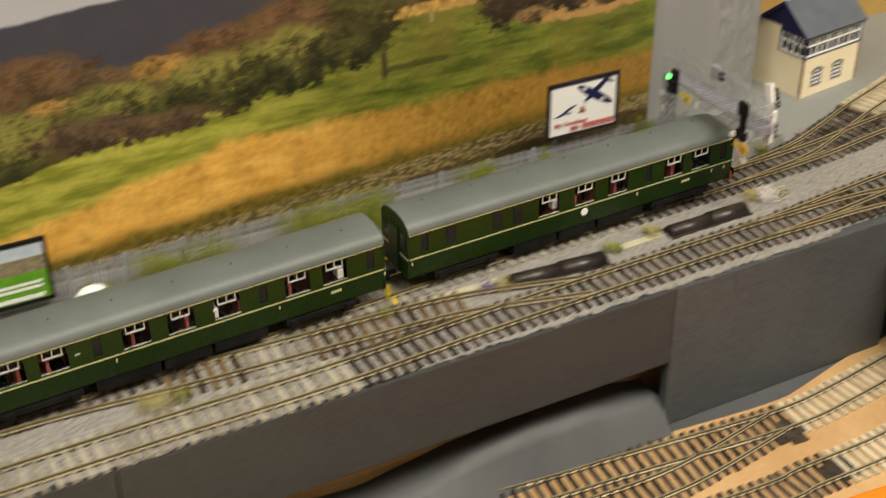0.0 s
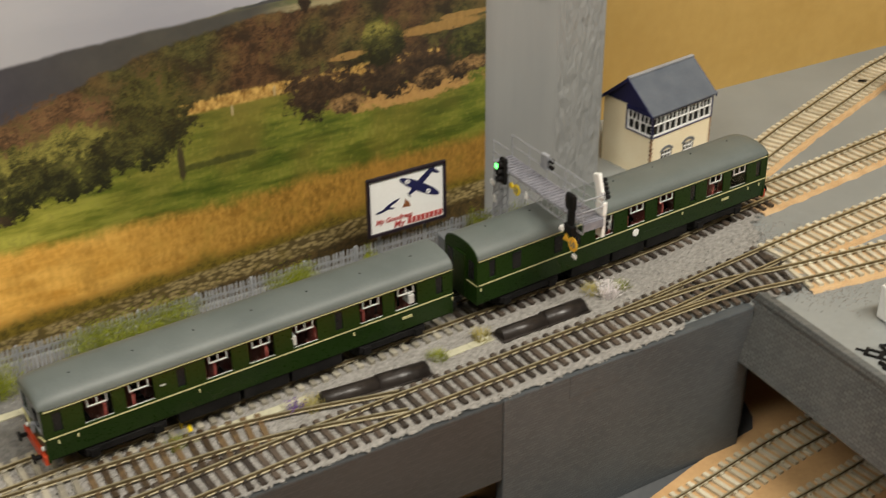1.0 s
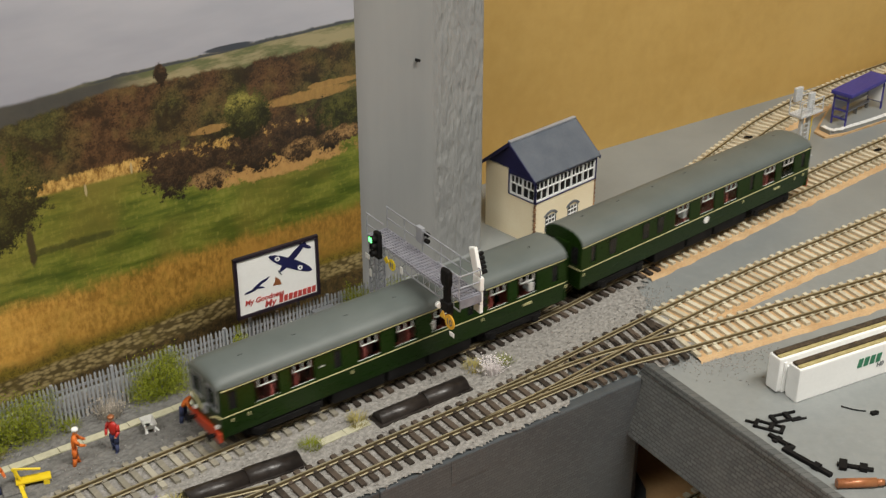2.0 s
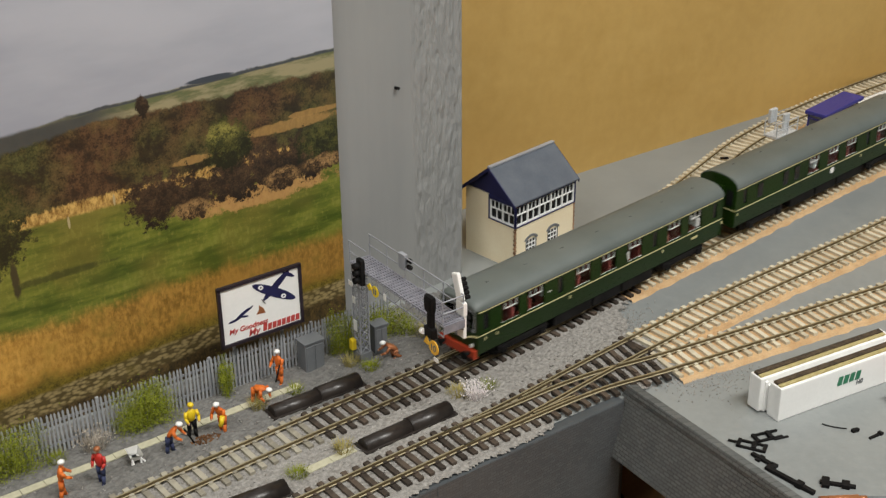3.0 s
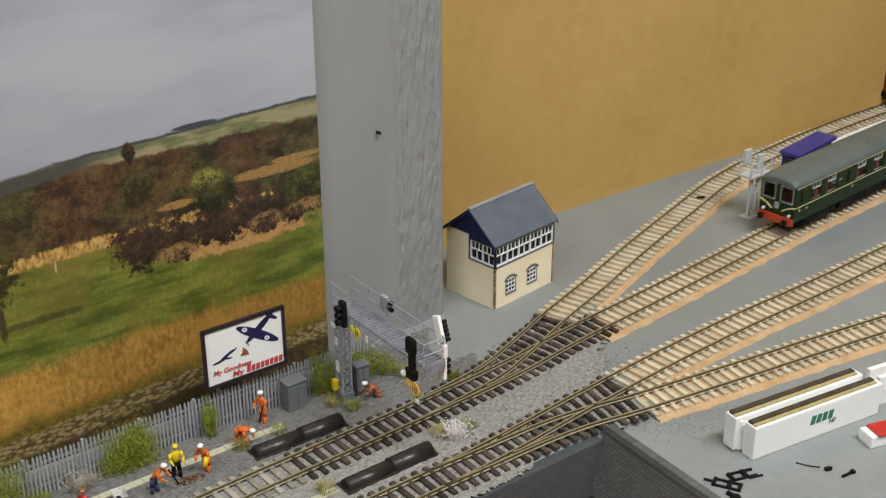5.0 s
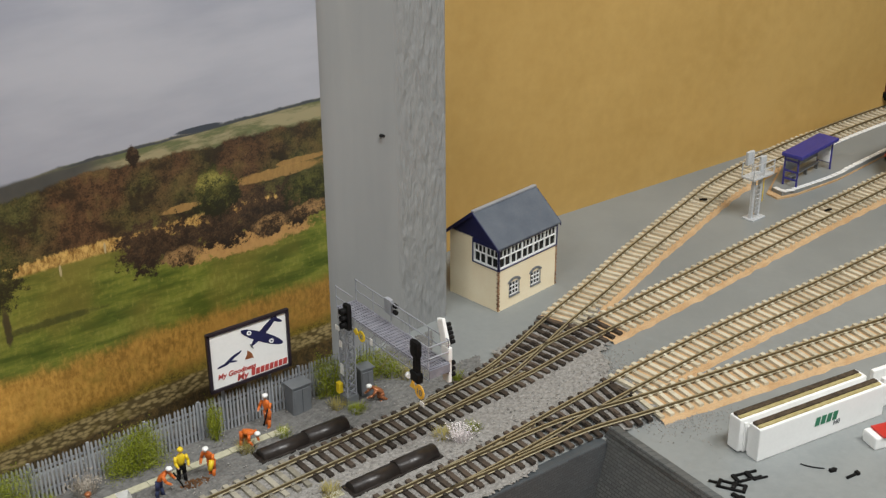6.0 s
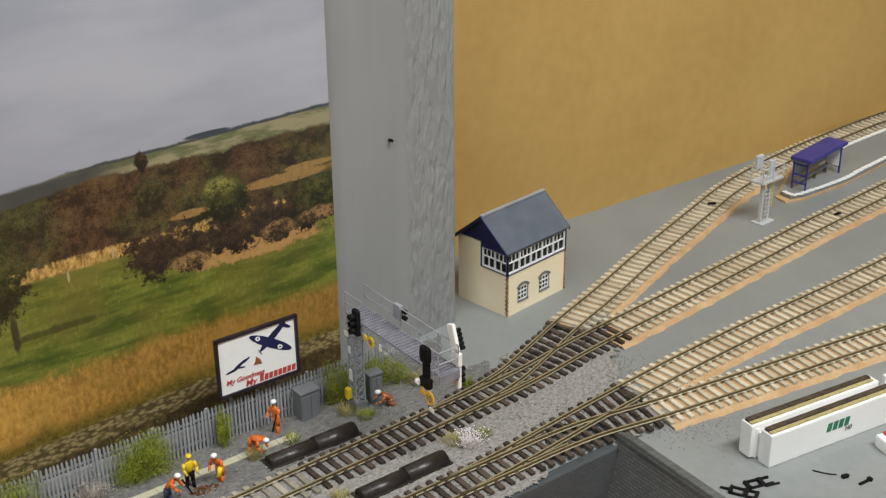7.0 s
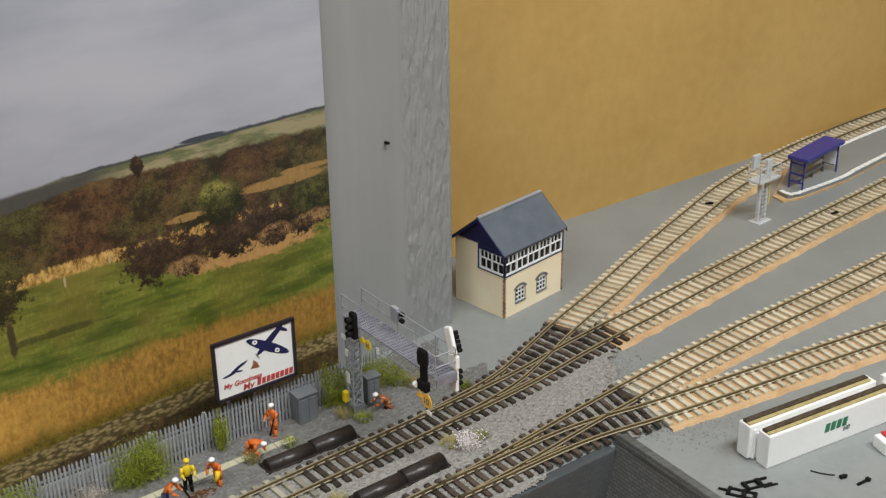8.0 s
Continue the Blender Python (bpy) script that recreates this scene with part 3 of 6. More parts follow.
    straw = mixc(nt, under(low_top, 0.005), straw, low_green)
    col = mixc(nt, under(bank, 0.005), col, straw)
    # dry-stone wall, weeds at its foot
    wall_top = lift(tilt(0.0225, 0.02, 0.0, 0.045), (n3, 0.003))
    vo = nt.nodes.new("ShaderNodeTexVoronoi")
    vo.inputs["Scale"].default_value = 380
    nt.links.new(coords(nt, (0.7, 1, 1.5)), vo.inputs["Vector"])
    stones = mixc(nt, ramp(nt, op(nt, "ADD", vo.outputs["Distance"], op(nt, "MULTIPLY", n4, 0.35)), 0.42, 0.95), (0.32, 0.245, 0.11), (0.09, 0.065, 0.024))
    stones = mixc(nt, ramp(nt, n2, 0.5, 0.66, 0, 0.5), stones, (0.14, 0.105, 0.025))
    col = mixc(nt, under(wall_top), col, stones)
    foot = lift(tilt(0.0105, 0.04, 0.0, 0.03), (n2, 0.006), (n3, 0.003))
    col = mixc(nt, under(foot, 0.0015), col, mixc(nt, ramp(nt, fine, 0.4, 0.65), (0.03, 0.022, 0.01), (0.14, 0.09, 0.03)))
    nt.links.new(col, b.inputs["Base Color"])
    b.inputs["Roughness"].default_value = 0.42
    bump(nt, b, n1, 0.08, 0.003)
    return m


def backdrops():
    M["landscape"] = backdrop_material()
    bm = bm_box(-1.3, 0.0985, 0, 0.003, BOARD_Z, 0.42)
    bm.faces.ensure_lookup_table()
    for f in bm.faces:
        f.material_index = 0 if abs(f.calc_center_median().y) < 0.0005 else 1
    tagged(link("backdrop", bm, ["landscape", "hardboard"], m=by_fence(0, 0.028)), "printed backdrop of fields, hedges and grey sky on hardboard", "backdrop", kind="structure")
    # ochre hardboard behind the yard
    bm = bm_box(-0.45, 1.7, 0, 0.004, BOARD_Z, 0.62)
    tagged(link("wall_north", bm, "gold", m=pose(0.099, 0.953, 0, 0, 0, 35.9)), "bare ochre hardboard back panel", "wall", kind="structure")


def pillar():
    """A square post with a slightly uneven, brushed front."""
    m, nt, b = nodes_of("brushed_grey_paint")
    v = coords(nt, (1, 1, 0.25))
    t = nt.nodes.new("ShaderNodeTexCoord")
    sep = nt.nodes.new("ShaderNodeSeparateXYZ")
    nt.links.new(t.outputs["Object"], sep.inputs[0])
    rough_side = ramp(nt, sep.outputs[0], 0.055, 0.06, 0.04, 1.0)
    n = noise_tex(nt, coords(nt, (1, 1, 0.32)), 260, 2, 0.45)
    n2 = noise_tex(nt, v, 30)
    n3 = noise_tex(nt, coords(nt, (1, 1, 0.05)), 160)
    nt.links.new(mixc(nt, ramp(nt, op(nt, "ADD", op(nt, "MULTIPLY", n2, 0.75), op(nt, "MULTIPLY", n3, 0.25)), 0.3, 0.7), (0.25, 0.255, 0.253), (0.285, 0.287, 0.28)), b.inputs["Base Color"])
    b.inputs["Roughness"].default_value = 0.42
    bump(nt, b, op(nt, "MULTIPLY", n, rough_side), 0.9, 0.0032)
    M["brushed"] = m
    bm = bmesh.new()
    w, d, h = 0.0985, 0.09, 0.5
    outline = [(-0.002, 0.0), (0.03, 0.0), (0.0565, 0.0), (0.0595, 0.0008), (w - 0.002, 0.004), (w, 0.006), (w, d), (-0.002, d)]
    rings = []
    for k in range(41):
        z = BOARD_Z + (h - BOARD_Z) * k / 40
        rings.append([bm.verts.new((x + 0.0005 * noise.noise((x * 60, z * 30, i)), y, z)) for i, (x, y) in enumerate(outline)])
    for a, c in zip(rings, rings[1:]):
        for i in range(len(outline)):
            j = (i + 1) % len(outline)
            bm.faces.new((a[i], a[j], c[j], c[i]))
    bm.faces.new(rings[0])
    bm.faces.new(rings[-1])
    p = tagged(link("pillar", bm, "brushed", m=by_fence(0.0985, 0.0315)), "square grey painted timber pillar with brush marks", "pillar", kind="structure")
    link("edge_strip", bm_box(-0.0038, -0.0021, -0.0016, 0.004, 0.1, 0.5), "hardboard", p, "raw brown hardboard edge")
    bm = rod(bmesh.new(), (0.044, -0.0035, 0.1395), (0.044, 0.001, 0.139), 0.001, 8)
    link("nail", bm, "black", p, "small dark nail head")


def room():
    """Plain walls, floor and ceiling, added out of view to close the place."""
    for name, box6, mat in (("ceiling", (-2.6, 3.0, -2.6, 3.6, ROOM_Z, ROOM_Z + 0.03), "wall_paint"), ("floor", (-2.6, 3.0, -2.6, 3.6, -1.02, -1.0), "carpet"),
                            ("wall_room_west", (-2.63, -2.6, -2.6, 3.6, -1.0, ROOM_Z), "wall_paint"), ("wall_room_east", (3.0, 3.03, -2.6, 3.6, -1.0, ROOM_Z), "wall_paint"),
                            ("wall_room_south", (-2.6, 3.0, -2.63, -2.6, -1.0, ROOM_Z), "wall_paint"), ("wall_room_north", (-2.6, 3.0, 3.6, 3.63, -1.0, ROOM_Z), "wall_paint")):
        tagged(link(name, bm_box(*box6), mat), "plain room surface added out of view", "room", kind="structure")


baseboards()
retaining_walls()
backdrops()
pillar()
room()


# ---- tracks ----
GAUGE = 0.0165
RAIL_PROFILE = ((-0.0009, -0.0024), (0.0009, -0.0024), (0.0009, -0.0021), (0.0003, -0.0018), (0.0005, -0.0007), (0.0005, 0.0), (-0.0005, 0.0), (-0.0005, -0.0007), (-0.0003, -0.0018), (-0.0009, -0.0021))


def rail_mesh(line, off, s0, s1, z):
    bm = bmesh.new()
    prev = None
    for s in np.arange(s0, s1, 0.006):
        p, d = line.at(s), line.way(s)
        n = np.array([-d[1], d[0]])
        ring = [bm.verts.new((*(p + n * (off + a)), z + h)) for a, h in RAIL_PROFILE]
        if prev:
            for i in range(len(ring)):
                j = (i + 1) % len(ring)
                bm.faces.new((prev[i], prev[j], ring[j], ring[i]))
        else:
            bm.faces.new(ring)
        prev = ring
    bm.faces.new(prev)
    return bm


def sleeper_mesh(name, half, mat):
    bm = bm_box(-0.00155, 0.00155, -half, half, -0.0044, -0.0025)
    for side in (-1, 1):
        y = side * GAUGE / 2
        bx(bm, -0.0011, 0.0011, y - 0.0021, y + 0.0021, -0.0025, -0.0017)
    me = bpy.data.meshes.new(name)
    bm.to_mesh(me)
    bm.free()
    me.materials.append(M[mat])
    return me


SLEEPER = {}


def track(line, s0, s1, z, tone, label, group, skip=None, wide=None):
    """Two rails and their sleepers. tone(x, y): the sleeper's material; skip(x, y): none there; wide(x, y): sideways shift and reach of point timbers."""
    t = thing("railway_track", label, "model track", group=group)
    for side in (-1, 1):
        part("rail", rail_mesh(line, side * GAUGE / 2, s0, s1, z), "rail", t)
    s = s0 + 0.004
    k = 0
    while s < s1 - 0.002:
        x, y = line.at(s)
        d = line.way(s)
        if not (skip and skip(x, y)):
            mat = tone(x, y)
            shift, half = wide(x, y) if wide else (0.0, 0.0148)
            half = round(half, 3)
            if (mat, half) not in SLEEPER:
                SLEEPER[mat, half] = sleeper_mesh("sleeper", half, mat)
            o = new("sleeper", SLEEPER[mat, half])
            o.parent = t
            wob = random.uniform(-0.8, 0.8)
            o.matrix_basis = pose(x - d[1] * shift, y + d[0] * shift, z + random.uniform(-0.0001, 0.0001), 0, 0, math.degrees(math.atan2(d[1], d[0])) + wob)
        s += 0.00725
        k += 1
    return t


def cork_bed(line, s0, s1, z, label):
    bm = bmesh.new()
    prev = None
    for s in np.arange(s0, s1, 0.004):
        p, d = line.at(s), line.way(s)
        n = np.array([-d[1], d[0]])
        wl, wr = 0.0152 + 0.0008 * noise.noise((s * 90, 0, 1)), 0.0178 + 0.0018 * noise.noise((s * 90, 5, 1))
        row = [(-wr - 0.0012, z), (-wr, z + 0.0016), (wl, z + 0.0016), (wl + 0.001, z)]
        ring = [bm.verts.new((*(p + n * a), h)) for a, h in row]
        if prev:
            for i in range(3):
                bm.faces.new((prev[i], prev[i + 1], ring[i + 1], ring[i]))
        prev = ring
    tagged(link("cork_bed", bm, "cork"), label, "track bed", kind="structure")


def in_ballast(x, y):
    """Whether the plan point lies on the ballasted stretch."""
    v = Vector((x, y, 0))
    front = (v - CORNER).dot(Vector((-WD.y, WD.x, 0)))
    back = (v - FENCE0).dot(FN)
    wob = 0.008 * noise.noise((x * 60, y * 60, 0)) + 0.004 * noise.noise((x * 200, y * 200, 3))
    if x > 0.06 and y - 0.65 < 0.3 * (x - 0.06) and (v - CORNER).dot(Vector((-FASCIA_D.y, FASCIA_D.x, 0))) < 0.006:
        return False
    if front < -0.0026 + 0.3 * wob or back > 0.024:
        return False
    if back > -0.02 and x > 0.0:
        return False
    edge = 0.128 if y < 0.7 else 0.112
    if y < 0.675:
        edge = 0.128 + (0.675 - y) * 1.1
    if x > edge + wob:
        return False
    return not (x > 0.03 and (MAIN.gap(x, y) > 0.02 and y > MAIN.at(MAIN.near(x, y))[1]) and BAY.gap(x, y) > 0.019 + wob)


def tone_main(x, y):
    if x > 0.118:
        return "tie_tan"
    if x > -0.072 or (-0.4 < x < -0.3):
        return "tie_dark"
    return "tie_pale"


def tone_near(x, y):
    if x > 0.128:
        return "tie_tan"
    return "tie_dark" if x > -0.205 else "tie_pale"


def tone_cross(x, y):
    if -0.262 < x < -0.232:
        return "tie_pale"
    return "tie_brown" if x > -0.3 else "tie_dark"


def point_timbers(main, branch):
    """Timbers stretch under both roads where a branch leaves the main."""
    def f(x, y):
        s = branch.near(x, y)
        q = branch.at(s) - np.array([x, y])
        d = main.way(main.near(x, y))
        side = float(q @ np.array([-d[1], d[0]]))
        if 0.002 < abs(side) < 0.0235 and np.linalg.norm(q) < abs(side) + 0.004 and 0.004 < s < branch.length - 0.004:
            return side / 2, 0.0148 + abs(side) / 2
        return 0.0, 0.0148
    return f


def tracks():
    g = "upper tracks"
    track(MAIN, 0.0, MAIN.near(1.2, 1.75), 0, tone_main, "main model track with brown rails, running past the fence", g, wide=point_timbers(MAIN, BAY))
    track(NEAR, 0.0, NEAR.length, 0, tone_near, "model track along the edge of the retaining wall", g, wide=point_timbers(NEAR, LOOP))
    track(LOOP, 0.004, LOOP.length, 0, lambda x, y: "tie_tan" if x > 0.118 else "tie_dark", "model siding track leaving a set of points", g, skip=lambda x, y: NEAR.gap(x, y) < 0.0235)
    track(BAY, 0.004, BAY.length, 0, lambda x, y: "tie_tan" if x > 0.085 else "tie_dark", "curving model track to the bay platform", g, skip=lambda x, y: MAIN.gap(x, y) < 0.0235)
    track(CROSS, 0.004, CROSS.length, 0, tone_cross, "crossover track with brown timbers between two tracks", g, skip=lambda x, y: MAIN.gap(x, y) < 0.016 or NEAR.gap(x, y) < 0.02)
    z = LOW_Z + 0.0064
    dark = lambda lim: (lambda x, y: "tie_tan" if x > lim else "tie_dark")
    g = "lower tracks"
    track(LOW_ONE, 0.0, LOW_ONE.length, z, dark(0.036), "lower level model track on a tan bed", g, wide=point_timbers(LOW_ONE, BRANCH))
    track(LOW_TWO, 0.0, LOW_TWO.length, z, dark(0.062), "second lower level model track on a tan bed", g)
    track(BRANCH, 0.004, BRANCH.length - 0.004, z, dark(1), "lower level branch joining at points", g, skip=lambda x, y: LOW_ONE.gap(x, y) < 0.0235)
    for line, lim in ((MAIN, 0.105), (BAY, 0.083), (LOOP, 0.122), (NEAR, 0.127)):
        s0 = line.s[np.argmax(line.q[:, 0] > lim)]
        cork_bed(line, float(s0), line.length, BOARD_Z, "cork underlay with a ragged orange edge")
    # point blades and check rails
    for a, b in ((MAIN, BAY), (NEAR, LOOP)):
        t = thing("point_check_rails", "short brown check rails of a set of points", "model track", group="check rails")
        s = a.near(*b.at(0.055))
        part("check_rail", rail_mesh(a, -GAUGE / 2 + 0.0021, s, s + 0.03, 0), "rail", t)
        s = b.near(*b.at(0.06))
        part("check_rail", rail_mesh(b, GAUGE / 2 - 0.0021, s, s + 0.03, 0), "rail", t)


def ballast():
    """A rough bed with loose grains."""
    bm = bmesh.new()
    step = 0.0017
    xs, ys = np.arange(-0.62, 0.19, step), np.arange(0.06, 0.8, step)
    grid = {}

    def vert(i, j):
        if (i, j) not in grid:
            x, y = xs[i] + random.uniform(-0.0004, 0.0004), ys[j] + random.uniform(-0.0004, 0.0004)
            grid[i, j] = bm.verts.new((x, y, -0.0042 + 0.0007 * noise.noise((x * 600, y * 600, 0)) + 0.0006 * noise.noise((x * 60, y * 60, 2)) + random.uniform(-0.0003, 0.0003)))
        return grid[i, j]
    ok = {}
    for i in range(len(xs)):
        mid = 0.641 + (xs[i] + 0.127) * 0.745
        for j in range(len(ys)):
            if mid - 0.19 < ys[j] < mid + 0.06 and in_ballast(xs[i], ys[j]):
                ok[i, j] = True
    def ashy(x, y):
        """The strip towards the fence is strewn with darker ash."""
        return x < 0.03 and 0.766 * (y - float(np.interp(x, MAIN.q[:, 0], MAIN.q[:, 1]))) > 0.0155 + 0.003 * noise.noise((x * 90, y * 90, 7))
    for i, j in ok:
        if (i + 1, j) in ok and (i, j + 1) in ok and (i + 1, j + 1) in ok:
            f = bm.faces.new((vert(i, j), vert(i + 1, j), vert(i + 1, j + 1), vert(i, j + 1)))
            f.material_index = 1 if ashy(xs[i], ys[j]) else 0
    tagged(link("ballast_bed", bm, ["gravel", "ash"]), "grey granite ballast, darker ash towards the fence", "ballast", kind="stuff")
    verts, faces = [], []
    oct_f = ((0, 2, 4), (2, 1, 4), (1, 3, 4), (3, 0, 4), (2, 0, 5), (1, 2, 5), (3, 1, 5), (0, 3, 5))
    keys = list(ok)
    for _ in range(15000):
        i, j = keys[random.randrange(len(keys))]
        if ashy(xs[i], ys[j]) and random.random() < 0.8:
            continue
        x, y = xs[i] + random.uniform(-0.5, 0.5) * step, ys[j] + random.uniform(-0.5, 0.5) * step
        r = random.uniform(0.00035, 0.00085)
        base = len(verts)
        for a in ((1, 0, 0), (-1, 0, 0), (0, 1, 0), (0, -1, 0), (0, 0, 1), (0, 0, -1)):
            k = r * random.uniform(0.6, 1.2)
            verts.append((x + a[0] * k, y + a[1] * k, -0.0041 + a[2] * k * 0.8 + (0.3 * r if a[2] == 0 else 0)))
        faces.extend(tuple(base + q for q in f) for f in oct_f)
    for _ in range(1600):
        x, y = 0.13 + random.gauss(0.016, 0.016), 0.662 + random.gauss(-0.003, 0.012)
        if random.random() < 0.5:
            x, y = 0.118 + random.gauss(0, 0.009), 0.7 + random.gauss(0, 0.02)
        v = Vector((x, y, 0))
        if (v - CORNER).dot(Vector((-FASCIA_D.y, FASCIA_D.x, 0))) < 0.01 and y < 0.64:
            continue
        r = random.uniform(0.0003, 0.0007)
        base = len(verts)
        for a in ((1, 0, 0), (-1, 0, 0), (0, 1, 0), (0, -1, 0), (0, 0, 1), (0, 0, -1)):
            verts.append((x + a[0] * r, y + a[1] * r, BOARD_Z + 0.0002 + a[2] * r))
        faces.extend(tuple(base + q for q in f) for f in oct_f)
    me = bpy.data.meshes.new("ballast_grains")
    me.from_pydata(verts, [], faces)
    me.materials.append(M["stone"])
    tagged(new("ballast_grains", me), "loose grey ballast grains", "ballast", kind="stuff")


tracks()
ballast()


# ---- the train ----
COACH_L, COACH_W = 0.2285, 0.0318
FLOOR_Z, WAIST_Z, EAVE_Z, TOP_Z = 0.0108, 0.0235, 0.0397, 0.0476
SILL_Z, HEAD_Z = 0.025, 0.0376


def side_wall(openings, y, sign):
    """One side with its openings cut through. Openings: (x0, x1, z0, z1) along the side."""
    xs = sorted({-COACH_L / 2, COACH_L / 2, *(o[0] for o in openings), *(o[1] for o in openings)})
    zs = sorted({FLOOR_Z, WAIST_Z, EAVE_Z, *(o[2] for o in openings), *(o[3] for o in openings)})
    bm = bmesh.new()
    t = 0.0009

    def lean(z):
        return y - sign * (0.0012 * max(0, (WAIST_Z - z) / 0.013) ** 2 + 0.0009 * max(0, (z - WAIST_Z) / 0.016))
    for x0, x1 in zip(xs, xs[1:]):
        for z0, z1 in zip(zs, zs[1:]):
            cx, cz = (x0 + x1) / 2, (z0 + z1) / 2
            if any(o[0] < cx < o[1] and o[2] < cz < o[3] for o in openings):
                continue
            a = [bm.verts.new((x, lean(z), z)) for x, z in ((x0, z0), (x1, z0), (x1, z1), (x0, z1))]
            b = [bm.verts.new((v.co.x, v.co.y - sign * t, v.co.z)) for v in a]
            bm.faces.new(a)
            bm.faces.new(b[::-1])
            for k in range(4):
                bm.faces.new((a[k], a[(k + 1) % 4], b[(k + 1) % 4], b[k]))
    bmesh.ops.remove_doubles(bm, verts=bm.verts, dist=1e-6)
    return bm


def roof_mesh():
    bm = bmesh.new()
    n = 16
    prev = None
    half = COACH_W / 2 + 0.0002
    for x, drop, trim in ((-COACH_L / 2 - 0.0022, 0.5, 0.9), (-COACH_L / 2 - 0.0012, 0.28, 0.95), (-COACH_L / 2 + 0.0012, 0.14, 0.975), (-COACH_L / 2 + 0.006, 0.03, 1.0), (-COACH_L / 2 + 0.012, 0.0, 1.0), (COACH_L / 2 + 0.0006, 0.0, 1.0)):
        ring = []
        for k in range(n + 1):
            a = math.pi * k / n
            yy = half * trim * math.copysign(abs(math.cos(a)) ** 0.85, math.cos(a))
            ring.append(bm.verts.new((x, yy, EAVE_Z + (TOP_Z - EAVE_Z) * math.sin(a) ** 0.95 * (1 - drop))))
        if prev:
            for i in range(n):
                f = bm.faces.new((prev[i], prev[i + 1], ring[i + 1], ring[i]))
                f.smooth = True
        else:
            bm.faces.new([bm.verts.new(v.co) for v in ring])
        prev = ring
    bm.faces.new([bm.verts.new(v.co) for v in prev])
    return bm


def end_wall(x, sign, cab):
    """An end with a rounded top; the cab end has two windscreens."""
    bm = bmesh.new()
    half = COACH_W / 2 - 0.0003
    if cab:
        for y0, y1, z0, z1 in ((-half, half, FLOOR_Z - 0.001, 0.0262), (-half, -half + 0.0022, 0.0262, 0.0385), (half - 0.0022, half, 0.0262, 0.0385), (-0.0026, 0.0026, 0.0262, 0.0385), (-half, half, 0.0385, 0.0402)):
            bx(bm, min(x, x + sign * 0.0014), max(x, x + sign * 0.0014), y0, y1, z0, z1)
    else:
        bx(bm, min(x, x + sign * 0.001), max(x, x + sign * 0.001), -half, half, FLOOR_Z, 0.0402)
        bx(bm, min(x, x + sign * 0.0022), max(x, x + sign * 0.0022), -0.0055, 0.0055, FLOOR_Z + 0.001, 0.0395, bevel=0.0004)
    n = 12
    pts = [(half * math.copysign(abs(math.cos(math.pi * k / n)) ** 0.85, math.cos(math.pi * k / n)), 0.0393 + (TOP_Z - 0.0393) * math.sin(math.pi * k / n) ** 0.95 * (0.3 if cab else 0.93)) for k in range(n + 1)]
    a = [bm.verts.new((x, y, z)) for y, z in pts]
    b = [bm.verts.new((x + sign * 0.0011, y, z)) for y, z in pts]
    bm.faces.new(a)
    bm.faces.new(b[::-1])
    for k in range(len(pts)):
        j = (k + 1) % len(pts)
        bm.faces.new((a[k], a[j], b[j], b[k]))
    return bm


def wheelset(parent, x, y0):
    bm = bmesh.new()
    rod(bm, (0, -0.0115, 0), (0, 0.0115, 0), 0.0011, 8)
    for s in (-1, 1):
        rod(bm, (0, s * 0.0068, 0), (0, s * 0.0094, 0), 0.0063, 20)
        rod(bm, (0, s * 0.0066, 0), (0, s * 0.0072, 0), 0.0071, 20)
        for k in range(4):
            a = k * math.pi / 2
            rod(bm, (0.004 * math.cos(a), s * 0.0094, 0.004 * math.sin(a)), (0.004 * math.cos(a), s * 0.0097, 0.004 * math.sin(a)), 0.0009, 6)
    o = part("wheelset", bm, "black", parent)
    o.location = (x, y0, 0.0064)
    return o


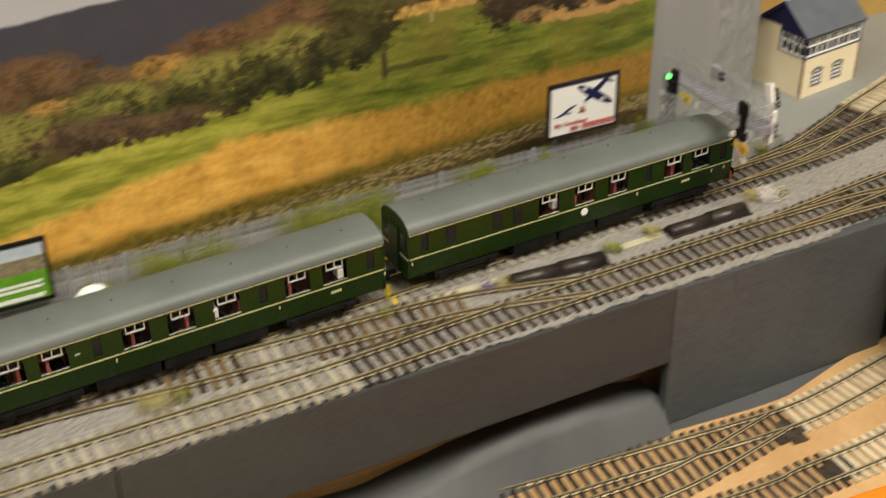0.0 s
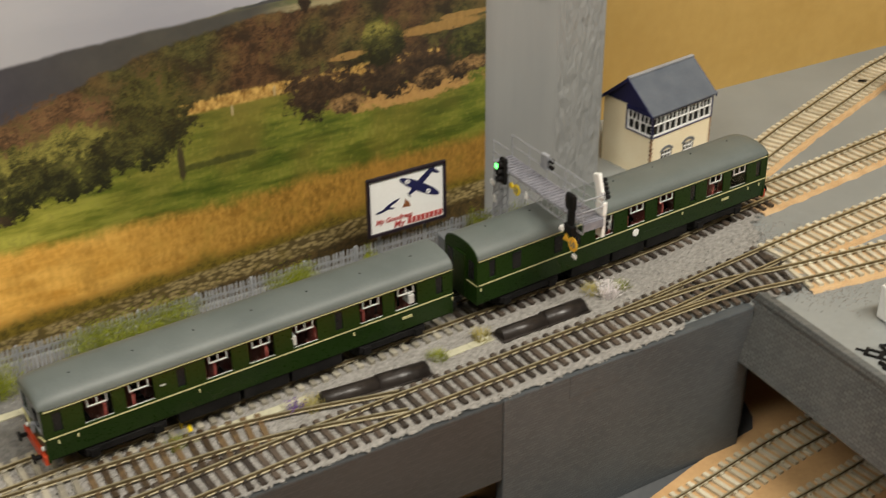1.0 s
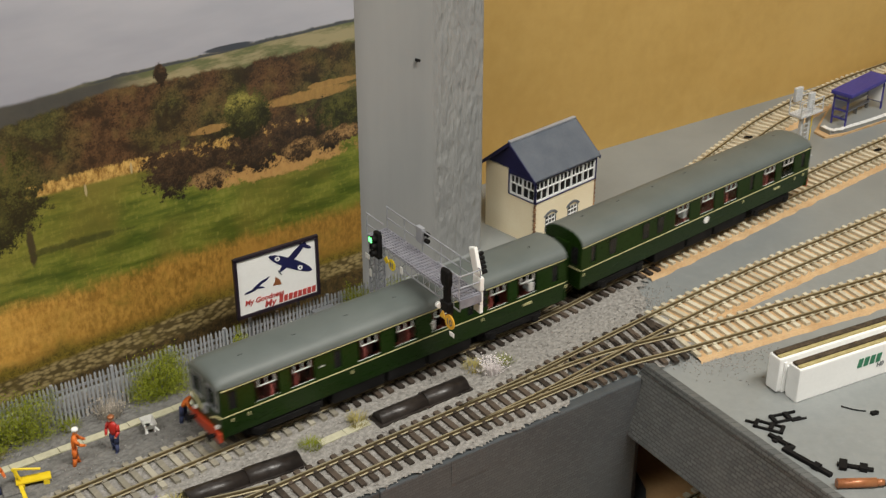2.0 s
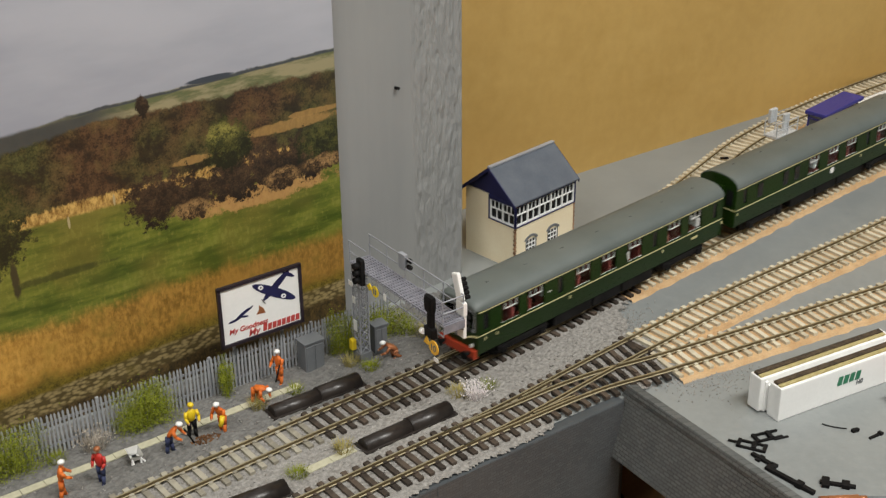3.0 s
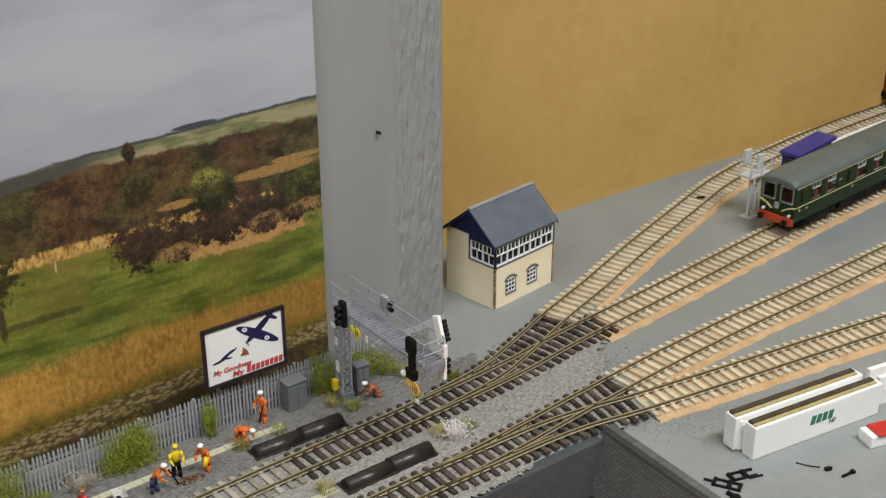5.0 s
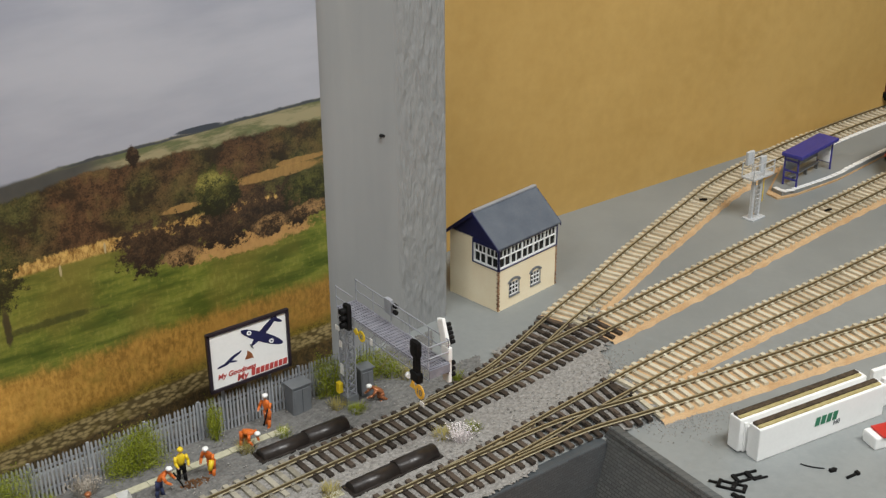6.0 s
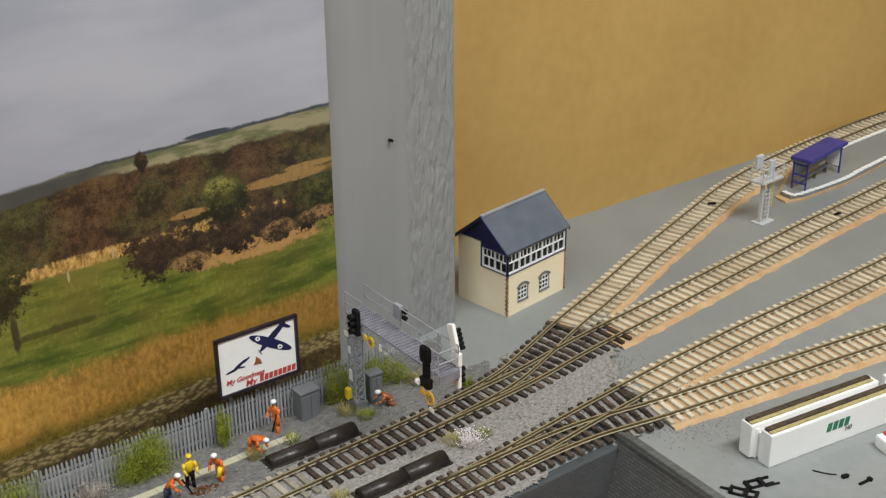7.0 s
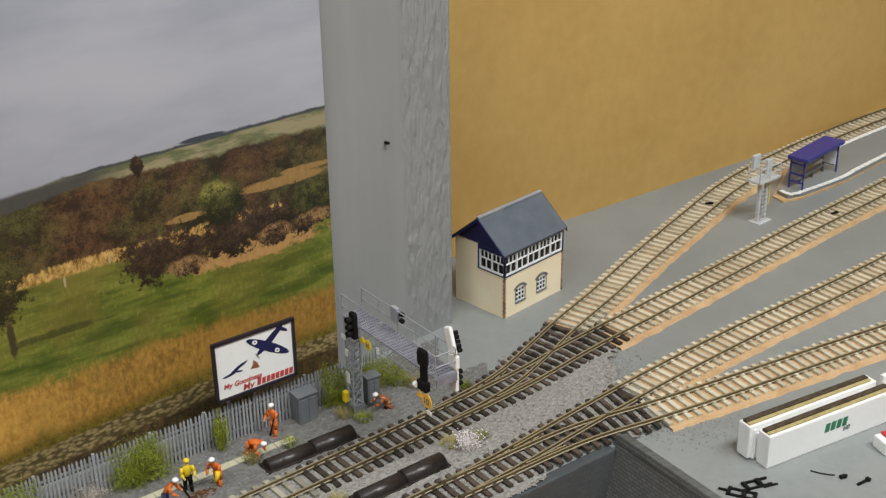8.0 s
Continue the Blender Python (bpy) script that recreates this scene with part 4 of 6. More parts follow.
def coach(label, big, small, faint, number_at, roundel_at):
    """A diesel railcar coach, cab at its -x end. big, small, faint: where windows sit along the side, from 0 at the cab to 1."""
    c = thing("railcar_coach", label, "model train", group="coaches of the railcar")
    at = lambda f: -COACH_L / 2 + f * COACH_L
    big_w, small_w = 0.0145, 0.0045
    openings = [(at(f) - big_w / 2, at(f) + big_w / 2, SILL_Z, HEAD_Z) for f in big] + [(at(f) - small_w / 2, at(f) + small_w / 2, SILL_Z + 0.001, HEAD_Z - 0.0008) for f in small]
    for sign in (-1, 1):
        y = sign * COACH_W / 2
        body = part("side_panel", side_wall(openings, y, sign), "green", c)
        for f in big:
            w = thing("window", "", "")
            w.parent = c
            bm = bm_box(at(f) - big_w / 2, at(f) + big_w / 2, y - sign * 0.0012 - 0.0001, y - sign * 0.0012 + 0.0001, SILL_Z, HEAD_Z)
            pane = part("pane", bm, "glass", w)
            pane.visible_shadow = False
            bm = bmesh.new()
            yy = (y - sign * 0.0011, y - sign * 0.0004)
            y0, y1 = min(yy), max(yy)
            zt = HEAD_Z - 0.0042
            l, r = at(f) - big_w / 2, at(f) + big_w / 2
            bx(bm, l + 0.0022, r - 0.0022, y0, y1, zt, zt + 0.00045)
            for q in (0.0022, big_w / 2 - 0.0003, big_w - 0.0028):
                bx(bm, l + q, l + q + 0.00042, y0, y1, zt + 0.0004, HEAD_Z)
            part("vent_frame", bm, "vent", w)
            bm = bmesh.new()
            bx(bm, l - 0.0003, r + 0.0003, y0, y1 if sign > 0 else y1, SILL_Z - 0.0004, SILL_Z)
            part("sill", bm, "vent", w)
        for f in small:
            bm = bm_box(at(f) - small_w / 2, at(f) + small_w / 2, y - sign * 0.0012 - 0.0001, y - sign * 0.0012 + 0.0001, SILL_Z, HEAD_Z)
            part("door_window", bm, "dark_glass", c)
        for f in faint:
            yy = (y - sign * 0.0001, y - sign * 0.0006)
            bm = bm_box(at(f) - 0.003, at(f) + 0.003, min(yy), max(yy), SILL_Z + 0.001, HEAD_Z - 0.001)
            part("luggage_window", bm, "dark_glass", c)
        for z, h in ((WAIST_Z - 0.0003, 0.0006), (EAVE_Z - 0.0012, 0.0004)):
            yy = (y - sign * 0.0002 - (sign * 0.0009 if z > 0.03 else 0), y + sign * 0.00016 - (sign * 0.0002 if z > 0.03 else 0))
            part("lining_strip", bm_box(-COACH_L / 2, COACH_L / 2, min(yy), max(yy), z, z + h), "lining", c)
        # door seams and handles
        for f in [q + 0.035 for q in small] + [0.02]:
            yy = (y - sign * 0.0004, y + sign * 0.0003)
            part("door_handle", bm_box(at(f), at(f) + 0.0007, min(yy), max(yy), WAIST_Z - 0.004, WAIST_Z - 0.0022), "lining", c)
        bm = bmesh.new()
        for k in range(4):
            yy = (y - sign * 0.0006, y + sign * 0.0001)
            bx(bm, at(number_at) + k * 0.0016, at(number_at) + k * 0.0016 + 0.0011, min(yy), max(yy), WAIST_Z - 0.0052, WAIST_Z - 0.0037)
        part("number_bars", bm, "lining", c)
        if roundel_at:
            part("roundel", rod(bmesh.new(), (at(roundel_at), y - sign * 0.0004, 0.0195), (at(roundel_at), y + sign * 0.0002, 0.0195), 0.0024, 16), "white", c)
    part("roof", roof_mesh(), "roof", c, "plain grey rounded roof")
    bm = bmesh.new()
    for k in range(7):
        ball(bm, (at(0.08 + 0.14 * k), -0.003, TOP_Z - 0.0001), 0.0006, (1, 1, 0.8), 1)
    part("roof_vent", bm, "black", c)
    cab = part("cab_front", end_wall(-COACH_L / 2, -1, True), "green", c)
    half = COACH_W / 2
    for s in (-1, 1):
        bm = bm_box(-COACH_L / 2 - 0.0009, -COACH_L / 2 - 0.0006, min(s * 0.0026, s * (half - 0.0024)), max(s * 0.0026, s * (half - 0.0024)), 0.0262, 0.0385)
        pane = part("windscreen", bm, "glass", cab)
        pane.visible_shadow = False
        bm = bmesh.new()
        z0, z1, ya, yb = 0.0258, 0.0389, s * 0.0022, s * (half - 0.0022)
        x0, x1 = -COACH_L / 2 - 0.0019, -COACH_L / 2 - 0.0012
        for p, q, h0, h1 in ((ya, yb, z0, z0 + 0.0006), (ya, yb, z1 - 0.0006, z1), (ya, ya + s * 0.0006, z0, z1), (yb - s * 0.0006, yb, z0, z1)):
            bx(bm, x0, x1, min(p, q), max(p, q), h0, h1)
        part("windscreen_frame", bm, "plastic_grey", cab)
        bm = bmesh.new()
        for k in range(8):
            u0, u1 = k / 8, (k + 1) / 8
            za, zb = 0.0235 - 0.0052 * u0 ** 1.6, 0.0235 - 0.0052 * u1 ** 1.6
            rod(bm, (-COACH_L / 2 - 0.0015, s * half * (1 - 0.72 * u0), za), (-COACH_L / 2 - 0.0015, s * half * (1 - 0.72 * u1), zb), 0.0006, 4)
        part("whisker_line", bm, "lining", cab)
        part("marker_lamp", rod(bmesh.new(), (-COACH_L / 2 - 0.0026, s * 0.0115, 0.0165), (-COACH_L / 2 - 0.001, s * 0.0115, 0.0165), 0.0012, 10), "white", cab)
        bm = rod(bmesh.new(), (-COACH_L / 2 - 0.0065, s * 0.0105, 0.0118), (-COACH_L / 2 - 0.0015, s * 0.0105, 0.0118), 0.0011, 8)
        rod(bm, (-COACH_L / 2 - 0.0072, s * 0.0105, 0.0118), (-COACH_L / 2 - 0.0064, s * 0.0105, 0.0118), 0.0026, 12)
        part("buffer", bm, "black", cab)
    part("buffer_beam", bm_box(-COACH_L / 2 - 0.0032, -COACH_L / 2 - 0.0008, -half + 0.0006, half - 0.0006, 0.0088, 0.0143, bevel=0.0004), "buffer_red", cab, "red buffer beam")
    part("lamp_bracket", bm_box(-COACH_L / 2 - 0.003, -COACH_L / 2 - 0.001, -0.0016, 0.0016, 0.0195, 0.0245, bevel=0.0004), "plastic_grey", cab)
    part("wiper", rod(bmesh.new(), (-COACH_L / 2 - 0.0017, -0.008, 0.027), (-COACH_L / 2 - 0.0017, -0.0045, 0.036), 0.0003, 4), "black", cab)
    end = part("end_wall", end_wall(COACH_L / 2, 1, False), "green", c)
    for s in (-1, 1):
        y0, y1 = sorted((s * 0.0058, s * (half - 0.0002)))
        part("lining_strip", bm_box(COACH_L / 2 + 0.0009, COACH_L / 2 + 0.0013, y0, y1, WAIST_Z - 0.0003, WAIST_Z + 0.0003), "lining", end)
        y0, y1 = sorted((s * 0.0075, s * 0.0128))
        part("end_window", bm_box(COACH_L / 2 + 0.0008, COACH_L / 2 + 0.0012, y0, y1, SILL_Z + 0.001, HEAD_Z), "dark_glass", end)
    part("floor_pan", bm_box(-COACH_L / 2 + 0.001, COACH_L / 2 - 0.001, -half + 0.0016, half - 0.0016, FLOOR_Z - 0.0008, FLOOR_Z + 0.001), "black", c)
    for k in range(13):
        x = at(0.13 + 0.063 * k)
        for s in (-1, 1):
            bm = bm_box(x - 0.0028, x + 0.0028, min(s * 0.004, s * 0.0134), max(s * 0.004, s * 0.0134), FLOOR_Z + 0.001, 0.0195, bevel=0.0006)
            bx(bm, x - 0.0009, x + 0.0009, min(s * 0.004, s * 0.0134), max(s * 0.004, s * 0.0134), 0.0195, 0.0305, bevel=0.0004)
            part("seat", bm, "seat", c)
            if k % 5 == 2:
                bm = bm_box(x - 0.0015, x + 0.002, min(s * 0.009, s * 0.0155), max(s * 0.009, s * 0.0134), 0.0262, 0.0318, bevel=0.0005)
                part("headrest", bm, "vent", c)
    for f, l in ((0.36, 0.034), (0.5, 0.026), (0.63, 0.03)):
        for s in (-1, 1):
            part("underframe_box", bm_box(at(f) - l / 2, at(f) + l / 2, min(s * 0.006, s * 0.0142), max(s * 0.006, s * 0.0142), 0.0035, FLOOR_Z, bevel=0.0006), "black", c)
    sets = []
    for f in (0.165, 0.835):
        bm = bmesh.new()
        for s in (-1, 1):
            bx(bm, at(f) - 0.021, at(f) + 0.021, min(s * 0.0122, s * 0.0145), max(s * 0.0122, s * 0.0145), 0.0052, 0.0092, bevel=0.0006)
            for dx in (-0.0165, 0.0165):
                bx(bm, at(f) + dx - 0.0025, at(f) + dx + 0.0025, min(s * 0.0122, s * 0.0155), max(s * 0.0122, s * 0.0155), 0.0038, 0.0085, bevel=0.0005)
        bx(bm, at(f) - 0.006, at(f) + 0.006, -0.0123, 0.0123, 0.0058, 0.0098)
        b = part("bogie", bm, "black", c)
        for dx in (-0.0165, 0.0165):
            sets.append(wheelset(b, at(f) + dx, 0))
    bm = bm_box(COACH_L / 2 + 0.001, COACH_L / 2 + 0.009, -0.0016, 0.0016, 0.0075, 0.009, bevel=0.0003)
    bx(bm, COACH_L / 2 + 0.007, COACH_L / 2 + 0.0098, -0.0045, 0.0045, 0.0065, 0.0105, bevel=0.0004)
    part("coupling", bm, "black", c)
    return c, sets


REAR, REAR_WHEELS = coach("dark green railcar coach with cream lining and grey roof", (0.113, 0.205, 0.388, 0.492, 0.602, 0.776, 0.872), (0.026, 0.3, 0.69, 0.966), (), 0.86, None)
LEAD, LEAD_WHEELS = coach("dark green railcar coach with a roundel and luggage section, leading", (0.105, 0.197, 0.38, 0.485, 0.595), (0.028, 0.28, 0.957), (0.69, 0.75, 0.883), 0.14, 0.485)

# how far the rear coach's tail has come along the main line
TAIL0 = MAIN.near(-0.195, 0.503)
RUN = ((0.0, -0.25), (1.5, 0.0), (3.5, 0.3455), (4.0, 0.4335), (5.5, 0.698), (8.0, 1.145))


def run_at(t):
    a = np.array(RUN)
    k = int(np.clip(np.searchsorted(a[:, 0], t), 1, len(a) - 1))
    m = np.gradient(a[:, 1], a[:, 0])
    (t0, s0), (t1, s1) = a[k - 1], a[k]
    h = t1 - t0
    u = (t - t0) / h
    return s0 * (2 * u ** 3 - 3 * u * u + 1) + m[k - 1] * h * (u ** 3 - 2 * u * u + u) + s1 * (3 * u * u - 2 * u ** 3) + m[k] * h * (u ** 3 - u * u)


def coach_pose(tail, turn=0):
    a, b = MAIN.at(tail + 0.165 * COACH_L), MAIN.at(tail + 0.835 * COACH_L)
    mid, d = (a + b) / 2, b - a
    return pose(mid[0], mid[1], 0, 0, 0, turn + math.degrees(math.atan2(d[1], d[0])))


# ---- trackside ----
def bush(name, label, m, w, d, h, n, mats, leaf=0.0012, category="bush", group=""):
    """Loose clump of small leaves on a few twigs."""
    bm = bmesh.new()
    for k in range(6):
        a = random.uniform(0, 6.28)
        rod(bm, (0, 0, 0), (w * 0.35 * math.cos(a), d * 0.35 * math.sin(a), h * random.uniform(0.5, 0.9)), 0.0004, 4, 0.0002, mi=len(mats) - 1)
    hubs = [(random.uniform(-0.5, 0.5) * w, random.uniform(-0.4, 0.4) * d, random.uniform(0.1, 0.8) * h) for _ in range(max(9, n // 22))]
    for k in range(11 * n):
        hx, hy, hz = random.choice(hubs)
        p = Vector((hx + random.gauss(0, w * 0.11), hy + random.gauss(0, d * 0.14), max(0.0004, hz + random.gauss(0, h * 0.14))))
        a, b = Vector((random.gauss(0, 1), random.gauss(0, 1), random.gauss(0, 1))).normalized(), Vector((random.gauss(0, 1), random.gauss(0, 1), random.gauss(0, 1))).normalized()
        l = leaf * random.uniform(0.5, 1.1)
        f = bm.faces.new([bm.verts.new(p), bm.verts.new(p + a * l * 0.5 + b * l * 0.28), bm.verts.new(p + a * l), bm.verts.new(p + a * l * 0.5 - b * l * 0.28)])
        f.material_index = random.randrange(max(1, len(mats) - 1))
    return tagged(link(name, bm, mats, m=m), label, category, group)


def tuft(label, x, y, r, h, n, mat, name="grass_tuft", z=-0.0048, category="grass", group="grass tufts"):
    bm = bmesh.new()
    for k in range(n):
        a, q = random.uniform(0, 6.28), r * math.sqrt(random.random()) * 0.7
        b = Vector((q * math.cos(a), q * math.sin(a), 0))
        lean = Vector((math.cos(a), math.sin(a), 0)) * r * random.uniform(0.1, 0.6)
        tip = b + lean + Vector((random.gauss(0, r * 0.2), random.gauss(0, r * 0.2), h * random.uniform(0.5, 1)))
        side = Vector((-math.sin(a), math.cos(a), 0)) * 0.0002
        bm.faces.new([bm.verts.new(b - side), bm.verts.new(b + side), bm.verts.new(tip)])
        if mat in ("petal", "purple", "dull") and k % 2 == 0:
            ball(bm, tip, 0.00045, sub=1)
    return tagged(link(name, bm, mat, m=pose(x, y, z)), label, category, group)


def fence():
    f = thing("palisade_fence", "grey palisade fence of narrow pointed palings, overgrown in places", "fence", by_fence(0, 0))
    bm = bm_box(-0.0006, 0.0006, -0.0003, 0.0003, BOARD_Z, 0.0195)
    top = [bm.verts.new(v) for v in ((-0.0006, -0.0003, 0.0195), (0.0006, -0.0003, 0.0195), (0.0006, 0.0003, 0.0195), (-0.0006, 0.0003, 0.0195))]
    tip = bm.verts.new((0, 0, 0.0212))
    for k in range(4):
        bm.faces.new((top[k], top[(k + 1) % 4], tip))
    me = bpy.data.meshes.new("paling")
    bm.to_mesh(me)
    bm.free()
    me.materials.append(M["galv"])
    s = -0.46
    k = 0
    while s < 0.112:
        o = new("paling", me)
        o.parent = f
        o.matrix_basis = pose(s, -0.0004, random.uniform(-0.0003, 0.0003), 0, random.uniform(-1.2, 1.2), 0)
        s += 0.00235
        k += 1
    for z in (0.0005, 0.0145):
        part("fence_rail", bm_box(-0.461, 0.113, 0.0001, 0.001, z, z + 0.0013), "galv", f)
    for s in np.arange(-0.445, 0.12, 0.0335):
        o = part("fence_post", bm_box(-0.0008, 0.0008, 0.0002, 0.0017, BOARD_Z, 0.0205), "galv", f)
        o.location.x = s


def billboard(s, w, h, z0, label):
    b = thing("billboard", label, "billboard", by_fence(s, -0.0042), group="billboards")
    part("panel", bm_box(0, w, -0.0004, 0.0008, z0, z0 + h), "white", b)
    bm = bmesh.new()
    e = 0.0019
    for x0, x1, a, c in ((-e * 0.3, w + e * 0.3, z0 - e * 0.3, z0 + e * 0.7), (-e * 0.3, w + e * 0.3, z0 + h - e * 0.7, z0 + h + e * 0.3), (-e * 0.3, e * 0.7, z0, z0 + h), (w - e * 0.7, w + e * 0.3, z0, z0 + h)):
        bx(bm, x0, x1, -0.0013, 0.0006, a, c)
    part("frame", bm, "frame_dark" if s > -0.2 else "black", b, "dark frame")
    for x in (w * 0.2, w * 0.8):
        bm = bm_box(x - 0.0008, x + 0.0008, 0.0062, 0.0074, BOARD_Z, z0 + h * 0.6)
        bx(bm, x - 0.0006, x + 0.0006, 0.0006, 0.0064, max(z0 + 0.001, 0.0225), max(z0 + 0.001, 0.0225) + 0.0012)
        part("post", bm, "galv", b)
    return b


def flat_shape(pts, y=-0.00055):
    bm = bmesh.new()
    f = bm.faces.new([bm.verts.new((x, y, z)) for x, z in pts])
    r = bmesh.ops.extrude_face_region(bm, geom=[f])
    bmesh.ops.translate(bm, vec=(0, 0.0002, 0), verts=[v for v in r["geom"] if isinstance(v, bmesh.types.BMVert)])
    return bm


def ellipse(cx, cz, rx, rz, tilt, n=18):
    c, s = math.cos(radians(tilt)), math.sin(radians(tilt))
    return [(cx + rx * math.cos(6.2832 * k / n) * c - rz * math.sin(6.2832 * k / n) * s, cz + rx * math.cos(6.2832 * k / n) * s + rz * math.sin(6.2832 * k / n) * c) for k in range(n)]


def billboards():
    w, h, z0 = 0.0522, 0.0372, 0.0268
    b = billboard(-0.003, w, h, z0, "white aeroplane poster with red lettering in a navy frame")
    part("aeroplane_body", flat_shape(ellipse(0.0362, z0 + 0.0284, 0.0112, 0.0021, 39)), "navy", b, "navy aeroplane silhouette")
    part("aeroplane_wing", flat_shape(ellipse(0.0348, z0 + 0.0248, 0.0158, 0.0029, -32), -0.00062), "navy", b)
    part("aeroplane_tail", flat_shape(ellipse(0.0446, z0 + 0.033, 0.0043, 0.0011, -32), -0.00062), "navy", b)
    part("aeroplane_fin", flat_shape([(0.043, z0 + 0.0333), (0.0446, z0 + 0.0362), (0.0456, z0 + 0.033)], -0.00066), "navy", b)
    part("propeller", flat_shape(ellipse(0.0277, z0 + 0.021, 0.0022, 0.0004, -60), -0.00066), "cabinet", b)
    for cx, cz in ((0.0266, z0 + 0.0302), (0.0406, z0 + 0.0204)):
        part("roundel", flat_shape(ellipse(cx, cz, 0.0017, 0.0014, -31), -0.0007), "white", b)
        part("roundel_centre", flat_shape(ellipse(cx, cz, 0.0006, 0.0005, -31), -0.00078), "navy", b)
    for cx, cz, rx, rz, tilt in ((w * 0.27, z0 + h * 0.47, w * 0.1, h * 0.026, 28), (w * 0.17, z0 + h * 0.4, w * 0.075, h * 0.02, 8), (w * 0.36, z0 + h * 0.52, w * 0.05, h * 0.016, 30), (w * 0.28, z0 + h * 0.42, w * 0.06, h * 0.016, -12)):
        part("dark_bar", flat_shape(ellipse(cx, cz, rx, rz, tilt)), "navy", b)
    part("brown_mark", flat_shape([(w * 0.435, z0 + h * 0.38), (w * 0.545, z0 + h * 0.36), (w * 0.525, z0 + h * 0.45), (w * 0.475, z0 + h * 0.52), (w * 0.465, z0 + h * 0.44)]), "copper", b)
    letters("lettering", "My Goodness", 0.0044, "text_red", b, pose(w * 0.09, -0.0006, z0 + h * 0.185, 90, 0, 0), 0.2)
    letters("lettering", "My", 0.0058, "text_red", b, pose(w * 0.32, -0.0006, z0 + h * 0.055, 90, 0, 0), 0.2)
    bm = bmesh.new()
    for k in range(8):
        x, tall = w * 0.5 + k * w * 0.058, h * (0.13 if k == 0 else 0.105)
        pour(bm, flat_shape([(x, z0 + h * 0.055), (x + w * 0.046, z0 + h * 0.055), (x + w * 0.055, z0 + h * 0.055 + tall), (x + w * 0.009, z0 + h * 0.055 + tall)], -0.0006))
    part("name_bars", bm, "text_red", b, "red bars of lettering")
    w, h, z0 = 0.05, 0.0385, 0.0075
    b = billboard(-0.37, w, h, z0, "green landscape poster with pale lettering in a black frame")
    part("poster_sky", bm_box(0, w, -0.0006, -0.0004, z0 + h * 0.74, z0 + h), "poster_sky", b)
    part("poster_hill", bm_box(0, w, -0.0006, -0.0004, z0 + h * 0.5, z0 + h * 0.74), "poster_tan", b)
    part("poster_grass", bm_box(0, w, -0.0006, -0.0004, z0, z0 + h * 0.5), "poster_green", b)
    for k, (a, c) in enumerate(((0.3, 0.34), (0.22, 0.26), (0.06, 0.12))):
        part("text_bar", bm_box(w * (0.25 - 0.05 * k), w * 0.9, -0.0009, -0.0006, z0 + h * a, z0 + h * c), "white", b)


def cabinet(x, y, w, d, h, turn):
    c = thing("relay_cabinet", "grey steel relay cabinet with a sloping lid", "cabinet", pose(x, y, BOARD_Z, 0, 0, turn), group="relay cabinets")
    part("body", bm_box(-w / 2, w / 2, -d / 2, d / 2, 0, h, bevel=0.0004), "cabinet", c)
    bm = bm_box(-w / 2 - 0.0006, w / 2 + 0.0006, -d / 2 - 0.0006, d / 2 + 0.0006, h, h + 0.0012, bevel=0.0003)
    part("lid", bm, "cabinet", c)
    for s in (-1, 1):
        x0, x1 = sorted((s * 0.0004, s * (w / 2 - 0.0008)))
        part("door", bm_box(x0, x1, -d / 2 - 0.0004, -d / 2, 0.0015, h - 0.0015, bevel=0.0001), "cabinet", c)


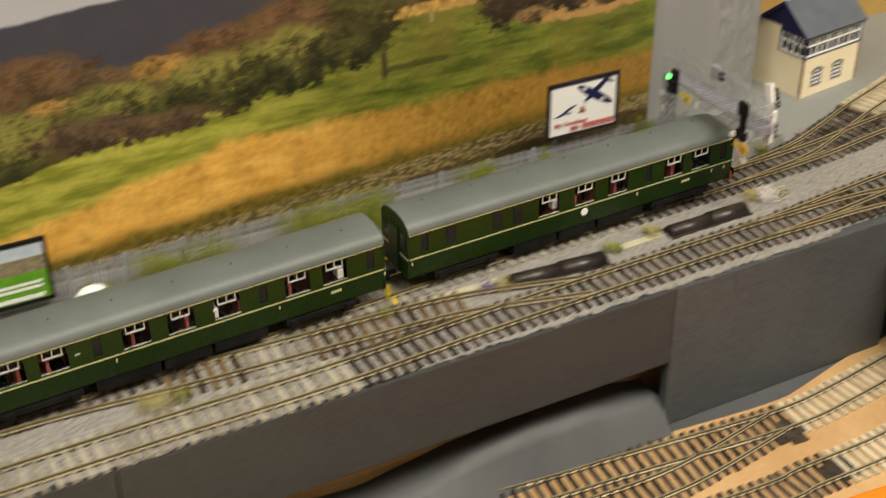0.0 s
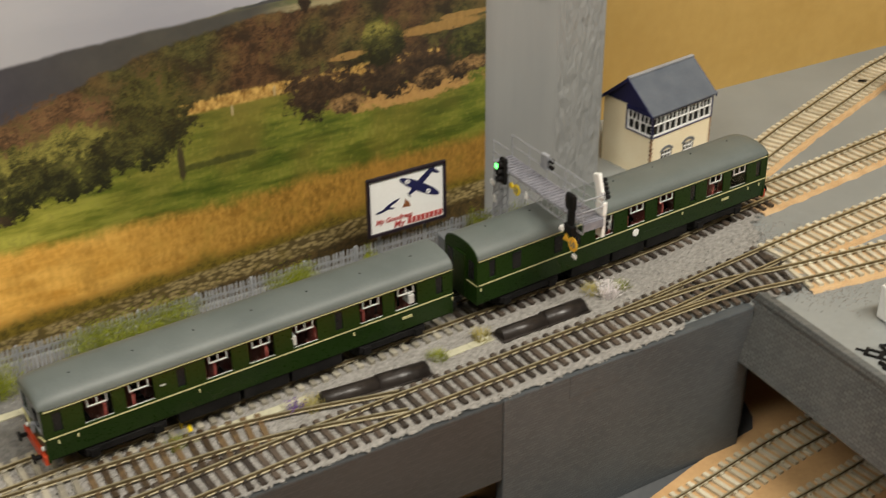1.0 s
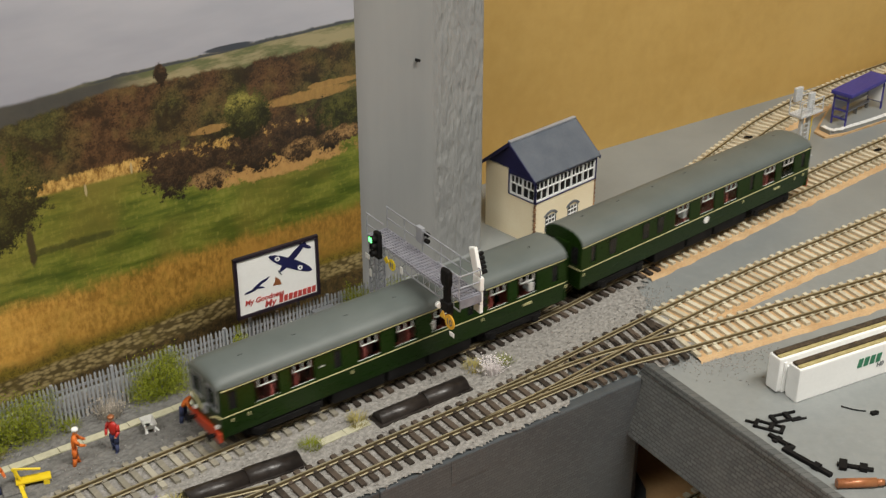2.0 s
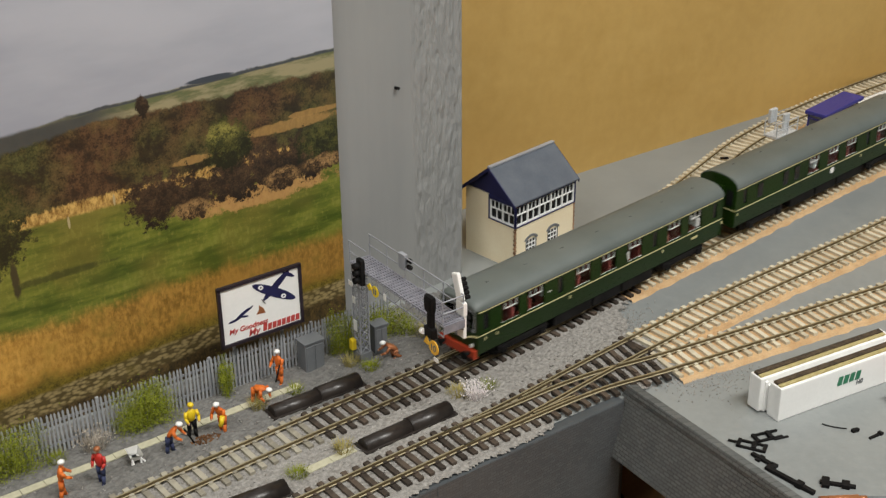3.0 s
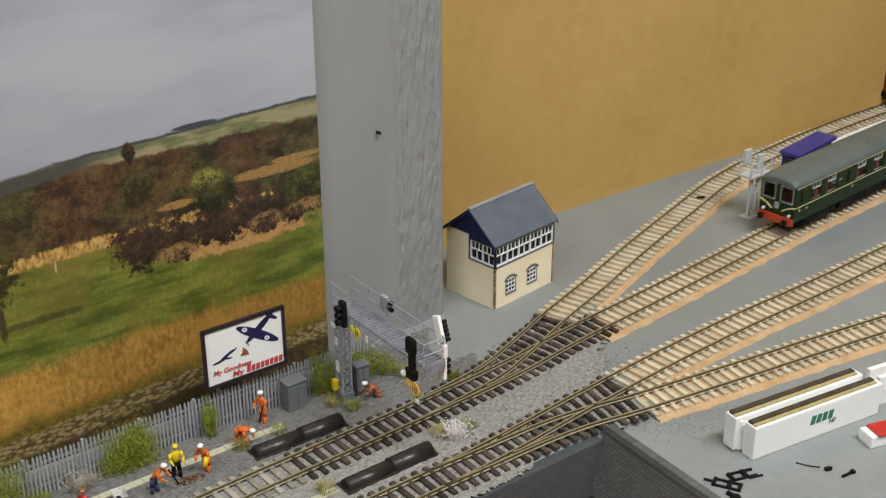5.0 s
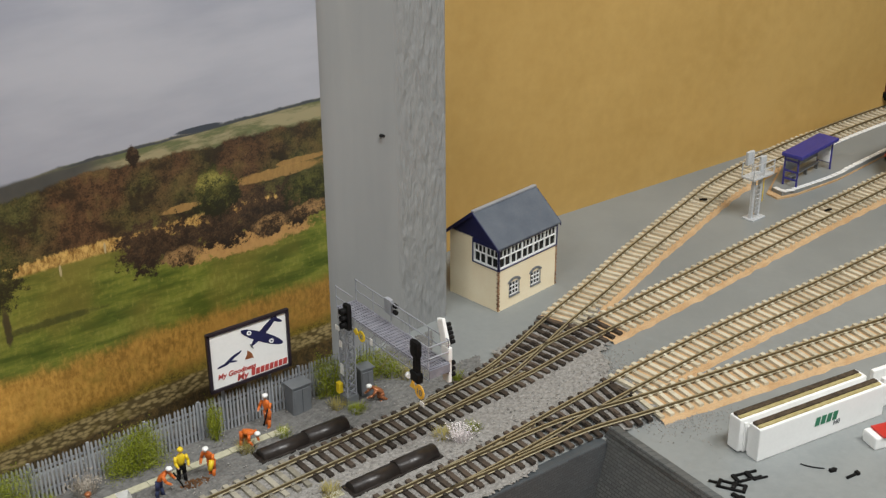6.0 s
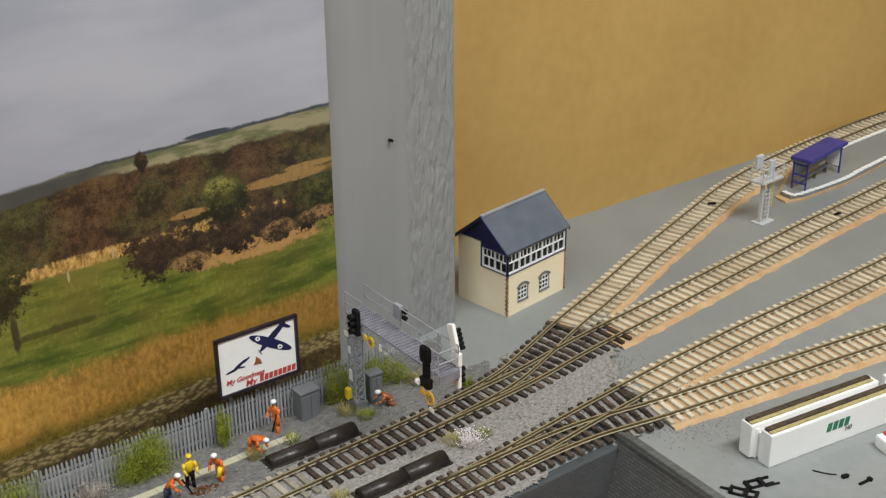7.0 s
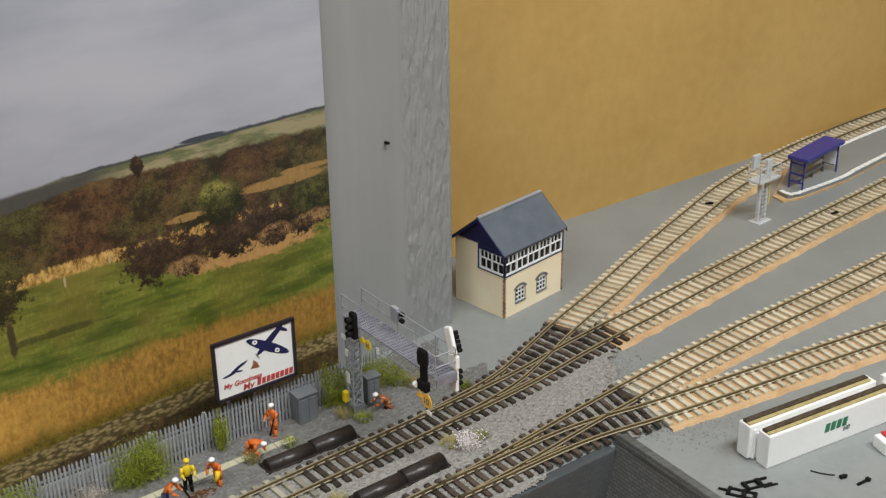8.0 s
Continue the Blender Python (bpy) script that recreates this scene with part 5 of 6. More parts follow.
def worker(label, x, y, turn, top, legs, hat, lean=0.0, crouch=False, arms=40.0, tool=None):
    """A painted scale figure, one plain mesh."""
    names = [top, legs, "skin", hat, tool or "black"]
    bm = bmesh.new()
    hip = 0.0055 if crouch else 0.0107
    for s in (-1, 1):
        if crouch:
            rod(bm, (-0.002 * s, s * 0.0016, 0.0003), (0.0028, s * 0.0016, 0.0045), 0.0011, 8, 0.0012, mi=1)
            rod(bm, (0.0028, s * 0.0016, 0.0045), (0, s * 0.0014, hip), 0.0013, 8, 0.0014, mi=1)
        else:
            rod(bm, (0.0012 * s, s * 0.0017, 0.0002), (0.0004 * s, s * 0.0015, 0.0055), 0.001, 8, 0.0012, mi=1)
            rod(bm, (0.0004 * s, s * 0.0015, 0.0055), (0, s * 0.0013, hip), 0.0012, 8, 0.0015, mi=1)
        ball(bm, (0.0012 * s + 0.0006, s * 0.0017, 0.0006), 0.0009, (1.6, 0.9, 0.7), 1, mi=1)
    c, sn = math.cos(radians(lean)), math.sin(radians(lean))
    up = lambda d, out=0.0, side=0.0: (d * sn + out * c, side, hip + d * c - out * sn)
    t = bmesh.new()
    bmesh.ops.create_icosphere(t, subdivisions=2, radius=1)
    for v in t.verts:
        v.co = Vector(up(0.0038 + v.co.z * 0.0045, v.co.x * 0.0017, v.co.y * (0.0027 + 0.0006 * max(0, v.co.z))))
    for f in t.faces:
        f.smooth = True
    pour(bm, t, 0)
    for s in (-1, 1):
        sh = Vector(up(0.0066, 0, s * 0.0029))
        a = radians(arms)
        el = sh + Vector((0.0035 * math.sin(a), s * 0.0008, -0.0035 * math.cos(a)))
        ha = el + Vector((0.0032 * math.sin(a + 0.5), -s * 0.0008, -0.0032 * math.cos(a + 0.5)))
        rod(bm, sh, el, 0.001, 8, 0.0009, mi=0)
        rod(bm, el, ha, 0.0009, 8, 0.0007, mi=0)
        ball(bm, ha, 0.0008, sub=1, mi=2)
    hd = Vector(up(0.0105, 0.0006))
    ball(bm, hd, 0.0015, (0.95, 0.9, 1.15), 2, mi=2)
    ball(bm, hd + Vector((-0.0001, 0, 0.0007)), 0.0018, (1.1, 1, 0.75), 2, mi=3)
    if tool:
        rod(bm, ha + Vector((-0.001, 0.0008, 0.003)), ha + (Vector((0.004, 0.001, -0.006)) if tool == "black" else Vector((0.001, 0.0004, -0.0022))), 0.0005 if tool == "black" else 0.0014, 8, mi=4)
    tagged(link("worker_figure", bm, names, m=pose(x, y, -0.0052, 0, 0, turn)), label, "figure", "trackside figures")


def motor_cover(x0, y0, x1, y1):
    a, b = Vector((x0, y0, 0)), Vector((x1, y1, 0))
    d = b - a
    c = thing("point_motor_cover", "dark brown half-round cover between the tracks", "cover", pose(x0, y0, -0.0045, 0, 0, math.degrees(math.atan2(d.y, d.x))), group="point motor covers")
    l = d.length
    for name, u0, u1, r in (("smooth_half", 0.0, 0.52, 0.0048), ("wide_half", 0.52, 1.0, 0.0055)):
        bm = bmesh.new()
        rings = []
        for x in (u0 * l, u1 * l):
            rings.append([bm.verts.new((x, r * math.cos(math.pi * k / 12), 0.0012 + (r * 0.95 * math.sin(math.pi * k / 12)))) for k in range(13)] + [bm.verts.new((x, -r, 0)), bm.verts.new((x, r, 0))])
        n = len(rings[0])
        for k in range(n):
            j = (k + 1) % n
            f = bm.faces.new((rings[0][k], rings[0][j], rings[1][j], rings[1][k]))
            f.smooth = k < 12
        bm.faces.new(rings[0])
        bm.faces.new(rings[1])
        part(name, bm, "motor", c)
    part("base_flange", bm_box(-0.002, l + 0.002, -0.0062, 0.0062, -0.0003, 0.0011, bevel=0.0003), "motor", c)


def troughs():
    for k, (x0, y0, x1, y1) in enumerate(((-0.34, 0.452, -0.086, 0.6455), (-0.2, 0.472, -0.142, 0.5165), (-0.074, 0.5625, -0.05, 0.5825))):
        d = Vector((x1 - x0, y1 - y0, 0))
        t = thing("cable_trough", "pale concrete cable trough laid in the ballast", "cable trough", pose(x0, y0, 0, 0, 0, math.degrees(math.atan2(d.y, d.x))), group="cable troughs")
        part("channel", bm_box(0, d.length, -0.0023, 0.0023, BOARD_Z, -0.0042), "concrete", t)
        n = int(d.length / 0.0125)
        bm = bm_box(0.0001, d.length / n - 0.0002, -0.0026, 0.0026, -0.0042, -0.0034, bevel=0.0002)
        first = part("lid", bm, "concrete", t)
        for i in range(1, n):
            o = new("lid", first.data)
            o.parent = t
            o.location = (i * d.length / n, random.uniform(-0.0002, 0.0002), 0)


GA = -53.5


def gantry():
    """A cantilever signal gantry over the main line. Local x runs out over the track."""
    g = thing("signal_gantry", "light grey signal gantry with a lattice mast and railed walkway", "signal gantry", pose(-0.0515, 0.676, 0, 0, 0, GA))
    part("base_block", bm_box(-0.0042, 0.0042, -0.0042, 0.0042, BOARD_Z, 0.001, bevel=0.0004), "cabinet", g)
    w = 0.0031
    bm = bmesh.new()
    top = 0.0605
    for sx in (-1, 1):
        for sy in (-1, 1):
            bx(bm, sx * w - 0.0004, sx * w + 0.0004, sy * w - 0.0004, sy * w + 0.0004, 0.001, top)
    part("mast", bm, "plastic_grey", g)
    n = 11
    for face in range(4):
        bm = bmesh.new()
        for k in range(n):
            z0, z1 = 0.001 + (top - 0.001) * k / n, 0.001 + (top - 0.001) * (k + 1) / n
            for s in (-1, 1):
                a, b = (s * w, -w, z0), (-s * w, -w, z1)
                r = pose(0, 0, 0, 0, 0, 90 * face)
                rod(bm, r @ Vector(a), r @ Vector(b), 0.00033, 4)
        part("lattice_brace", bm, "plastic_grey", g)
    x0, x1, hw, z = 0.0008, 0.092, 0.0068, 0.0622
    bm = bmesh.new()
    for k in range(9):
        y = -hw + 0.0004 + (2 * hw - 0.0012) * k / 8
        bx(bm, x0, x1, y, y + 0.0009, z, z + 0.0009)
    for k in range(31):
        x = x0 + (x1 - x0 - 0.0012) * k / 30
        bx(bm, x, x + 0.0012, -hw, hw, z + 0.0001, z + 0.0011)
    deck = part("walkway", bm, "deck_mesh", g, "open grey mesh walkway")
    for s in (-1, 1):
        bm = bm_box(x0, x1, min(s * hw, s * (hw - 0.0007)), max(s * hw, s * (hw - 0.0007)), z - 0.0006, z)
        bx(bm, x0, x1, min(s * hw, s * (hw - 0.0007)), max(s * hw, s * (hw - 0.0007)), z - 0.0066, z - 0.006)
        for k in range(16):
            a = x0 + (x1 - x0) * k / 16
            b = x0 + (x1 - x0) * (k + 1) / 16
            rod(bm, (a, s * (hw - 0.0004), z - 0.0062), (b, s * (hw - 0.0004), z - 0.0003) if k % 2 == 0 else (b, s * (hw - 0.0004), z - 0.0062), 0.00028, 4)
            rod(bm, (b, s * (hw - 0.0004), z - 0.0062), (b, s * (hw - 0.0004), z - 0.0003), 0.00028, 4)
        part("side_truss", bm, "plastic_grey", deck)
        for k in range(6):
            x = x0 + 0.0005 + (x1 - x0 - 0.001) * k / 5
            if s < 0 and 1 <= k <= 4:
                continue
            bm = rod(bmesh.new(), (x, s * hw, z), (x, s * hw, z + 0.0145), 0.0004, 5)
            part("handrail_post", bm, "plastic_grey", deck)
        for h in (0.0075, 0.0145):
            spans = ((x0, x1),) if s > 0 else ((x0, x0 + 0.018), (x1 - 0.02, x1))
            for a, b in spans:
                part("handrail", rod(bmesh.new(), (a, s * hw, z + h), (b, s * hw, z + h), 0.0004, 5), "plastic_grey", deck)
    for x in (x1,):
        for h in (0.0075, 0.0145):
            part("handrail", rod(bmesh.new(), (x, -hw, z + h), (x, hw, z + h), 0.0004, 5), "plastic_grey", deck)
    part("end_plate", bm_box(x1, x1 + 0.0008, -hw, hw, z - 0.0046, z + 0.0005), "deck_mesh", deck)
    # signal heads, lenses facing along the line towards -y
    head = part("signal_head", bm_box(0.0118, 0.0172, -0.0095, -0.0066, z - 0.008, z + 0.0085, bevel=0.0008), "black", g, "black three-lens signal head")
    for k in range(3):
        zz = z - 0.0042 + k * 0.0045
        bm = rod(bmesh.new(), (0.0145, -0.0128, zz), (0.0145, -0.0093, zz), 0.0019, 12, caps=False)
        bmesh.ops.solidify(bm, geom=bm.faces[:], thickness=0.0003)
        part("lens_hood", bm, "black", head)
    lens = part("lens", bm_box(-0.0017, 0.0017, -0.0004, 0.0004, -0.0015, 0.0015, bevel=0.0003), ["lens_green", "black"], head, "green signal lens")
    for p in lens.data.polygons:
        p.material_index = 0 if p.normal.y < -0.6 else 1
    lens.location = (0.0145, -0.0127, z + 0.0048)
    bm = bm_box(0.0785, 0.0865, -0.0104, -0.0065, z + 0.005, z + 0.0155, bevel=0.0024)
    bx(bm, 0.0808, 0.085, -0.0095, -0.0068, z - 0.01, z + 0.008, bevel=0.0006)
    bx(bm, 0.079, 0.087, -0.0105, -0.0068, z - 0.0095, z - 0.0035, bevel=0.0008)
    h2 = part("signal_head", bm, "black", g, "black signal head with a feather housing")
    part("lamp_unit", rod(bmesh.new(), (0.0778, -0.011, z - 0.0068), (0.08, -0.011, z - 0.0068), 0.0017, 10), "white", h2)
    bm = bm_box(0.0855, 0.0925, 0.0062, 0.0088, z + 0.0015, z + 0.0095, bevel=0.0006)
    h3 = part("signal_back", bm, "white", g, "white back box of a signal facing away")
    o = part("feather_box", bm_box(-0.0028, 0.0028, -0.0012, 0.0012, 0, 0.0155, bevel=0.0009), "white", h3)
    o.matrix_basis = pose(0.0885, 0.0075, z + 0.0095, 0, -18, 0)
    for k in range(5):
        p = part("lens_hood", rod(bmesh.new(), (0, 0.001, 0), (0, 0.0042, 0), 0.0012, 8), "black", h3)
        p.location = (0.0888 - 0.0009 * k, 0.0085, z + 0.0105 + 0.0023 * k)
    for k in range(3):
        p = part("lens_hood", rod(bmesh.new(), (0, 0.001, 0), (0, 0.004, 0), 0.0014, 8), "black", h3)
        p.location = (0.089, 0.0085, z - 0.0095 + 0.0036 * k)
    part("mount_plate", bm_box(0.0862, 0.0918, 0.0066, 0.0086, z - 0.012, z + 0.0015), "white", h3)
    part("junction_box", bm_box(0.0315, 0.0375, hw - 0.0006, hw + 0.002, z + 0.006, z + 0.0155, bevel=0.0005), "plastic_grey", g)
    bm = bmesh.new()
    for k in range(2):
        rod(bm, (0.0385, hw + 0.0015, z + 0.0085 + 0.004 * k), (0.041, hw + 0.0015, z + 0.0085 + 0.004 * k), 0.0014, 8)
    part("lens_hood", bm, "black", g)
    # signs
    for x, y, zz, r, mat, n in ((0.0235, -0.0082, z - 0.0055, 0.0024, "yellow", 4), (0.0285, -0.0078, z - 0.0065, 0.0034, "yellow", 14), (0.0822, -0.0105, z - 0.0118, 0.0032, "amber", 3), (0.0885, -0.0105, z - 0.013, 0.0042, "amber", 14)):
        bm = rod(bmesh.new(), (x, y - 0.0003, zz), (x, y + 0.0003, zz), r, n)
        part("sign", bm, mat, g, "yellow sign board")
    letters("sign_mark", "10", 0.0052, "cabinet", g, pose(0.0857, -0.0109, z - 0.0148, 90, 0, 0))
    for dx in (-0.0012, 0.0006):
        part("sign_mark", bm_box(0.0285 + dx, 0.0285 + dx + 0.0008, -0.0084, -0.0081, z - 0.0081, z - 0.0049), "cabinet", g)
    for x, y, zz, a, b in ((0.002, -0.0075, z - 0.0125, 0.0021, 0.0014), (0.038, -0.0076, z - 0.006, 0.0012, 0.0021), (0.0905, -0.0106, z - 0.0195, 0.0019, 0.0012), (-0.0012, -0.0038, 0.036, 0.0013, 0.0022), (-0.0008, -0.0038, 0.019, 0.0017, 0.0036)):
        part("plate", bm_box(x - a, x + a, y - 0.0002, y + 0.0002, zz - b, zz + b), "white", g, "small white plate")
    part("phone_box", bm_box(-0.0042, -0.0004, -0.0068, -0.0036, 0.0025, 0.0095, bevel=0.0007), "yellow", g, "yellow telephone box")
    return lens


LENS = None


def signal_box():
    """Two-storey box: cream below, glazed above, slate roof."""
    s = thing("signal_box", "cream and navy model signal box with slate roof", "signal box", pose(0.044, 0.7907, BOARD_Z, 0, 0, 44.8))
    L_, D_, H_ = 0.0602, 0.0462, 0.0500
    zs = 0.0312
    bm = bmesh.new()
    t = 0.0015
    wins = ((0.0112, 0.0208), (0.0334, 0.043))
    xs = sorted({0, L_, *[a for w in wins for a in w]})
    for x0, x1 in zip(xs, xs[1:]):
        cx = (x0 + x1) / 2
        for z0, z1 in ((0, 0.0085), (0.0085, 0.0185), (0.0185, zs)):
            if any(a < cx < b for a, b in wins) and z0 == 0.0085:
                continue
            bx(bm, x0, x1, 0, t, z0, z1)
    bmesh.ops.remove_doubles(bm, verts=bm.verts, dist=1e-6)
    part("front_wall", bm, "cream", s)
    part("side_wall", bm_box(0, t, t, D_, 0, zs), "cream", s)
    part("side_wall", bm_box(L_ - t, L_, t, D_, 0, H_), "cream", s)
    part("back_wall", bm_box(t, L_ - t, D_ - t, D_, 0, H_), "cream", s)
    part("side_wall", bm_box(0, t, D_ * 0.52, D_, zs, H_), "cream", s)
    part("floor_plate", bm_box(t, L_ - t, t, D_ - t, zs - 0.001, zs), "cabinet", s)
    for a, b in wins:
        w = thing("arched_window", "", "")
        w.parent = s
        part("pane", bm_box(a, b, 0.0009, 0.0012, 0.0085, 0.0185), "dark_glass", w)
        bm = bmesh.new()
        for x in np.linspace(a, b - 0.0005, 4):
            bx(bm, x, x + 0.0005, 0.0002, 0.0009, 0.0085, 0.0185)
        for z in (0.0085, 0.0118, 0.015, 0.018):
            bx(bm, a, b, 0.0002, 0.0009, z, z + 0.0005)
        part("sash_frame", bm, "white", w)
        bm = bmesh.new()
        n = 10
        for k in range(n):
            a0, a1 = math.pi * (0.12 + 0.76 * k / n), math.pi * (0.12 + 0.76 * (k + 1) / n)
            cx, r0, r1 = (a + b) / 2, (b - a) * 0.52, (b - a) * 0.75
            q = [(cx + r * math.cos(g), 0.0165 + 0.75 * r * math.sin(g)) for r, g in ((r0, a0), (r1, a0), (r1, a1), (r0, a1))]
            f1 = [bm.verts.new((x, -0.0005, z)) for x, z in q]
            f2 = [bm.verts.new((x, 0.0001, z)) for x, z in q]
            bm.faces.new(f1)
            for i in range(4):
                bm.faces.new((f1[i], f1[(i + 1) % 4], f2[(i + 1) % 4], f2[i]))
        part("lintel", bm, "cabinet", w, "grey arched lintel")
        part("sill", bm_box(a - 0.0006, b + 0.0006, -0.0007, 0.0004, 0.0076, 0.0085), "cabinet", w)
        part("frame_edge", bm_box(a - 0.0005, a, -0.0003, 0.0003, 0.0085, 0.0175), "cabinet", w)
        part("frame_edge", bm_box(b, b + 0.0005, -0.0003, 0.0003, 0.0085, 0.0175), "cabinet", w)
    # brick quoins
    for cx in (0.0, L_):
        for k in range(19):
            o = bm_box(-0.0003, 0.0007 if k % 2 else 0.0013, -0.0003, 0.0016 if k % 2 else 0.0009, 0.0006 + k * 0.0016, 0.0006 + k * 0.0016 + 0.0012)
            q = part("brick", o, "brick_red", s)
            q.location.x = cx if cx == 0 else cx - 0.0006
    # glazed upper storey
    def glazed(name, length, bays, m):
        w = thing(name, "", "")
        w.parent = s
        w.matrix_basis = m
        part("pane", bm_box(0.001, length - 0.001, 0.0012, 0.0015, zs + 0.001, 0.0462), "dark_glass", w)
        bm = bmesh.new()
        pitch = (length - 0.0018) / bays
        for k in range(bays + 1):
            x = 0.0004 + pitch * k
            bx(bm, x, x + 0.001, 0.0, 0.0012, zs + 0.0008, 0.0464)
        for k in range(bays):
            x = 0.0009 + pitch * k
            bx(bm, x + pitch / 2 - 0.0003, x + pitch / 2 + 0.0003, 0.0003, 0.0011, zs + 0.0014, 0.0402)
            for q in (1, 2):
                bx(bm, x + pitch * q / 3 - 0.00025, x + pitch * q / 3 + 0.00025, 0.0003, 0.0011, 0.0402, 0.0456)
        for z, h in ((zs + 0.0006, 0.0011), (0.0398, 0.0006), (0.0456, 0.0008)):
            bx(bm, 0.0004, length - 0.0004, 0.0001, 0.0012, z, z + h)
        part("sash_frame", bm, "white", w, "white sash frame")
        part("sill_band", bm_box(-0.0006, length + 0.0006, -0.0005, 0.0014, zs, zs + 0.0006), "navy", w)
        part("eaves_board", bm_box(-0.0004, length + 0.0004, -0.0006, 0.0014, 0.0464, 0.0492), "navy", w, "navy eaves board")
        for x in (0.0, length):
            part("corner_post", bm_box(x - 0.0005, x + 0.0005, -0.0005, 0.0008, zs, 0.0465), "navy", w)
    glazed("front_glazing", L_, 5, pose(0, 0, 0))
    glazed("side_glazing", D_ * 0.52, 2, pose(0, D_ * 0.52, 0, 0, 0, -90))
    # gable triangles and roof
    ridge, eave, over = 0.0685, 0.0492, 0.0022
    for x in (0.0, L_ - 0.0012):
        bm = bmesh.new()
        a = [bm.verts.new((x, y, z)) for y, z in ((-0.0005, eave), (D_ + 0.0005, eave), (D_ / 2, ridge - 0.0005))]
        b = [bm.verts.new((x + 0.0012, v.co.y, v.co.z)) for v in a]
        bm.faces.new(a)
        bm.faces.new(b[::-1])
        for k in range(3):
            bm.faces.new((a[k], a[(k + 1) % 3], b[(k + 1) % 3], b[k]))
        part("gable", bm, "navy", s)
    for name, y0, y1 in (("roof_slope", -0.0016, D_ / 2), ("roof_slope", D_ + 0.0016, D_ / 2)):
        bm = bmesh.new()
        slope = (ridge - eave) / (D_ / 2)
        ze = eave - 0.0016 * slope
        q = [(-over, y0, ze), (L_ + over, y0, ze), (L_ + over, y1, ridge), (-over, y1, ridge)]
        a = [bm.verts.new(v) for v in q]
        b = [bm.verts.new((v[0], v[1], v[2] + 0.0011)) for v in q]
        bm.faces.new(a)
        bm.faces.new(b[::-1])
        for k in range(4):
            bm.faces.new((a[k], a[(k + 1) % 4], b[(k + 1) % 4], b[k]))
        part(name, bm, "slate", s)
        for xx in (-over - 0.0006, L_ + over - 0.0001):
            bm = bmesh.new()
            q = [(xx, y0, ze - 0.0018), (xx, y1, ridge - 0.0018), (xx, y1, ridge + 0.0008), (xx, y0, ze + 0.0008)]
            a = [bm.verts.new(v) for v in q]
            b = [bm.verts.new((v[0] + 0.0007, v[1], v[2])) for v in q]
            bm.faces.new(a)
            bm.faces.new(b[::-1])
            for k in range(4):
                bm.faces.new((a[k], a[(k + 1) % 4], b[(k + 1) % 4], b[k]))
            part("bargeboard", bm, "navy", s)
    part("ridge_tile", bm_box(-over, L_ + over, D_ / 2 - 0.0016, D_ / 2 + 0.0012, ridge + 0.0004, ridge + 0.0017, bevel=0.0003), "plastic_grey", s, "pale ridge capping")


def far_signal():
    s = thing("bracket_signal", "unpainted pale grey plastic bracket signal on a square base", "signal", pose(0.2545, 0.9465, BOARD_Z, 0, 0, 40))
    part("base_plate", bm_box(-0.008, 0.008, -0.0055, 0.0055, 0, 0.0013, bevel=0.0004), "clear", s)
    for x in (-0.0042, 0.0042):
        part("leg", bm_box(x - 0.0012, x + 0.0012, -0.0012, 0.0012, 0.0013, 0.036), "clear", s)
    bm = bmesh.new()
    for k in range(9):
        rod(bm, (-0.0032, -0.0022, 0.003 + 0.0036 * k), (0.0032, -0.0022, 0.003 + 0.0036 * k), 0.0003, 4)
    part("ladder", bm, "clear", s)
    part("platform", bm_box(-0.013, 0.013, -0.006, 0.006, 0.036, 0.0375), "clear", s)
    for x in (-0.013, 0.0, 0.0125):
        for y in (-0.0058, 0.0055):
            part("rail_post", bm_box(x, x + 0.0007, y, y + 0.0007, 0.0375, 0.0485), "clear", s)
    for z in (0.0425, 0.048):
        for y in (-0.0058, 0.0055):
            part("guard_rail", bm_box(-0.013, 0.0132, y, y + 0.0006, z, z + 0.0007), "clear", s)
    part("head_back", bm_box(-0.0115, -0.0035, 0.002, 0.005, 0.0465, 0.0575, bevel=0.0006), "clear", s)
    part("head_back", bm_box(0.005, 0.0115, 0.001, 0.0035, 0.0375, 0.05, bevel=0.0006), "clear", s)
    part("cable", rod(bmesh.new(), (0.0062, -0.002, 0.013), (0.0062, -0.002, 0.034), 0.0004, 5), "yellow", s)


def shelter():
    s = thing("platform_shelter", "royal blue open platform shelter with a white end panel", "shelter", pose(0.3, 0.9946, -0.0012, 0, 0, 46.2))
    l, d, h = 0.058, 0.0135, 0.0255
    part("roof", bm_box(-0.002, l + 0.002, -0.0035, d + 0.002, h, h + 0.0032, bevel=0.0007), "blue", s)
    for x in (0.0, l - 0.0012):
        for y in (0.0, d - 0.0012):
            part("post", bm_box(x, x + 0.0012, y, y + 0.0012, 0, h), "blue", s)
        for z in (0.0055, 0.0125, 0.0215):
            part("end_rail", bm_box(x, x + 0.001, 0, d, z, z + 0.0013), "blue", s)
    part("end_panel", bm_box(l - 0.0022, l - 0.0012, 0.0012, d - 0.0012, 0.0065, h - 0.001), "white", s, "white end panel")
    part("back_glass", bm_box(0.0012, l - 0.0012, d - 0.0009, d - 0.0003, 0.0095, h - 0.001), "plastic_grey", s)
    part("bench", bm_box(0.004, l - 0.006, d - 0.0055, d - 0.0012, 0.0055, 0.0065), "cabinet", s)
    for x in (0.012, 0.032, 0.05):
        part("bench_leg", bm_box(x, x + 0.001, d - 0.005, d - 0.002, 0, 0.0055), "cabinet", s)


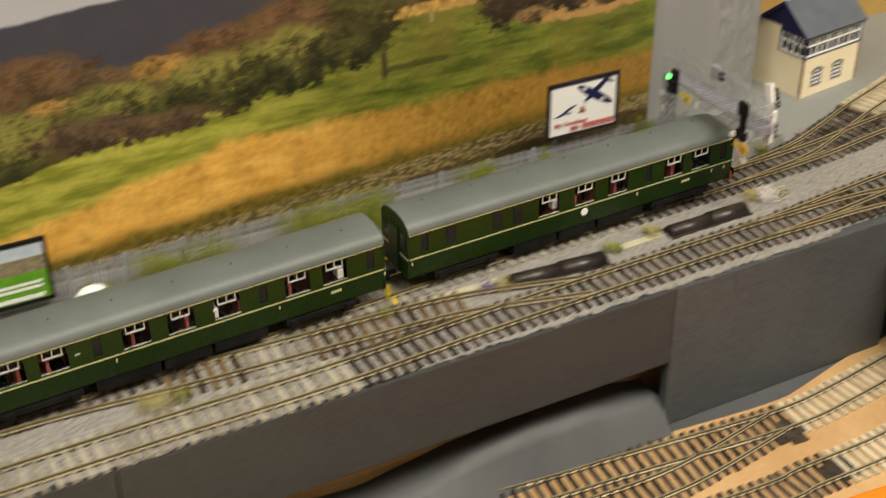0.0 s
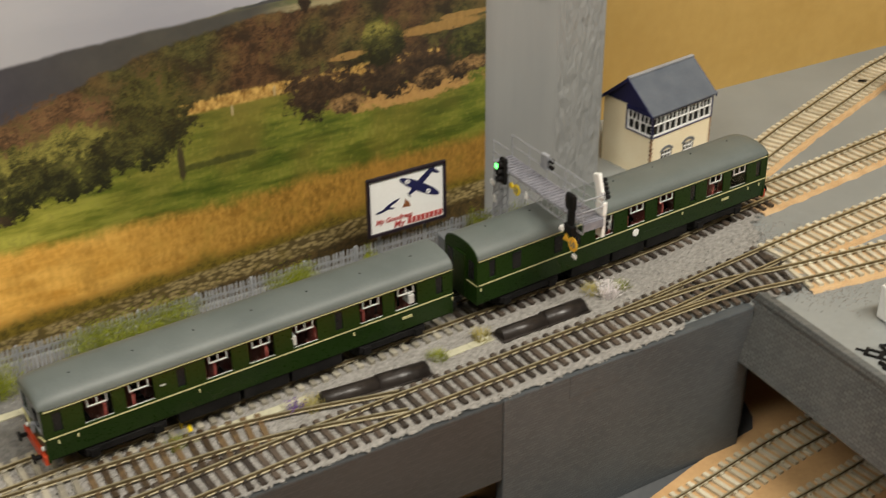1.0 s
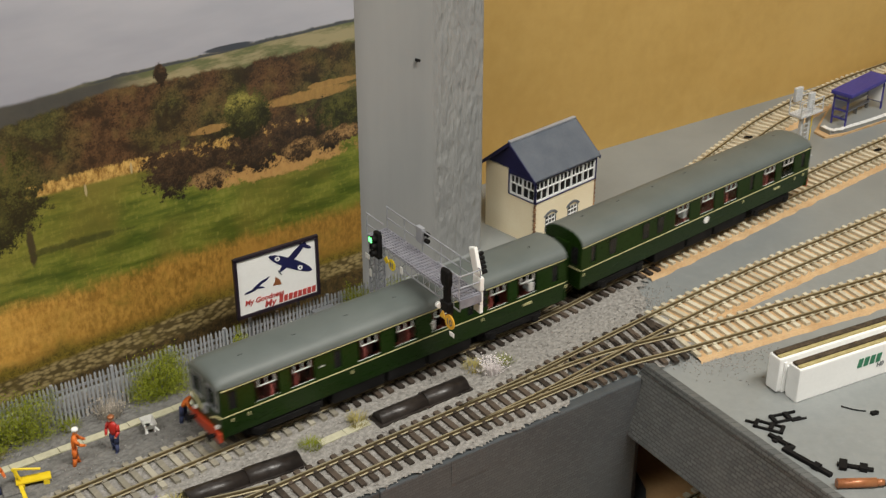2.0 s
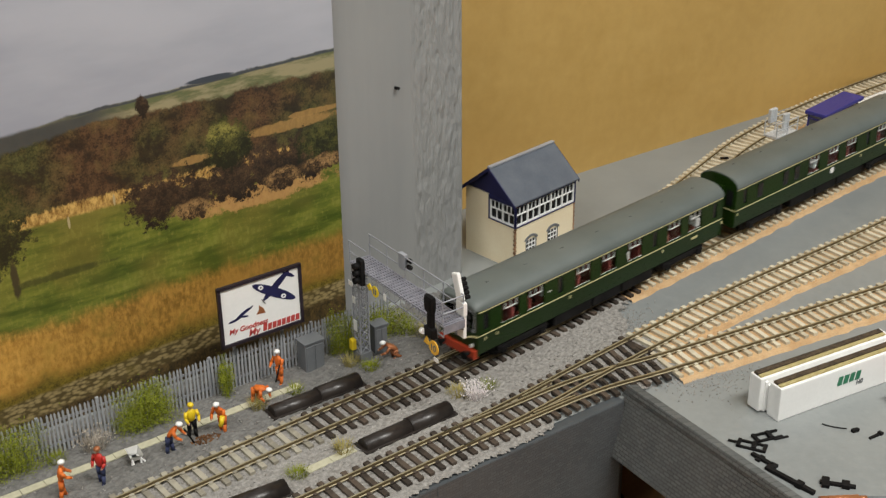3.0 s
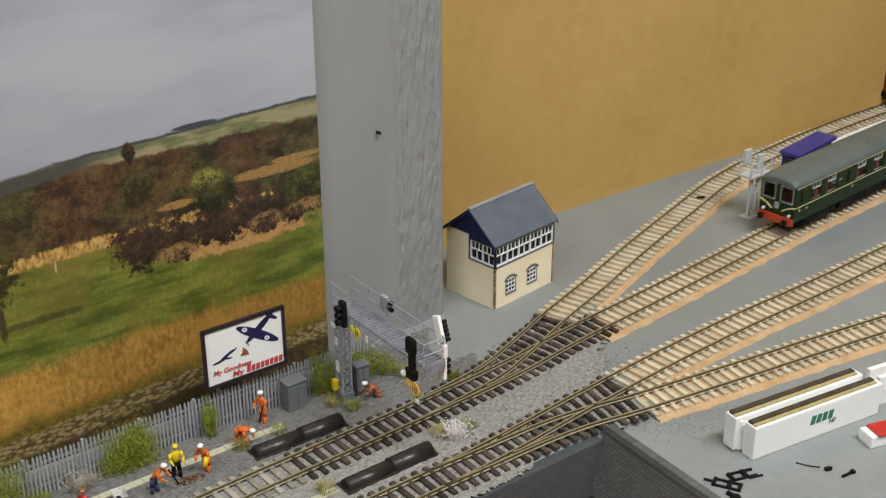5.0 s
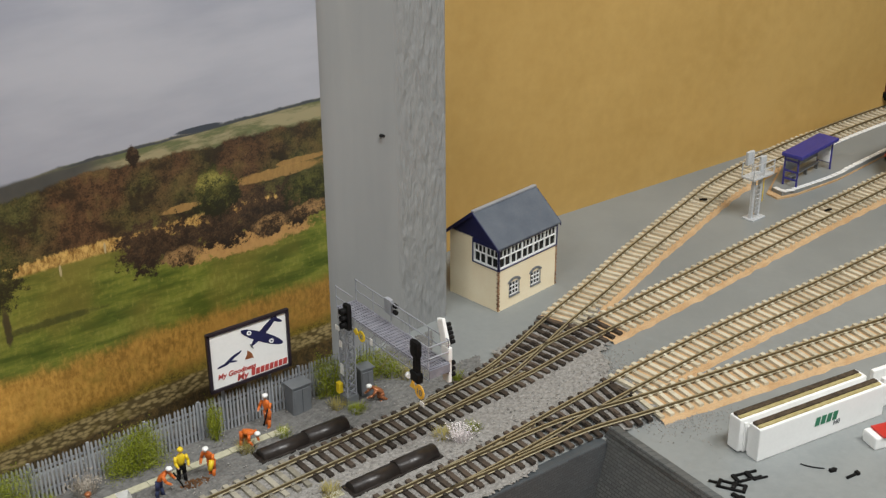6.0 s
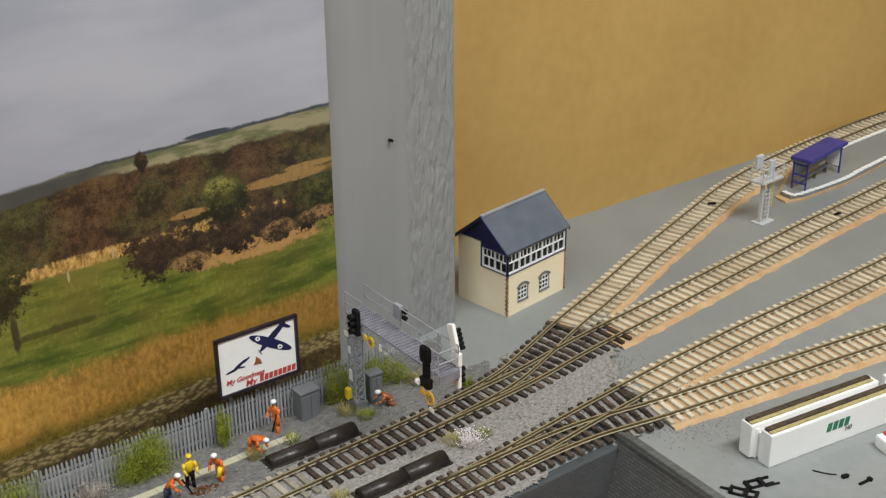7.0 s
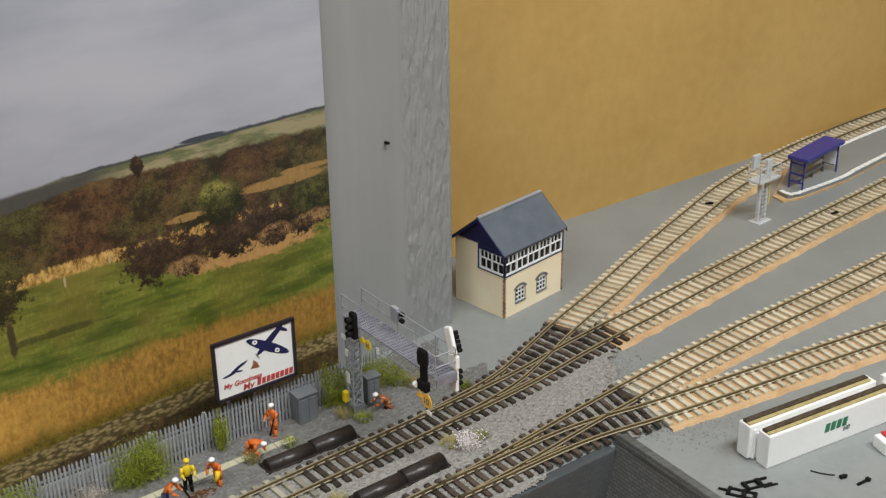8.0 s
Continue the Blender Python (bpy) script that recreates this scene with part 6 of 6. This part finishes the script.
def platform():
    front = [(0.2865, 0.9865), (0.301, 0.9925), (0.345, 1.0245), (0.395, 1.0725)]
    d = np.array(MAIN.way(MAIN.near(0.5, 1.1)))
    end = np.array(front[-1]) + d * 0.5
    back_line = [tuple(BAY.at(BAY.near(x, y)) - np.array([-BAY.way(BAY.near(x, y))[1], BAY.way(BAY.near(x, y))[0]]) * 0.0175) for x, y in ((0.292, 1.06), (0.351, 1.118), (0.427, 1.18), (0.6, 1.31))]
    outline = front + [tuple(end)] + back_line[::-1] + [(0.2805, 0.9975)]
    p = tagged(link("platform", prism(bmesh.new(), outline, BOARD_Z, -0.0014), "board"), "grey surfaced low platform with white edging tiles", "platform", kind="structure")
    def grow(k):
        cx, cy = 0.42, 1.12
        return [(x + (x - cx) * k, y + (y - cy) * k) for x, y in outline]
    tagged(link("platform_cork", prism(bmesh.new(), grow(0.035), BOARD_Z, -0.0045), "cork"), "cork sheet under the platform", "platform", kind="structure")
    bm0 = bm_box(0, 0.0062, -0.0038, 0.0, -0.0014, -0.0007, bevel=0.0002)
    me = bpy.data.meshes.new("edging_tile")
    bm0.to_mesh(me)
    bm0.free()
    me.materials.append(M["white"])
    line = Line([(0.2815, 0.996), (0.2868, 0.9872), (0.301, 0.993), (0.345, 1.025), (0.395, 1.073), tuple(end)])
    s = 0.0
    while s < 0.42:
        q, w = line.at(s), line.way(s)
        o = new("edging_tile", me)
        o.parent = p
        o.matrix_basis = pose(q[0] - w[1] * 0.0034, q[1] + w[0] * 0.0034, random.uniform(0, 0.0001), 0, 0, math.degrees(math.atan2(w[1], w[0])))
        s += 0.007
    line = Line([(x + 0.0012, y - 0.0016) for x, y in back_line])
    s = 0.0
    while s < line.length:
        q, w = line.at(s), line.way(s)
        o = new("edging_tile", me)
        o.parent = p
        o.matrix_basis = pose(q[0], q[1], 0, 0, 0, math.degrees(math.atan2(w[1], w[0])))
        s += 0.007


def insert_box():
    """White plastic packing insert with two foam-lined channels."""
    b = thing("packing_insert", "white plastic packing insert with dark foam strips and green print", "packing", pose(0.1815, 0.6092, BOARD_Z, 0, 0, 29.2))
    l, h = 0.0985, 0.0212
    for k, y0 in enumerate((0.0, 0.0118)):
        part("side_slab", bm_box(0.0005 - 0.004 * k, l - 0.004 * k, y0 + 0.0002, y0 + 0.0095, 0.0012 * k, h + 0.0012 * k, bevel=0.0009), "white", b)
        z = h + 0.0012 * k
        x0 = 0.0015 - 0.004 * k
        for j, (a, c, mat, dz) in enumerate(((y0 + 0.0018, y0 + 0.0042, "foam_pale", 0.0009), (y0 + 0.0042, y0 + 0.0078, "foam", 0.0016))):
            bm = bm_box(x0, l - 0.003 - 0.004 * k, a, c, z - 0.0004, z + dz, bevel=0.0003)
            part("foam_strip", bm, mat, b)
    part("web", bm_box(0.002, l - 0.006, 0.0094, 0.0121, 0.001, h - 0.004), "white", b)
    part("end_rib", bm_box(-0.0006, 0.0016, 0.0112, 0.0142, 0.0008, h - 0.001, bevel=0.0004), "white", b)
    for x in (0.0485,):
        bm = bmesh.new()
        for k in range(4):
            x0 = x - 0.006 + k * 0.0045
            pour(bm, flat_shape([(x0, 0.0102), (x0 + 0.0034, 0.0102), (x0 + 0.0043, 0.0158), (x0 + 0.0009, 0.0158)], -0.0001))
        part("name_bars", bm, "text_green", b, "green printed bars")
        letters("lettering", "H0", 0.0042, "cabinet", b, pose(x + 0.0088, -0.00006, 0.0068, 90, 0, 0), 0.1)
    o = thing("packing_insert", "white plastic packing strip lying beyond the larger insert", "packing", pose(0.2685, 0.6655, BOARD_Z, 0, 0, 27), group="")
    part("side_slab", bm_box(0, 0.08, 0, 0.003, 0, 0.02, bevel=0.0006), "white", o)
    part("side_slab", bm_box(0, 0.08, 0.0085, 0.0115, 0, 0.021, bevel=0.0006), "white", o)
    part("base_strip", bm_box(0, 0.08, 0.003, 0.0085, 0, 0.003), "white", o)
    c = thing("toy_box_lid", "small red and white plastic lid", "lid", pose(0.2515, 0.62, BOARD_Z, 0, 0, 20))
    part("tray", bm_box(0, 0.03, 0, 0.012, 0.0, 0.008, bevel=0.0012), "white", c)
    part("red_panel", bm_box(0.004, 0.03, -0.0012, 0.011, 0.008, 0.0096, bevel=0.0004), "red", c)


def scraps():
    """Loose black couplings and offcuts on the board."""
    def scrap(name, label, x, y, turn, pieces):
        bm = bmesh.new()
        for a, b, c, d, z, h in pieces:
            bx(bm, a, b, c, d, z, h, bevel=0.0003)
        tagged(link(name, bm, "black", m=pose(x, y, BOARD_Z, 0, 0, turn)), label, "spare part", "loose spare parts")
    frame_ = ((-0.008, 0.008, -0.0035, -0.0022, 0, 0.0014), (-0.008, 0.008, 0.0022, 0.0035, 0, 0.0014), (-0.008, -0.006, -0.0035, 0.0035, 0.0002, 0.0018), (0.0, 0.0025, -0.003, 0.003, 0.0002, 0.0022), (0.006, 0.008, -0.0035, 0.0035, 0.0001, 0.0016), (-0.013, -0.008, -0.0007, 0.0007, 0.0004, 0.0014))
    scrap("bogie_frame", "black plastic bogie frame lying loose", 0.163, 0.5865, -24, frame_)
    scrap("bogie_frame", "black plastic coupling frame lying loose", 0.173, 0.5955, 20, frame_[:4] + ((0.002, 0.011, -0.0045, -0.0033, 0, 0.001),))
    scrap("coupling_bar", "black angled coupling bar lying loose", 0.1775, 0.5545, -48, ((-0.015, 0.013, -0.0013, 0.0013, 0, 0.0022), (-0.017, -0.013, -0.001, 0.006, 0, 0.0018), (0.002, 0.006, -0.002, 0.002, 0, 0.003)))
    scrap("coupling_bar", "black hooked offcut lying loose", 0.166, 0.574, -50, ((-0.007, 0.007, -0.0012, 0.0012, 0, 0.0018), (-0.003, 0.0, -0.0028, 0.0028, 0, 0.0014)))
    scrap("coupling_bar", "black scrap of plastic beside the tool", 0.2, 0.5525, -15, ((-0.009, 0.009, -0.0012, 0.0012, 0, 0.0016), (-0.008, -0.004, -0.004, 0.004, 0, 0.002), (0.002, 0.006, -0.0025, 0.0025, 0, 0.0026)))
    scrap("small_clip", "tiny black clip lying loose", 0.222, 0.6005, 20, ((-0.002, 0.002, -0.0012, 0.0012, 0, 0.0018), (0.001, 0.0032, 0.0, 0.0012, 0, 0.0012)))
    scrap("small_clip", "tiny black bar lying loose", 0.2315, 0.5955, 32, ((-0.0042, 0.0035, -0.0008, 0.0008, 0, 0.0012), (0.003, 0.0052, -0.0014, 0.0014, 0, 0.0018)))
    bm = bmesh.new()
    pts = [(-0.006 + 0.0018 * k, 0.0032 * (1 - k / 7) ** 2.2, 0.0005) for k in range(8)]
    for a, b in zip(pts, pts[1:]):
        rod(bm, a, b, 0.0004, 5)
    tagged(link("wire_hook", bm, "black", m=pose(0.2115, 0.6035, BOARD_Z, 0, 0, -6)), "thin black wire hook lying loose", "spare part", "loose spare parts")
    for x, y, turn, mat in ((0.3145, 0.9515, 35, "black"), (0.219, 0.9745, 10, "black")):
        bm = bm_box(-0.003, 0.003, -0.0008, 0.0008, 0, 0.0013, bevel=0.0003)
        bx(bm, 0.0, 0.0035, -0.0016, 0.0, 0.0, 0.0012)
        tagged(link("coupling_hook", bm, mat, m=pose(x, y, -0.0024, 0, 0, turn)), "small black coupling lying on the sleepers", "spare part", "loose spare parts")
    t = thing("screwdriver", "short screwdriver with a copper brown handle", "tool", pose(0.1865, 0.5365, BOARD_Z + 0.0026, 0, 0, 4))
    part("handle", rod(bmesh.new(), (0, 0, 0), (0.02, 0, 0), 0.0025, 14), "copper", t)
    part("collar", rod(bmesh.new(), (0.02, 0, 0), (0.024, 0, 0), 0.0018, 12), "copper", t)
    part("shank", rod(bmesh.new(), (0.024, 0, 0), (0.06, 0, -0.0008), 0.0012, 8), "cabinet", t)
    w = thing("barrow", "white plastic wheelbarrow beside the cable trough", "wheelbarrow", pose(-0.1655, 0.572, -0.0048, 0, 0, 120))
    bm = bmesh.new()
    lo = [bm.verts.new(v) for v in ((-0.003, -0.002, 0.003), (0.003, -0.002, 0.003), (0.003, 0.002, 0.003), (-0.003, 0.002, 0.003))]
    hi = [bm.verts.new(v) for v in ((-0.005, -0.0036, 0.0068), (0.0052, -0.0036, 0.0068), (0.0052, 0.0036, 0.0068), (-0.005, 0.0036, 0.0068))]
    bm.faces.new(lo)
    for k in range(4):
        bm.faces.new((lo[k], lo[(k + 1) % 4], hi[(k + 1) % 4], hi[k]))
    bmesh.ops.solidify(bm, geom=bm.faces[:], thickness=0.0005)
    part("tray", bm, "white", w)
    for s in (-1, 1):
        part("handle", rod(bmesh.new(), (0.005, s * 0.0012, 0.002), (-0.009, s * 0.003, 0.0055), 0.0005, 6), "white", w)
        part("leg", rod(bmesh.new(), (-0.002, s * 0.0022, 0.003), (-0.003, s * 0.0026, 0), 0.0005, 6), "white", w)
    part("wheel", rod(bmesh.new(), (0.006, -0.0006, 0.0018), (0.006, 0.0006, 0.0018), 0.0018, 12), "white", w)
    # yellow trolley and a marked foot crossing
    y = thing("track_trolley", "yellow steel rail trolley standing by the trough", "trolley", pose(-0.2125, 0.526, -0.0048, 0, 0, 22))
    part("deck", bm_box(-0.0085, 0.0085, -0.0028, 0.0028, 0.003, 0.0042, bevel=0.0003), "yellow", y)
    part("arm", rod(bmesh.new(), (-0.006, 0, 0.004), (-0.009, 0, 0.0115), 0.0008, 6), "yellow", y)
    part("arm", rod(bmesh.new(), (-0.009, 0, 0.0115), (0.004, 0, 0.0085), 0.0007, 6), "yellow", y)
    for xx in (-0.006, 0.006):
        part("wheel", rod(bmesh.new(), (xx, -0.003, 0.0015), (xx, 0.003, 0.0015), 0.0016, 10), "yellow", y)
    c = thing("foot_crossing", "grey boarded foot crossing with one yellow edge", "crossing", pose(-0.2144, 0.5053, -0.0036, 0, 0, -60))
    for k in range(3):
        part("board", bm_box(-0.03 + 0.0205 * k, -0.0105 + 0.0205 * k, -0.0036, 0.0062, 0, 0.001, bevel=0.0002), "ash", c)
    part("edge_line", bm_box(-0.03, 0.03, 0.0042, 0.0062, 0.0012, 0.0015), "yellow", c, "worn yellow line")
    bm = rod(bmesh.new(), (0, 0, 0), (0, 0, 0.011), 0.0007, 8)
    bx(bm, -0.001, 0.001, -0.0006, 0.0006, 0.008, 0.0125)
    tagged(link("marker_post", bm, "yellow", m=pose(-0.2005, 0.4845, -0.0048)), "short yellow marker post by the track", "post")
    # unidentified white shape, raised so the camera sees it above the coach roof
    bm = ball(bmesh.new(), (0, 0, 0.0065), 0.0085, (1.25, 0.6, 0.95), 2)
    tagged(link("white_sack", bm, "white", m=by_fence(-0.3, -0.0065, BOARD_Z + 0.001)), "white rounded shape in front of the fence, unidentified", "sack")
    bm = bmesh.new()
    for k in range(90):
        a, q = random.uniform(0, 6.28), math.sqrt(random.random())
        ball(bm, (0.0085 * q * math.cos(a), 0.0042 * q * math.sin(a), 0.0004 + 0.0009 * (1 - q)), random.uniform(0.0004, 0.0009), (1, 1, 0.7), 1)
    tagged(link("soil_heap", bm, "soil", m=pose(-0.1315, 0.592, -0.0046, 0, 0, 30)), "small heap of brown soil dug from the ballast", "soil heap")
    for x, y in ((-0.004, 0.4515), (0.037, 0.5305), (0.064, 0.5025)):
        bm = bmesh.new()
        bx(bm, -0.011, 0.009, -0.003, 0.004, 0, 0.0018, bevel=0.0005)
        bx(bm, -0.005, 0.006, -0.011, 0.01, 0, 0.0015, bevel=0.0005)
        bx(bm, -0.014, -0.006, -0.008, 0.001, 0, 0.0012, bevel=0.0004)
        tagged(link("point_motor", bm, "tie_dark", m=pose(x, y, LOW_Z + 0.002, 0, 0, 33)), "dark brown blocky point motor slot", "point motor", "point motors")
    o = thing("orange_panel", "bright orange plastic panel at the front of the lower level", "panel", pose(0.03, 0.442, LOW_Z + 0.002, 0, 0, 32))
    part("top", bm_box(-0.12, 0.2, -0.14, 0, 0.0, 0.014, bevel=0.002), "orange_panel", o)


def wagon():
    s = BAY.near(0.438, 1.19)
    q, d = BAY.at(s + 0.05), BAY.way(s + 0.05)
    w = thing("railway_wagon", "dark maroon railway vehicle standing against the back panel", "model train", pose(q[0], q[1], 0, 0, 0, math.degrees(math.atan2(d[1], d[0]))))
    part("body", bm_box(-0.05, 0.05, -0.0165, 0.0165, 0.0095, 0.043, bevel=0.0025), "maroon", w)
    part("roof", bm_box(-0.0505, 0.0505, -0.0168, 0.0168, 0.043, 0.047, bevel=0.0019), "black", w)
    part("underframe", bm_box(-0.049, 0.049, -0.013, 0.013, 0.005, 0.0095), "black", w)
    part("buffer_beam", bm_box(-0.052, -0.05, -0.0155, 0.0155, 0.0085, 0.014), "black", w)
    part("marker", bm_box(-0.0512, -0.0498, -0.01, -0.006, 0.02, 0.025), "white", w)
    for dx in (-0.03, 0.03):
        wheelset(w, dx, 0)


fence()
billboards()
cabinet(-0.0815, 0.667, 0.0128, 0.0095, 0.0195, 37)
cabinet(-0.0425, 0.6855, 0.0085, 0.0075, 0.0195, 32)
troughs()
motor_cover(-0.0985, 0.6155, -0.0525, 0.649)
motor_cover(-0.0455, 0.5835, 0.0, 0.619)
motor_cover(-0.134, 0.515, -0.083, 0.5475)
LENS = gantry()
signal_box()
far_signal()
shelter()
platform()
insert_box()
scraps()
wagon()

worker("orange-suited model worker with a white helmet", -0.1958, 0.5425, 20, "orange", "orange", "white", 6, arms=35)
worker("model worker in a red jacket and navy trousers, bareheaded", -0.1787, 0.5545, 250, "red", "jeans", "copper", 0, arms=10)
worker("model worker in an orange vest and blue jeans, stooping", -0.1487, 0.581, 350, "orange", "jeans", "white", 38, arms=30, tool="black")
worker("model worker in a yellow jacket and yellow helmet", -0.1391, 0.5955, 300, "yellow", "black", "yellow", 5, arms=25)
worker("orange-suited model worker leaning over a yellow drill", -0.1234, 0.6006, 250, "orange", "orange", "white", 24, arms=20, tool="yellow")
worker("orange-suited model worker bent double over the ballast", -0.1094, 0.6287, 330, "orange", "orange", "white", 82, arms=5)
worker("orange-suited model worker with a blue belt, holding a bar", -0.098, 0.6497, 240, "orange", "orange", "white", 3, arms=30, tool="black")
worker("crouching model worker in dull orange beside the cabinet", -0.031, 0.678, 200, "copper", "copper", "white", 55, True, arms=40)
worker("model worker in orange and navy by the foot crossing", -0.2285, 0.516, 330, "orange", "jeans", "white", 12, arms=30)
worker("orange-suited model worker standing near the trough", -0.279, 0.486, 330, "orange", "orange", "white", 6, arms=30)

g = "fence bushes"
for s, w, h, n in ((-0.243, 0.052, 0.027, 1100), (-0.15, 0.062, 0.031, 2000), (-0.053, 0.03, 0.029, 1000), (-0.003, 0.008, 0.027, 240), (0.0755, 0.016, 0.03, 420), (0.1, 0.02, 0.028, 420), (-0.297, 0.02, 0.018, 260), (-0.4, 0.05, 0.02, 500)):
    bush("bush", "leafy yellow-green bush growing against the palisade fence", by_fence(s, -0.006, BOARD_Z), w, 0.014, h, n, ["leaf"], group=g)
bush("bush", "low green bush behind the gantry mast", pose(-0.038, 0.705, BOARD_Z), 0.03, 0.014, 0.02, 420, ["leaf", "straw"], group=g)
for x, y, r, h, n, mat in ((-0.0875, 0.6385, 0.006, 0.006, 160, "leaf"), (-0.0465, 0.664, 0.007, 0.006, 180, "leaf"), (-0.0585, 0.669, 0.007, 0.008, 160, "straw"), (-0.107, 0.6225, 0.006, 0.009, 140, "straw"), (-0.056, 0.581, 0.007, 0.008, 190, "straw"),
                           (-0.078, 0.5595, 0.007, 0.006, 190, "leaf"), (0.0055, 0.636, 0.008, 0.006, 190, "straw"), (0.0225, 0.643, 0.006, 0.006, 150, "leaf"), (-0.138, 0.509, 0.007, 0.008, 170, "straw"), (-0.1995, 0.4705, 0.006, 0.007, 150, "leaf"),
                           (-0.297, 0.3745, 0.011, 0.008, 240, "straw"), (-0.286, 0.383, 0.006, 0.007, 120, "leaf"), (-0.208, 0.573, 0.007, 0.006, 150, "leaf"), (-0.014, 0.703, 0.009, 0.008, 160, "straw"), (-0.026, 0.706, 0.008, 0.009, 160, "leaf"),
                           (0.014, 0.699, 0.006, 0.009, 120, "leaf"), (-0.066, 0.685, 0.006, 0.007, 120, "straw"), (-0.24, 0.545, 0.009, 0.006, 160, "straw")):
    tuft("tuft of %s static grass in the ballast" % ("green" if mat == "leaf" else "straw-yellow"), x, y, r, h, n, mat)
tuft("white flowering plant in the ballast", 0.0155, 0.6335, 0.0075, 0.0095, 190, "petal", "flower_clump", category="flowers", group="flowers")
tuft("purple flowering plant in the ballast", -0.1465, 0.505, 0.005, 0.007, 80, "purple", "flower_clump", category="flowers", group="flowers")
tuft("dried pale flowering plant by the fence", -0.19, 0.585, 0.009, 0.012, 240, "dull", "flower_clump", category="flowers", group="flowers")


# ---- what moves ----
def motions():
    times = [k / 10 for k in range(81)]
    walk(REAR, [(t, coach_pose(TAIL0 + run_at(t))) for t in times])
    walk(LEAD, [(t, coach_pose(TAIL0 + run_at(t) + COACH_L + 0.0168, 180)) for t in times])
    turns = [k / 30 for k in range(241)]
    for sign, sets in ((1, REAR_WHEELS), (-1, LEAD_WHEELS)):
        for w in sets:
            base = Vector(w.location)
            walk(w, [(t, pose(*base, 0, sign * math.degrees((run_at(t) + 0.25) / 0.0064), 0)) for t in turns])
    # the lens turns its glowing face away, standing in for the light going out
    at = Vector(LENS.location)
    walk(LENS, [(0.0, pose(*at)), (2.5, pose(*at)), (2.6, pose(*at, 0, 0, 80)), (2.7, pose(*at, 0, 0, 160)), (2.75, pose(*at, 0, 0, 180)), (8.0, pose(*at, 0, 0, 180))])


motions()
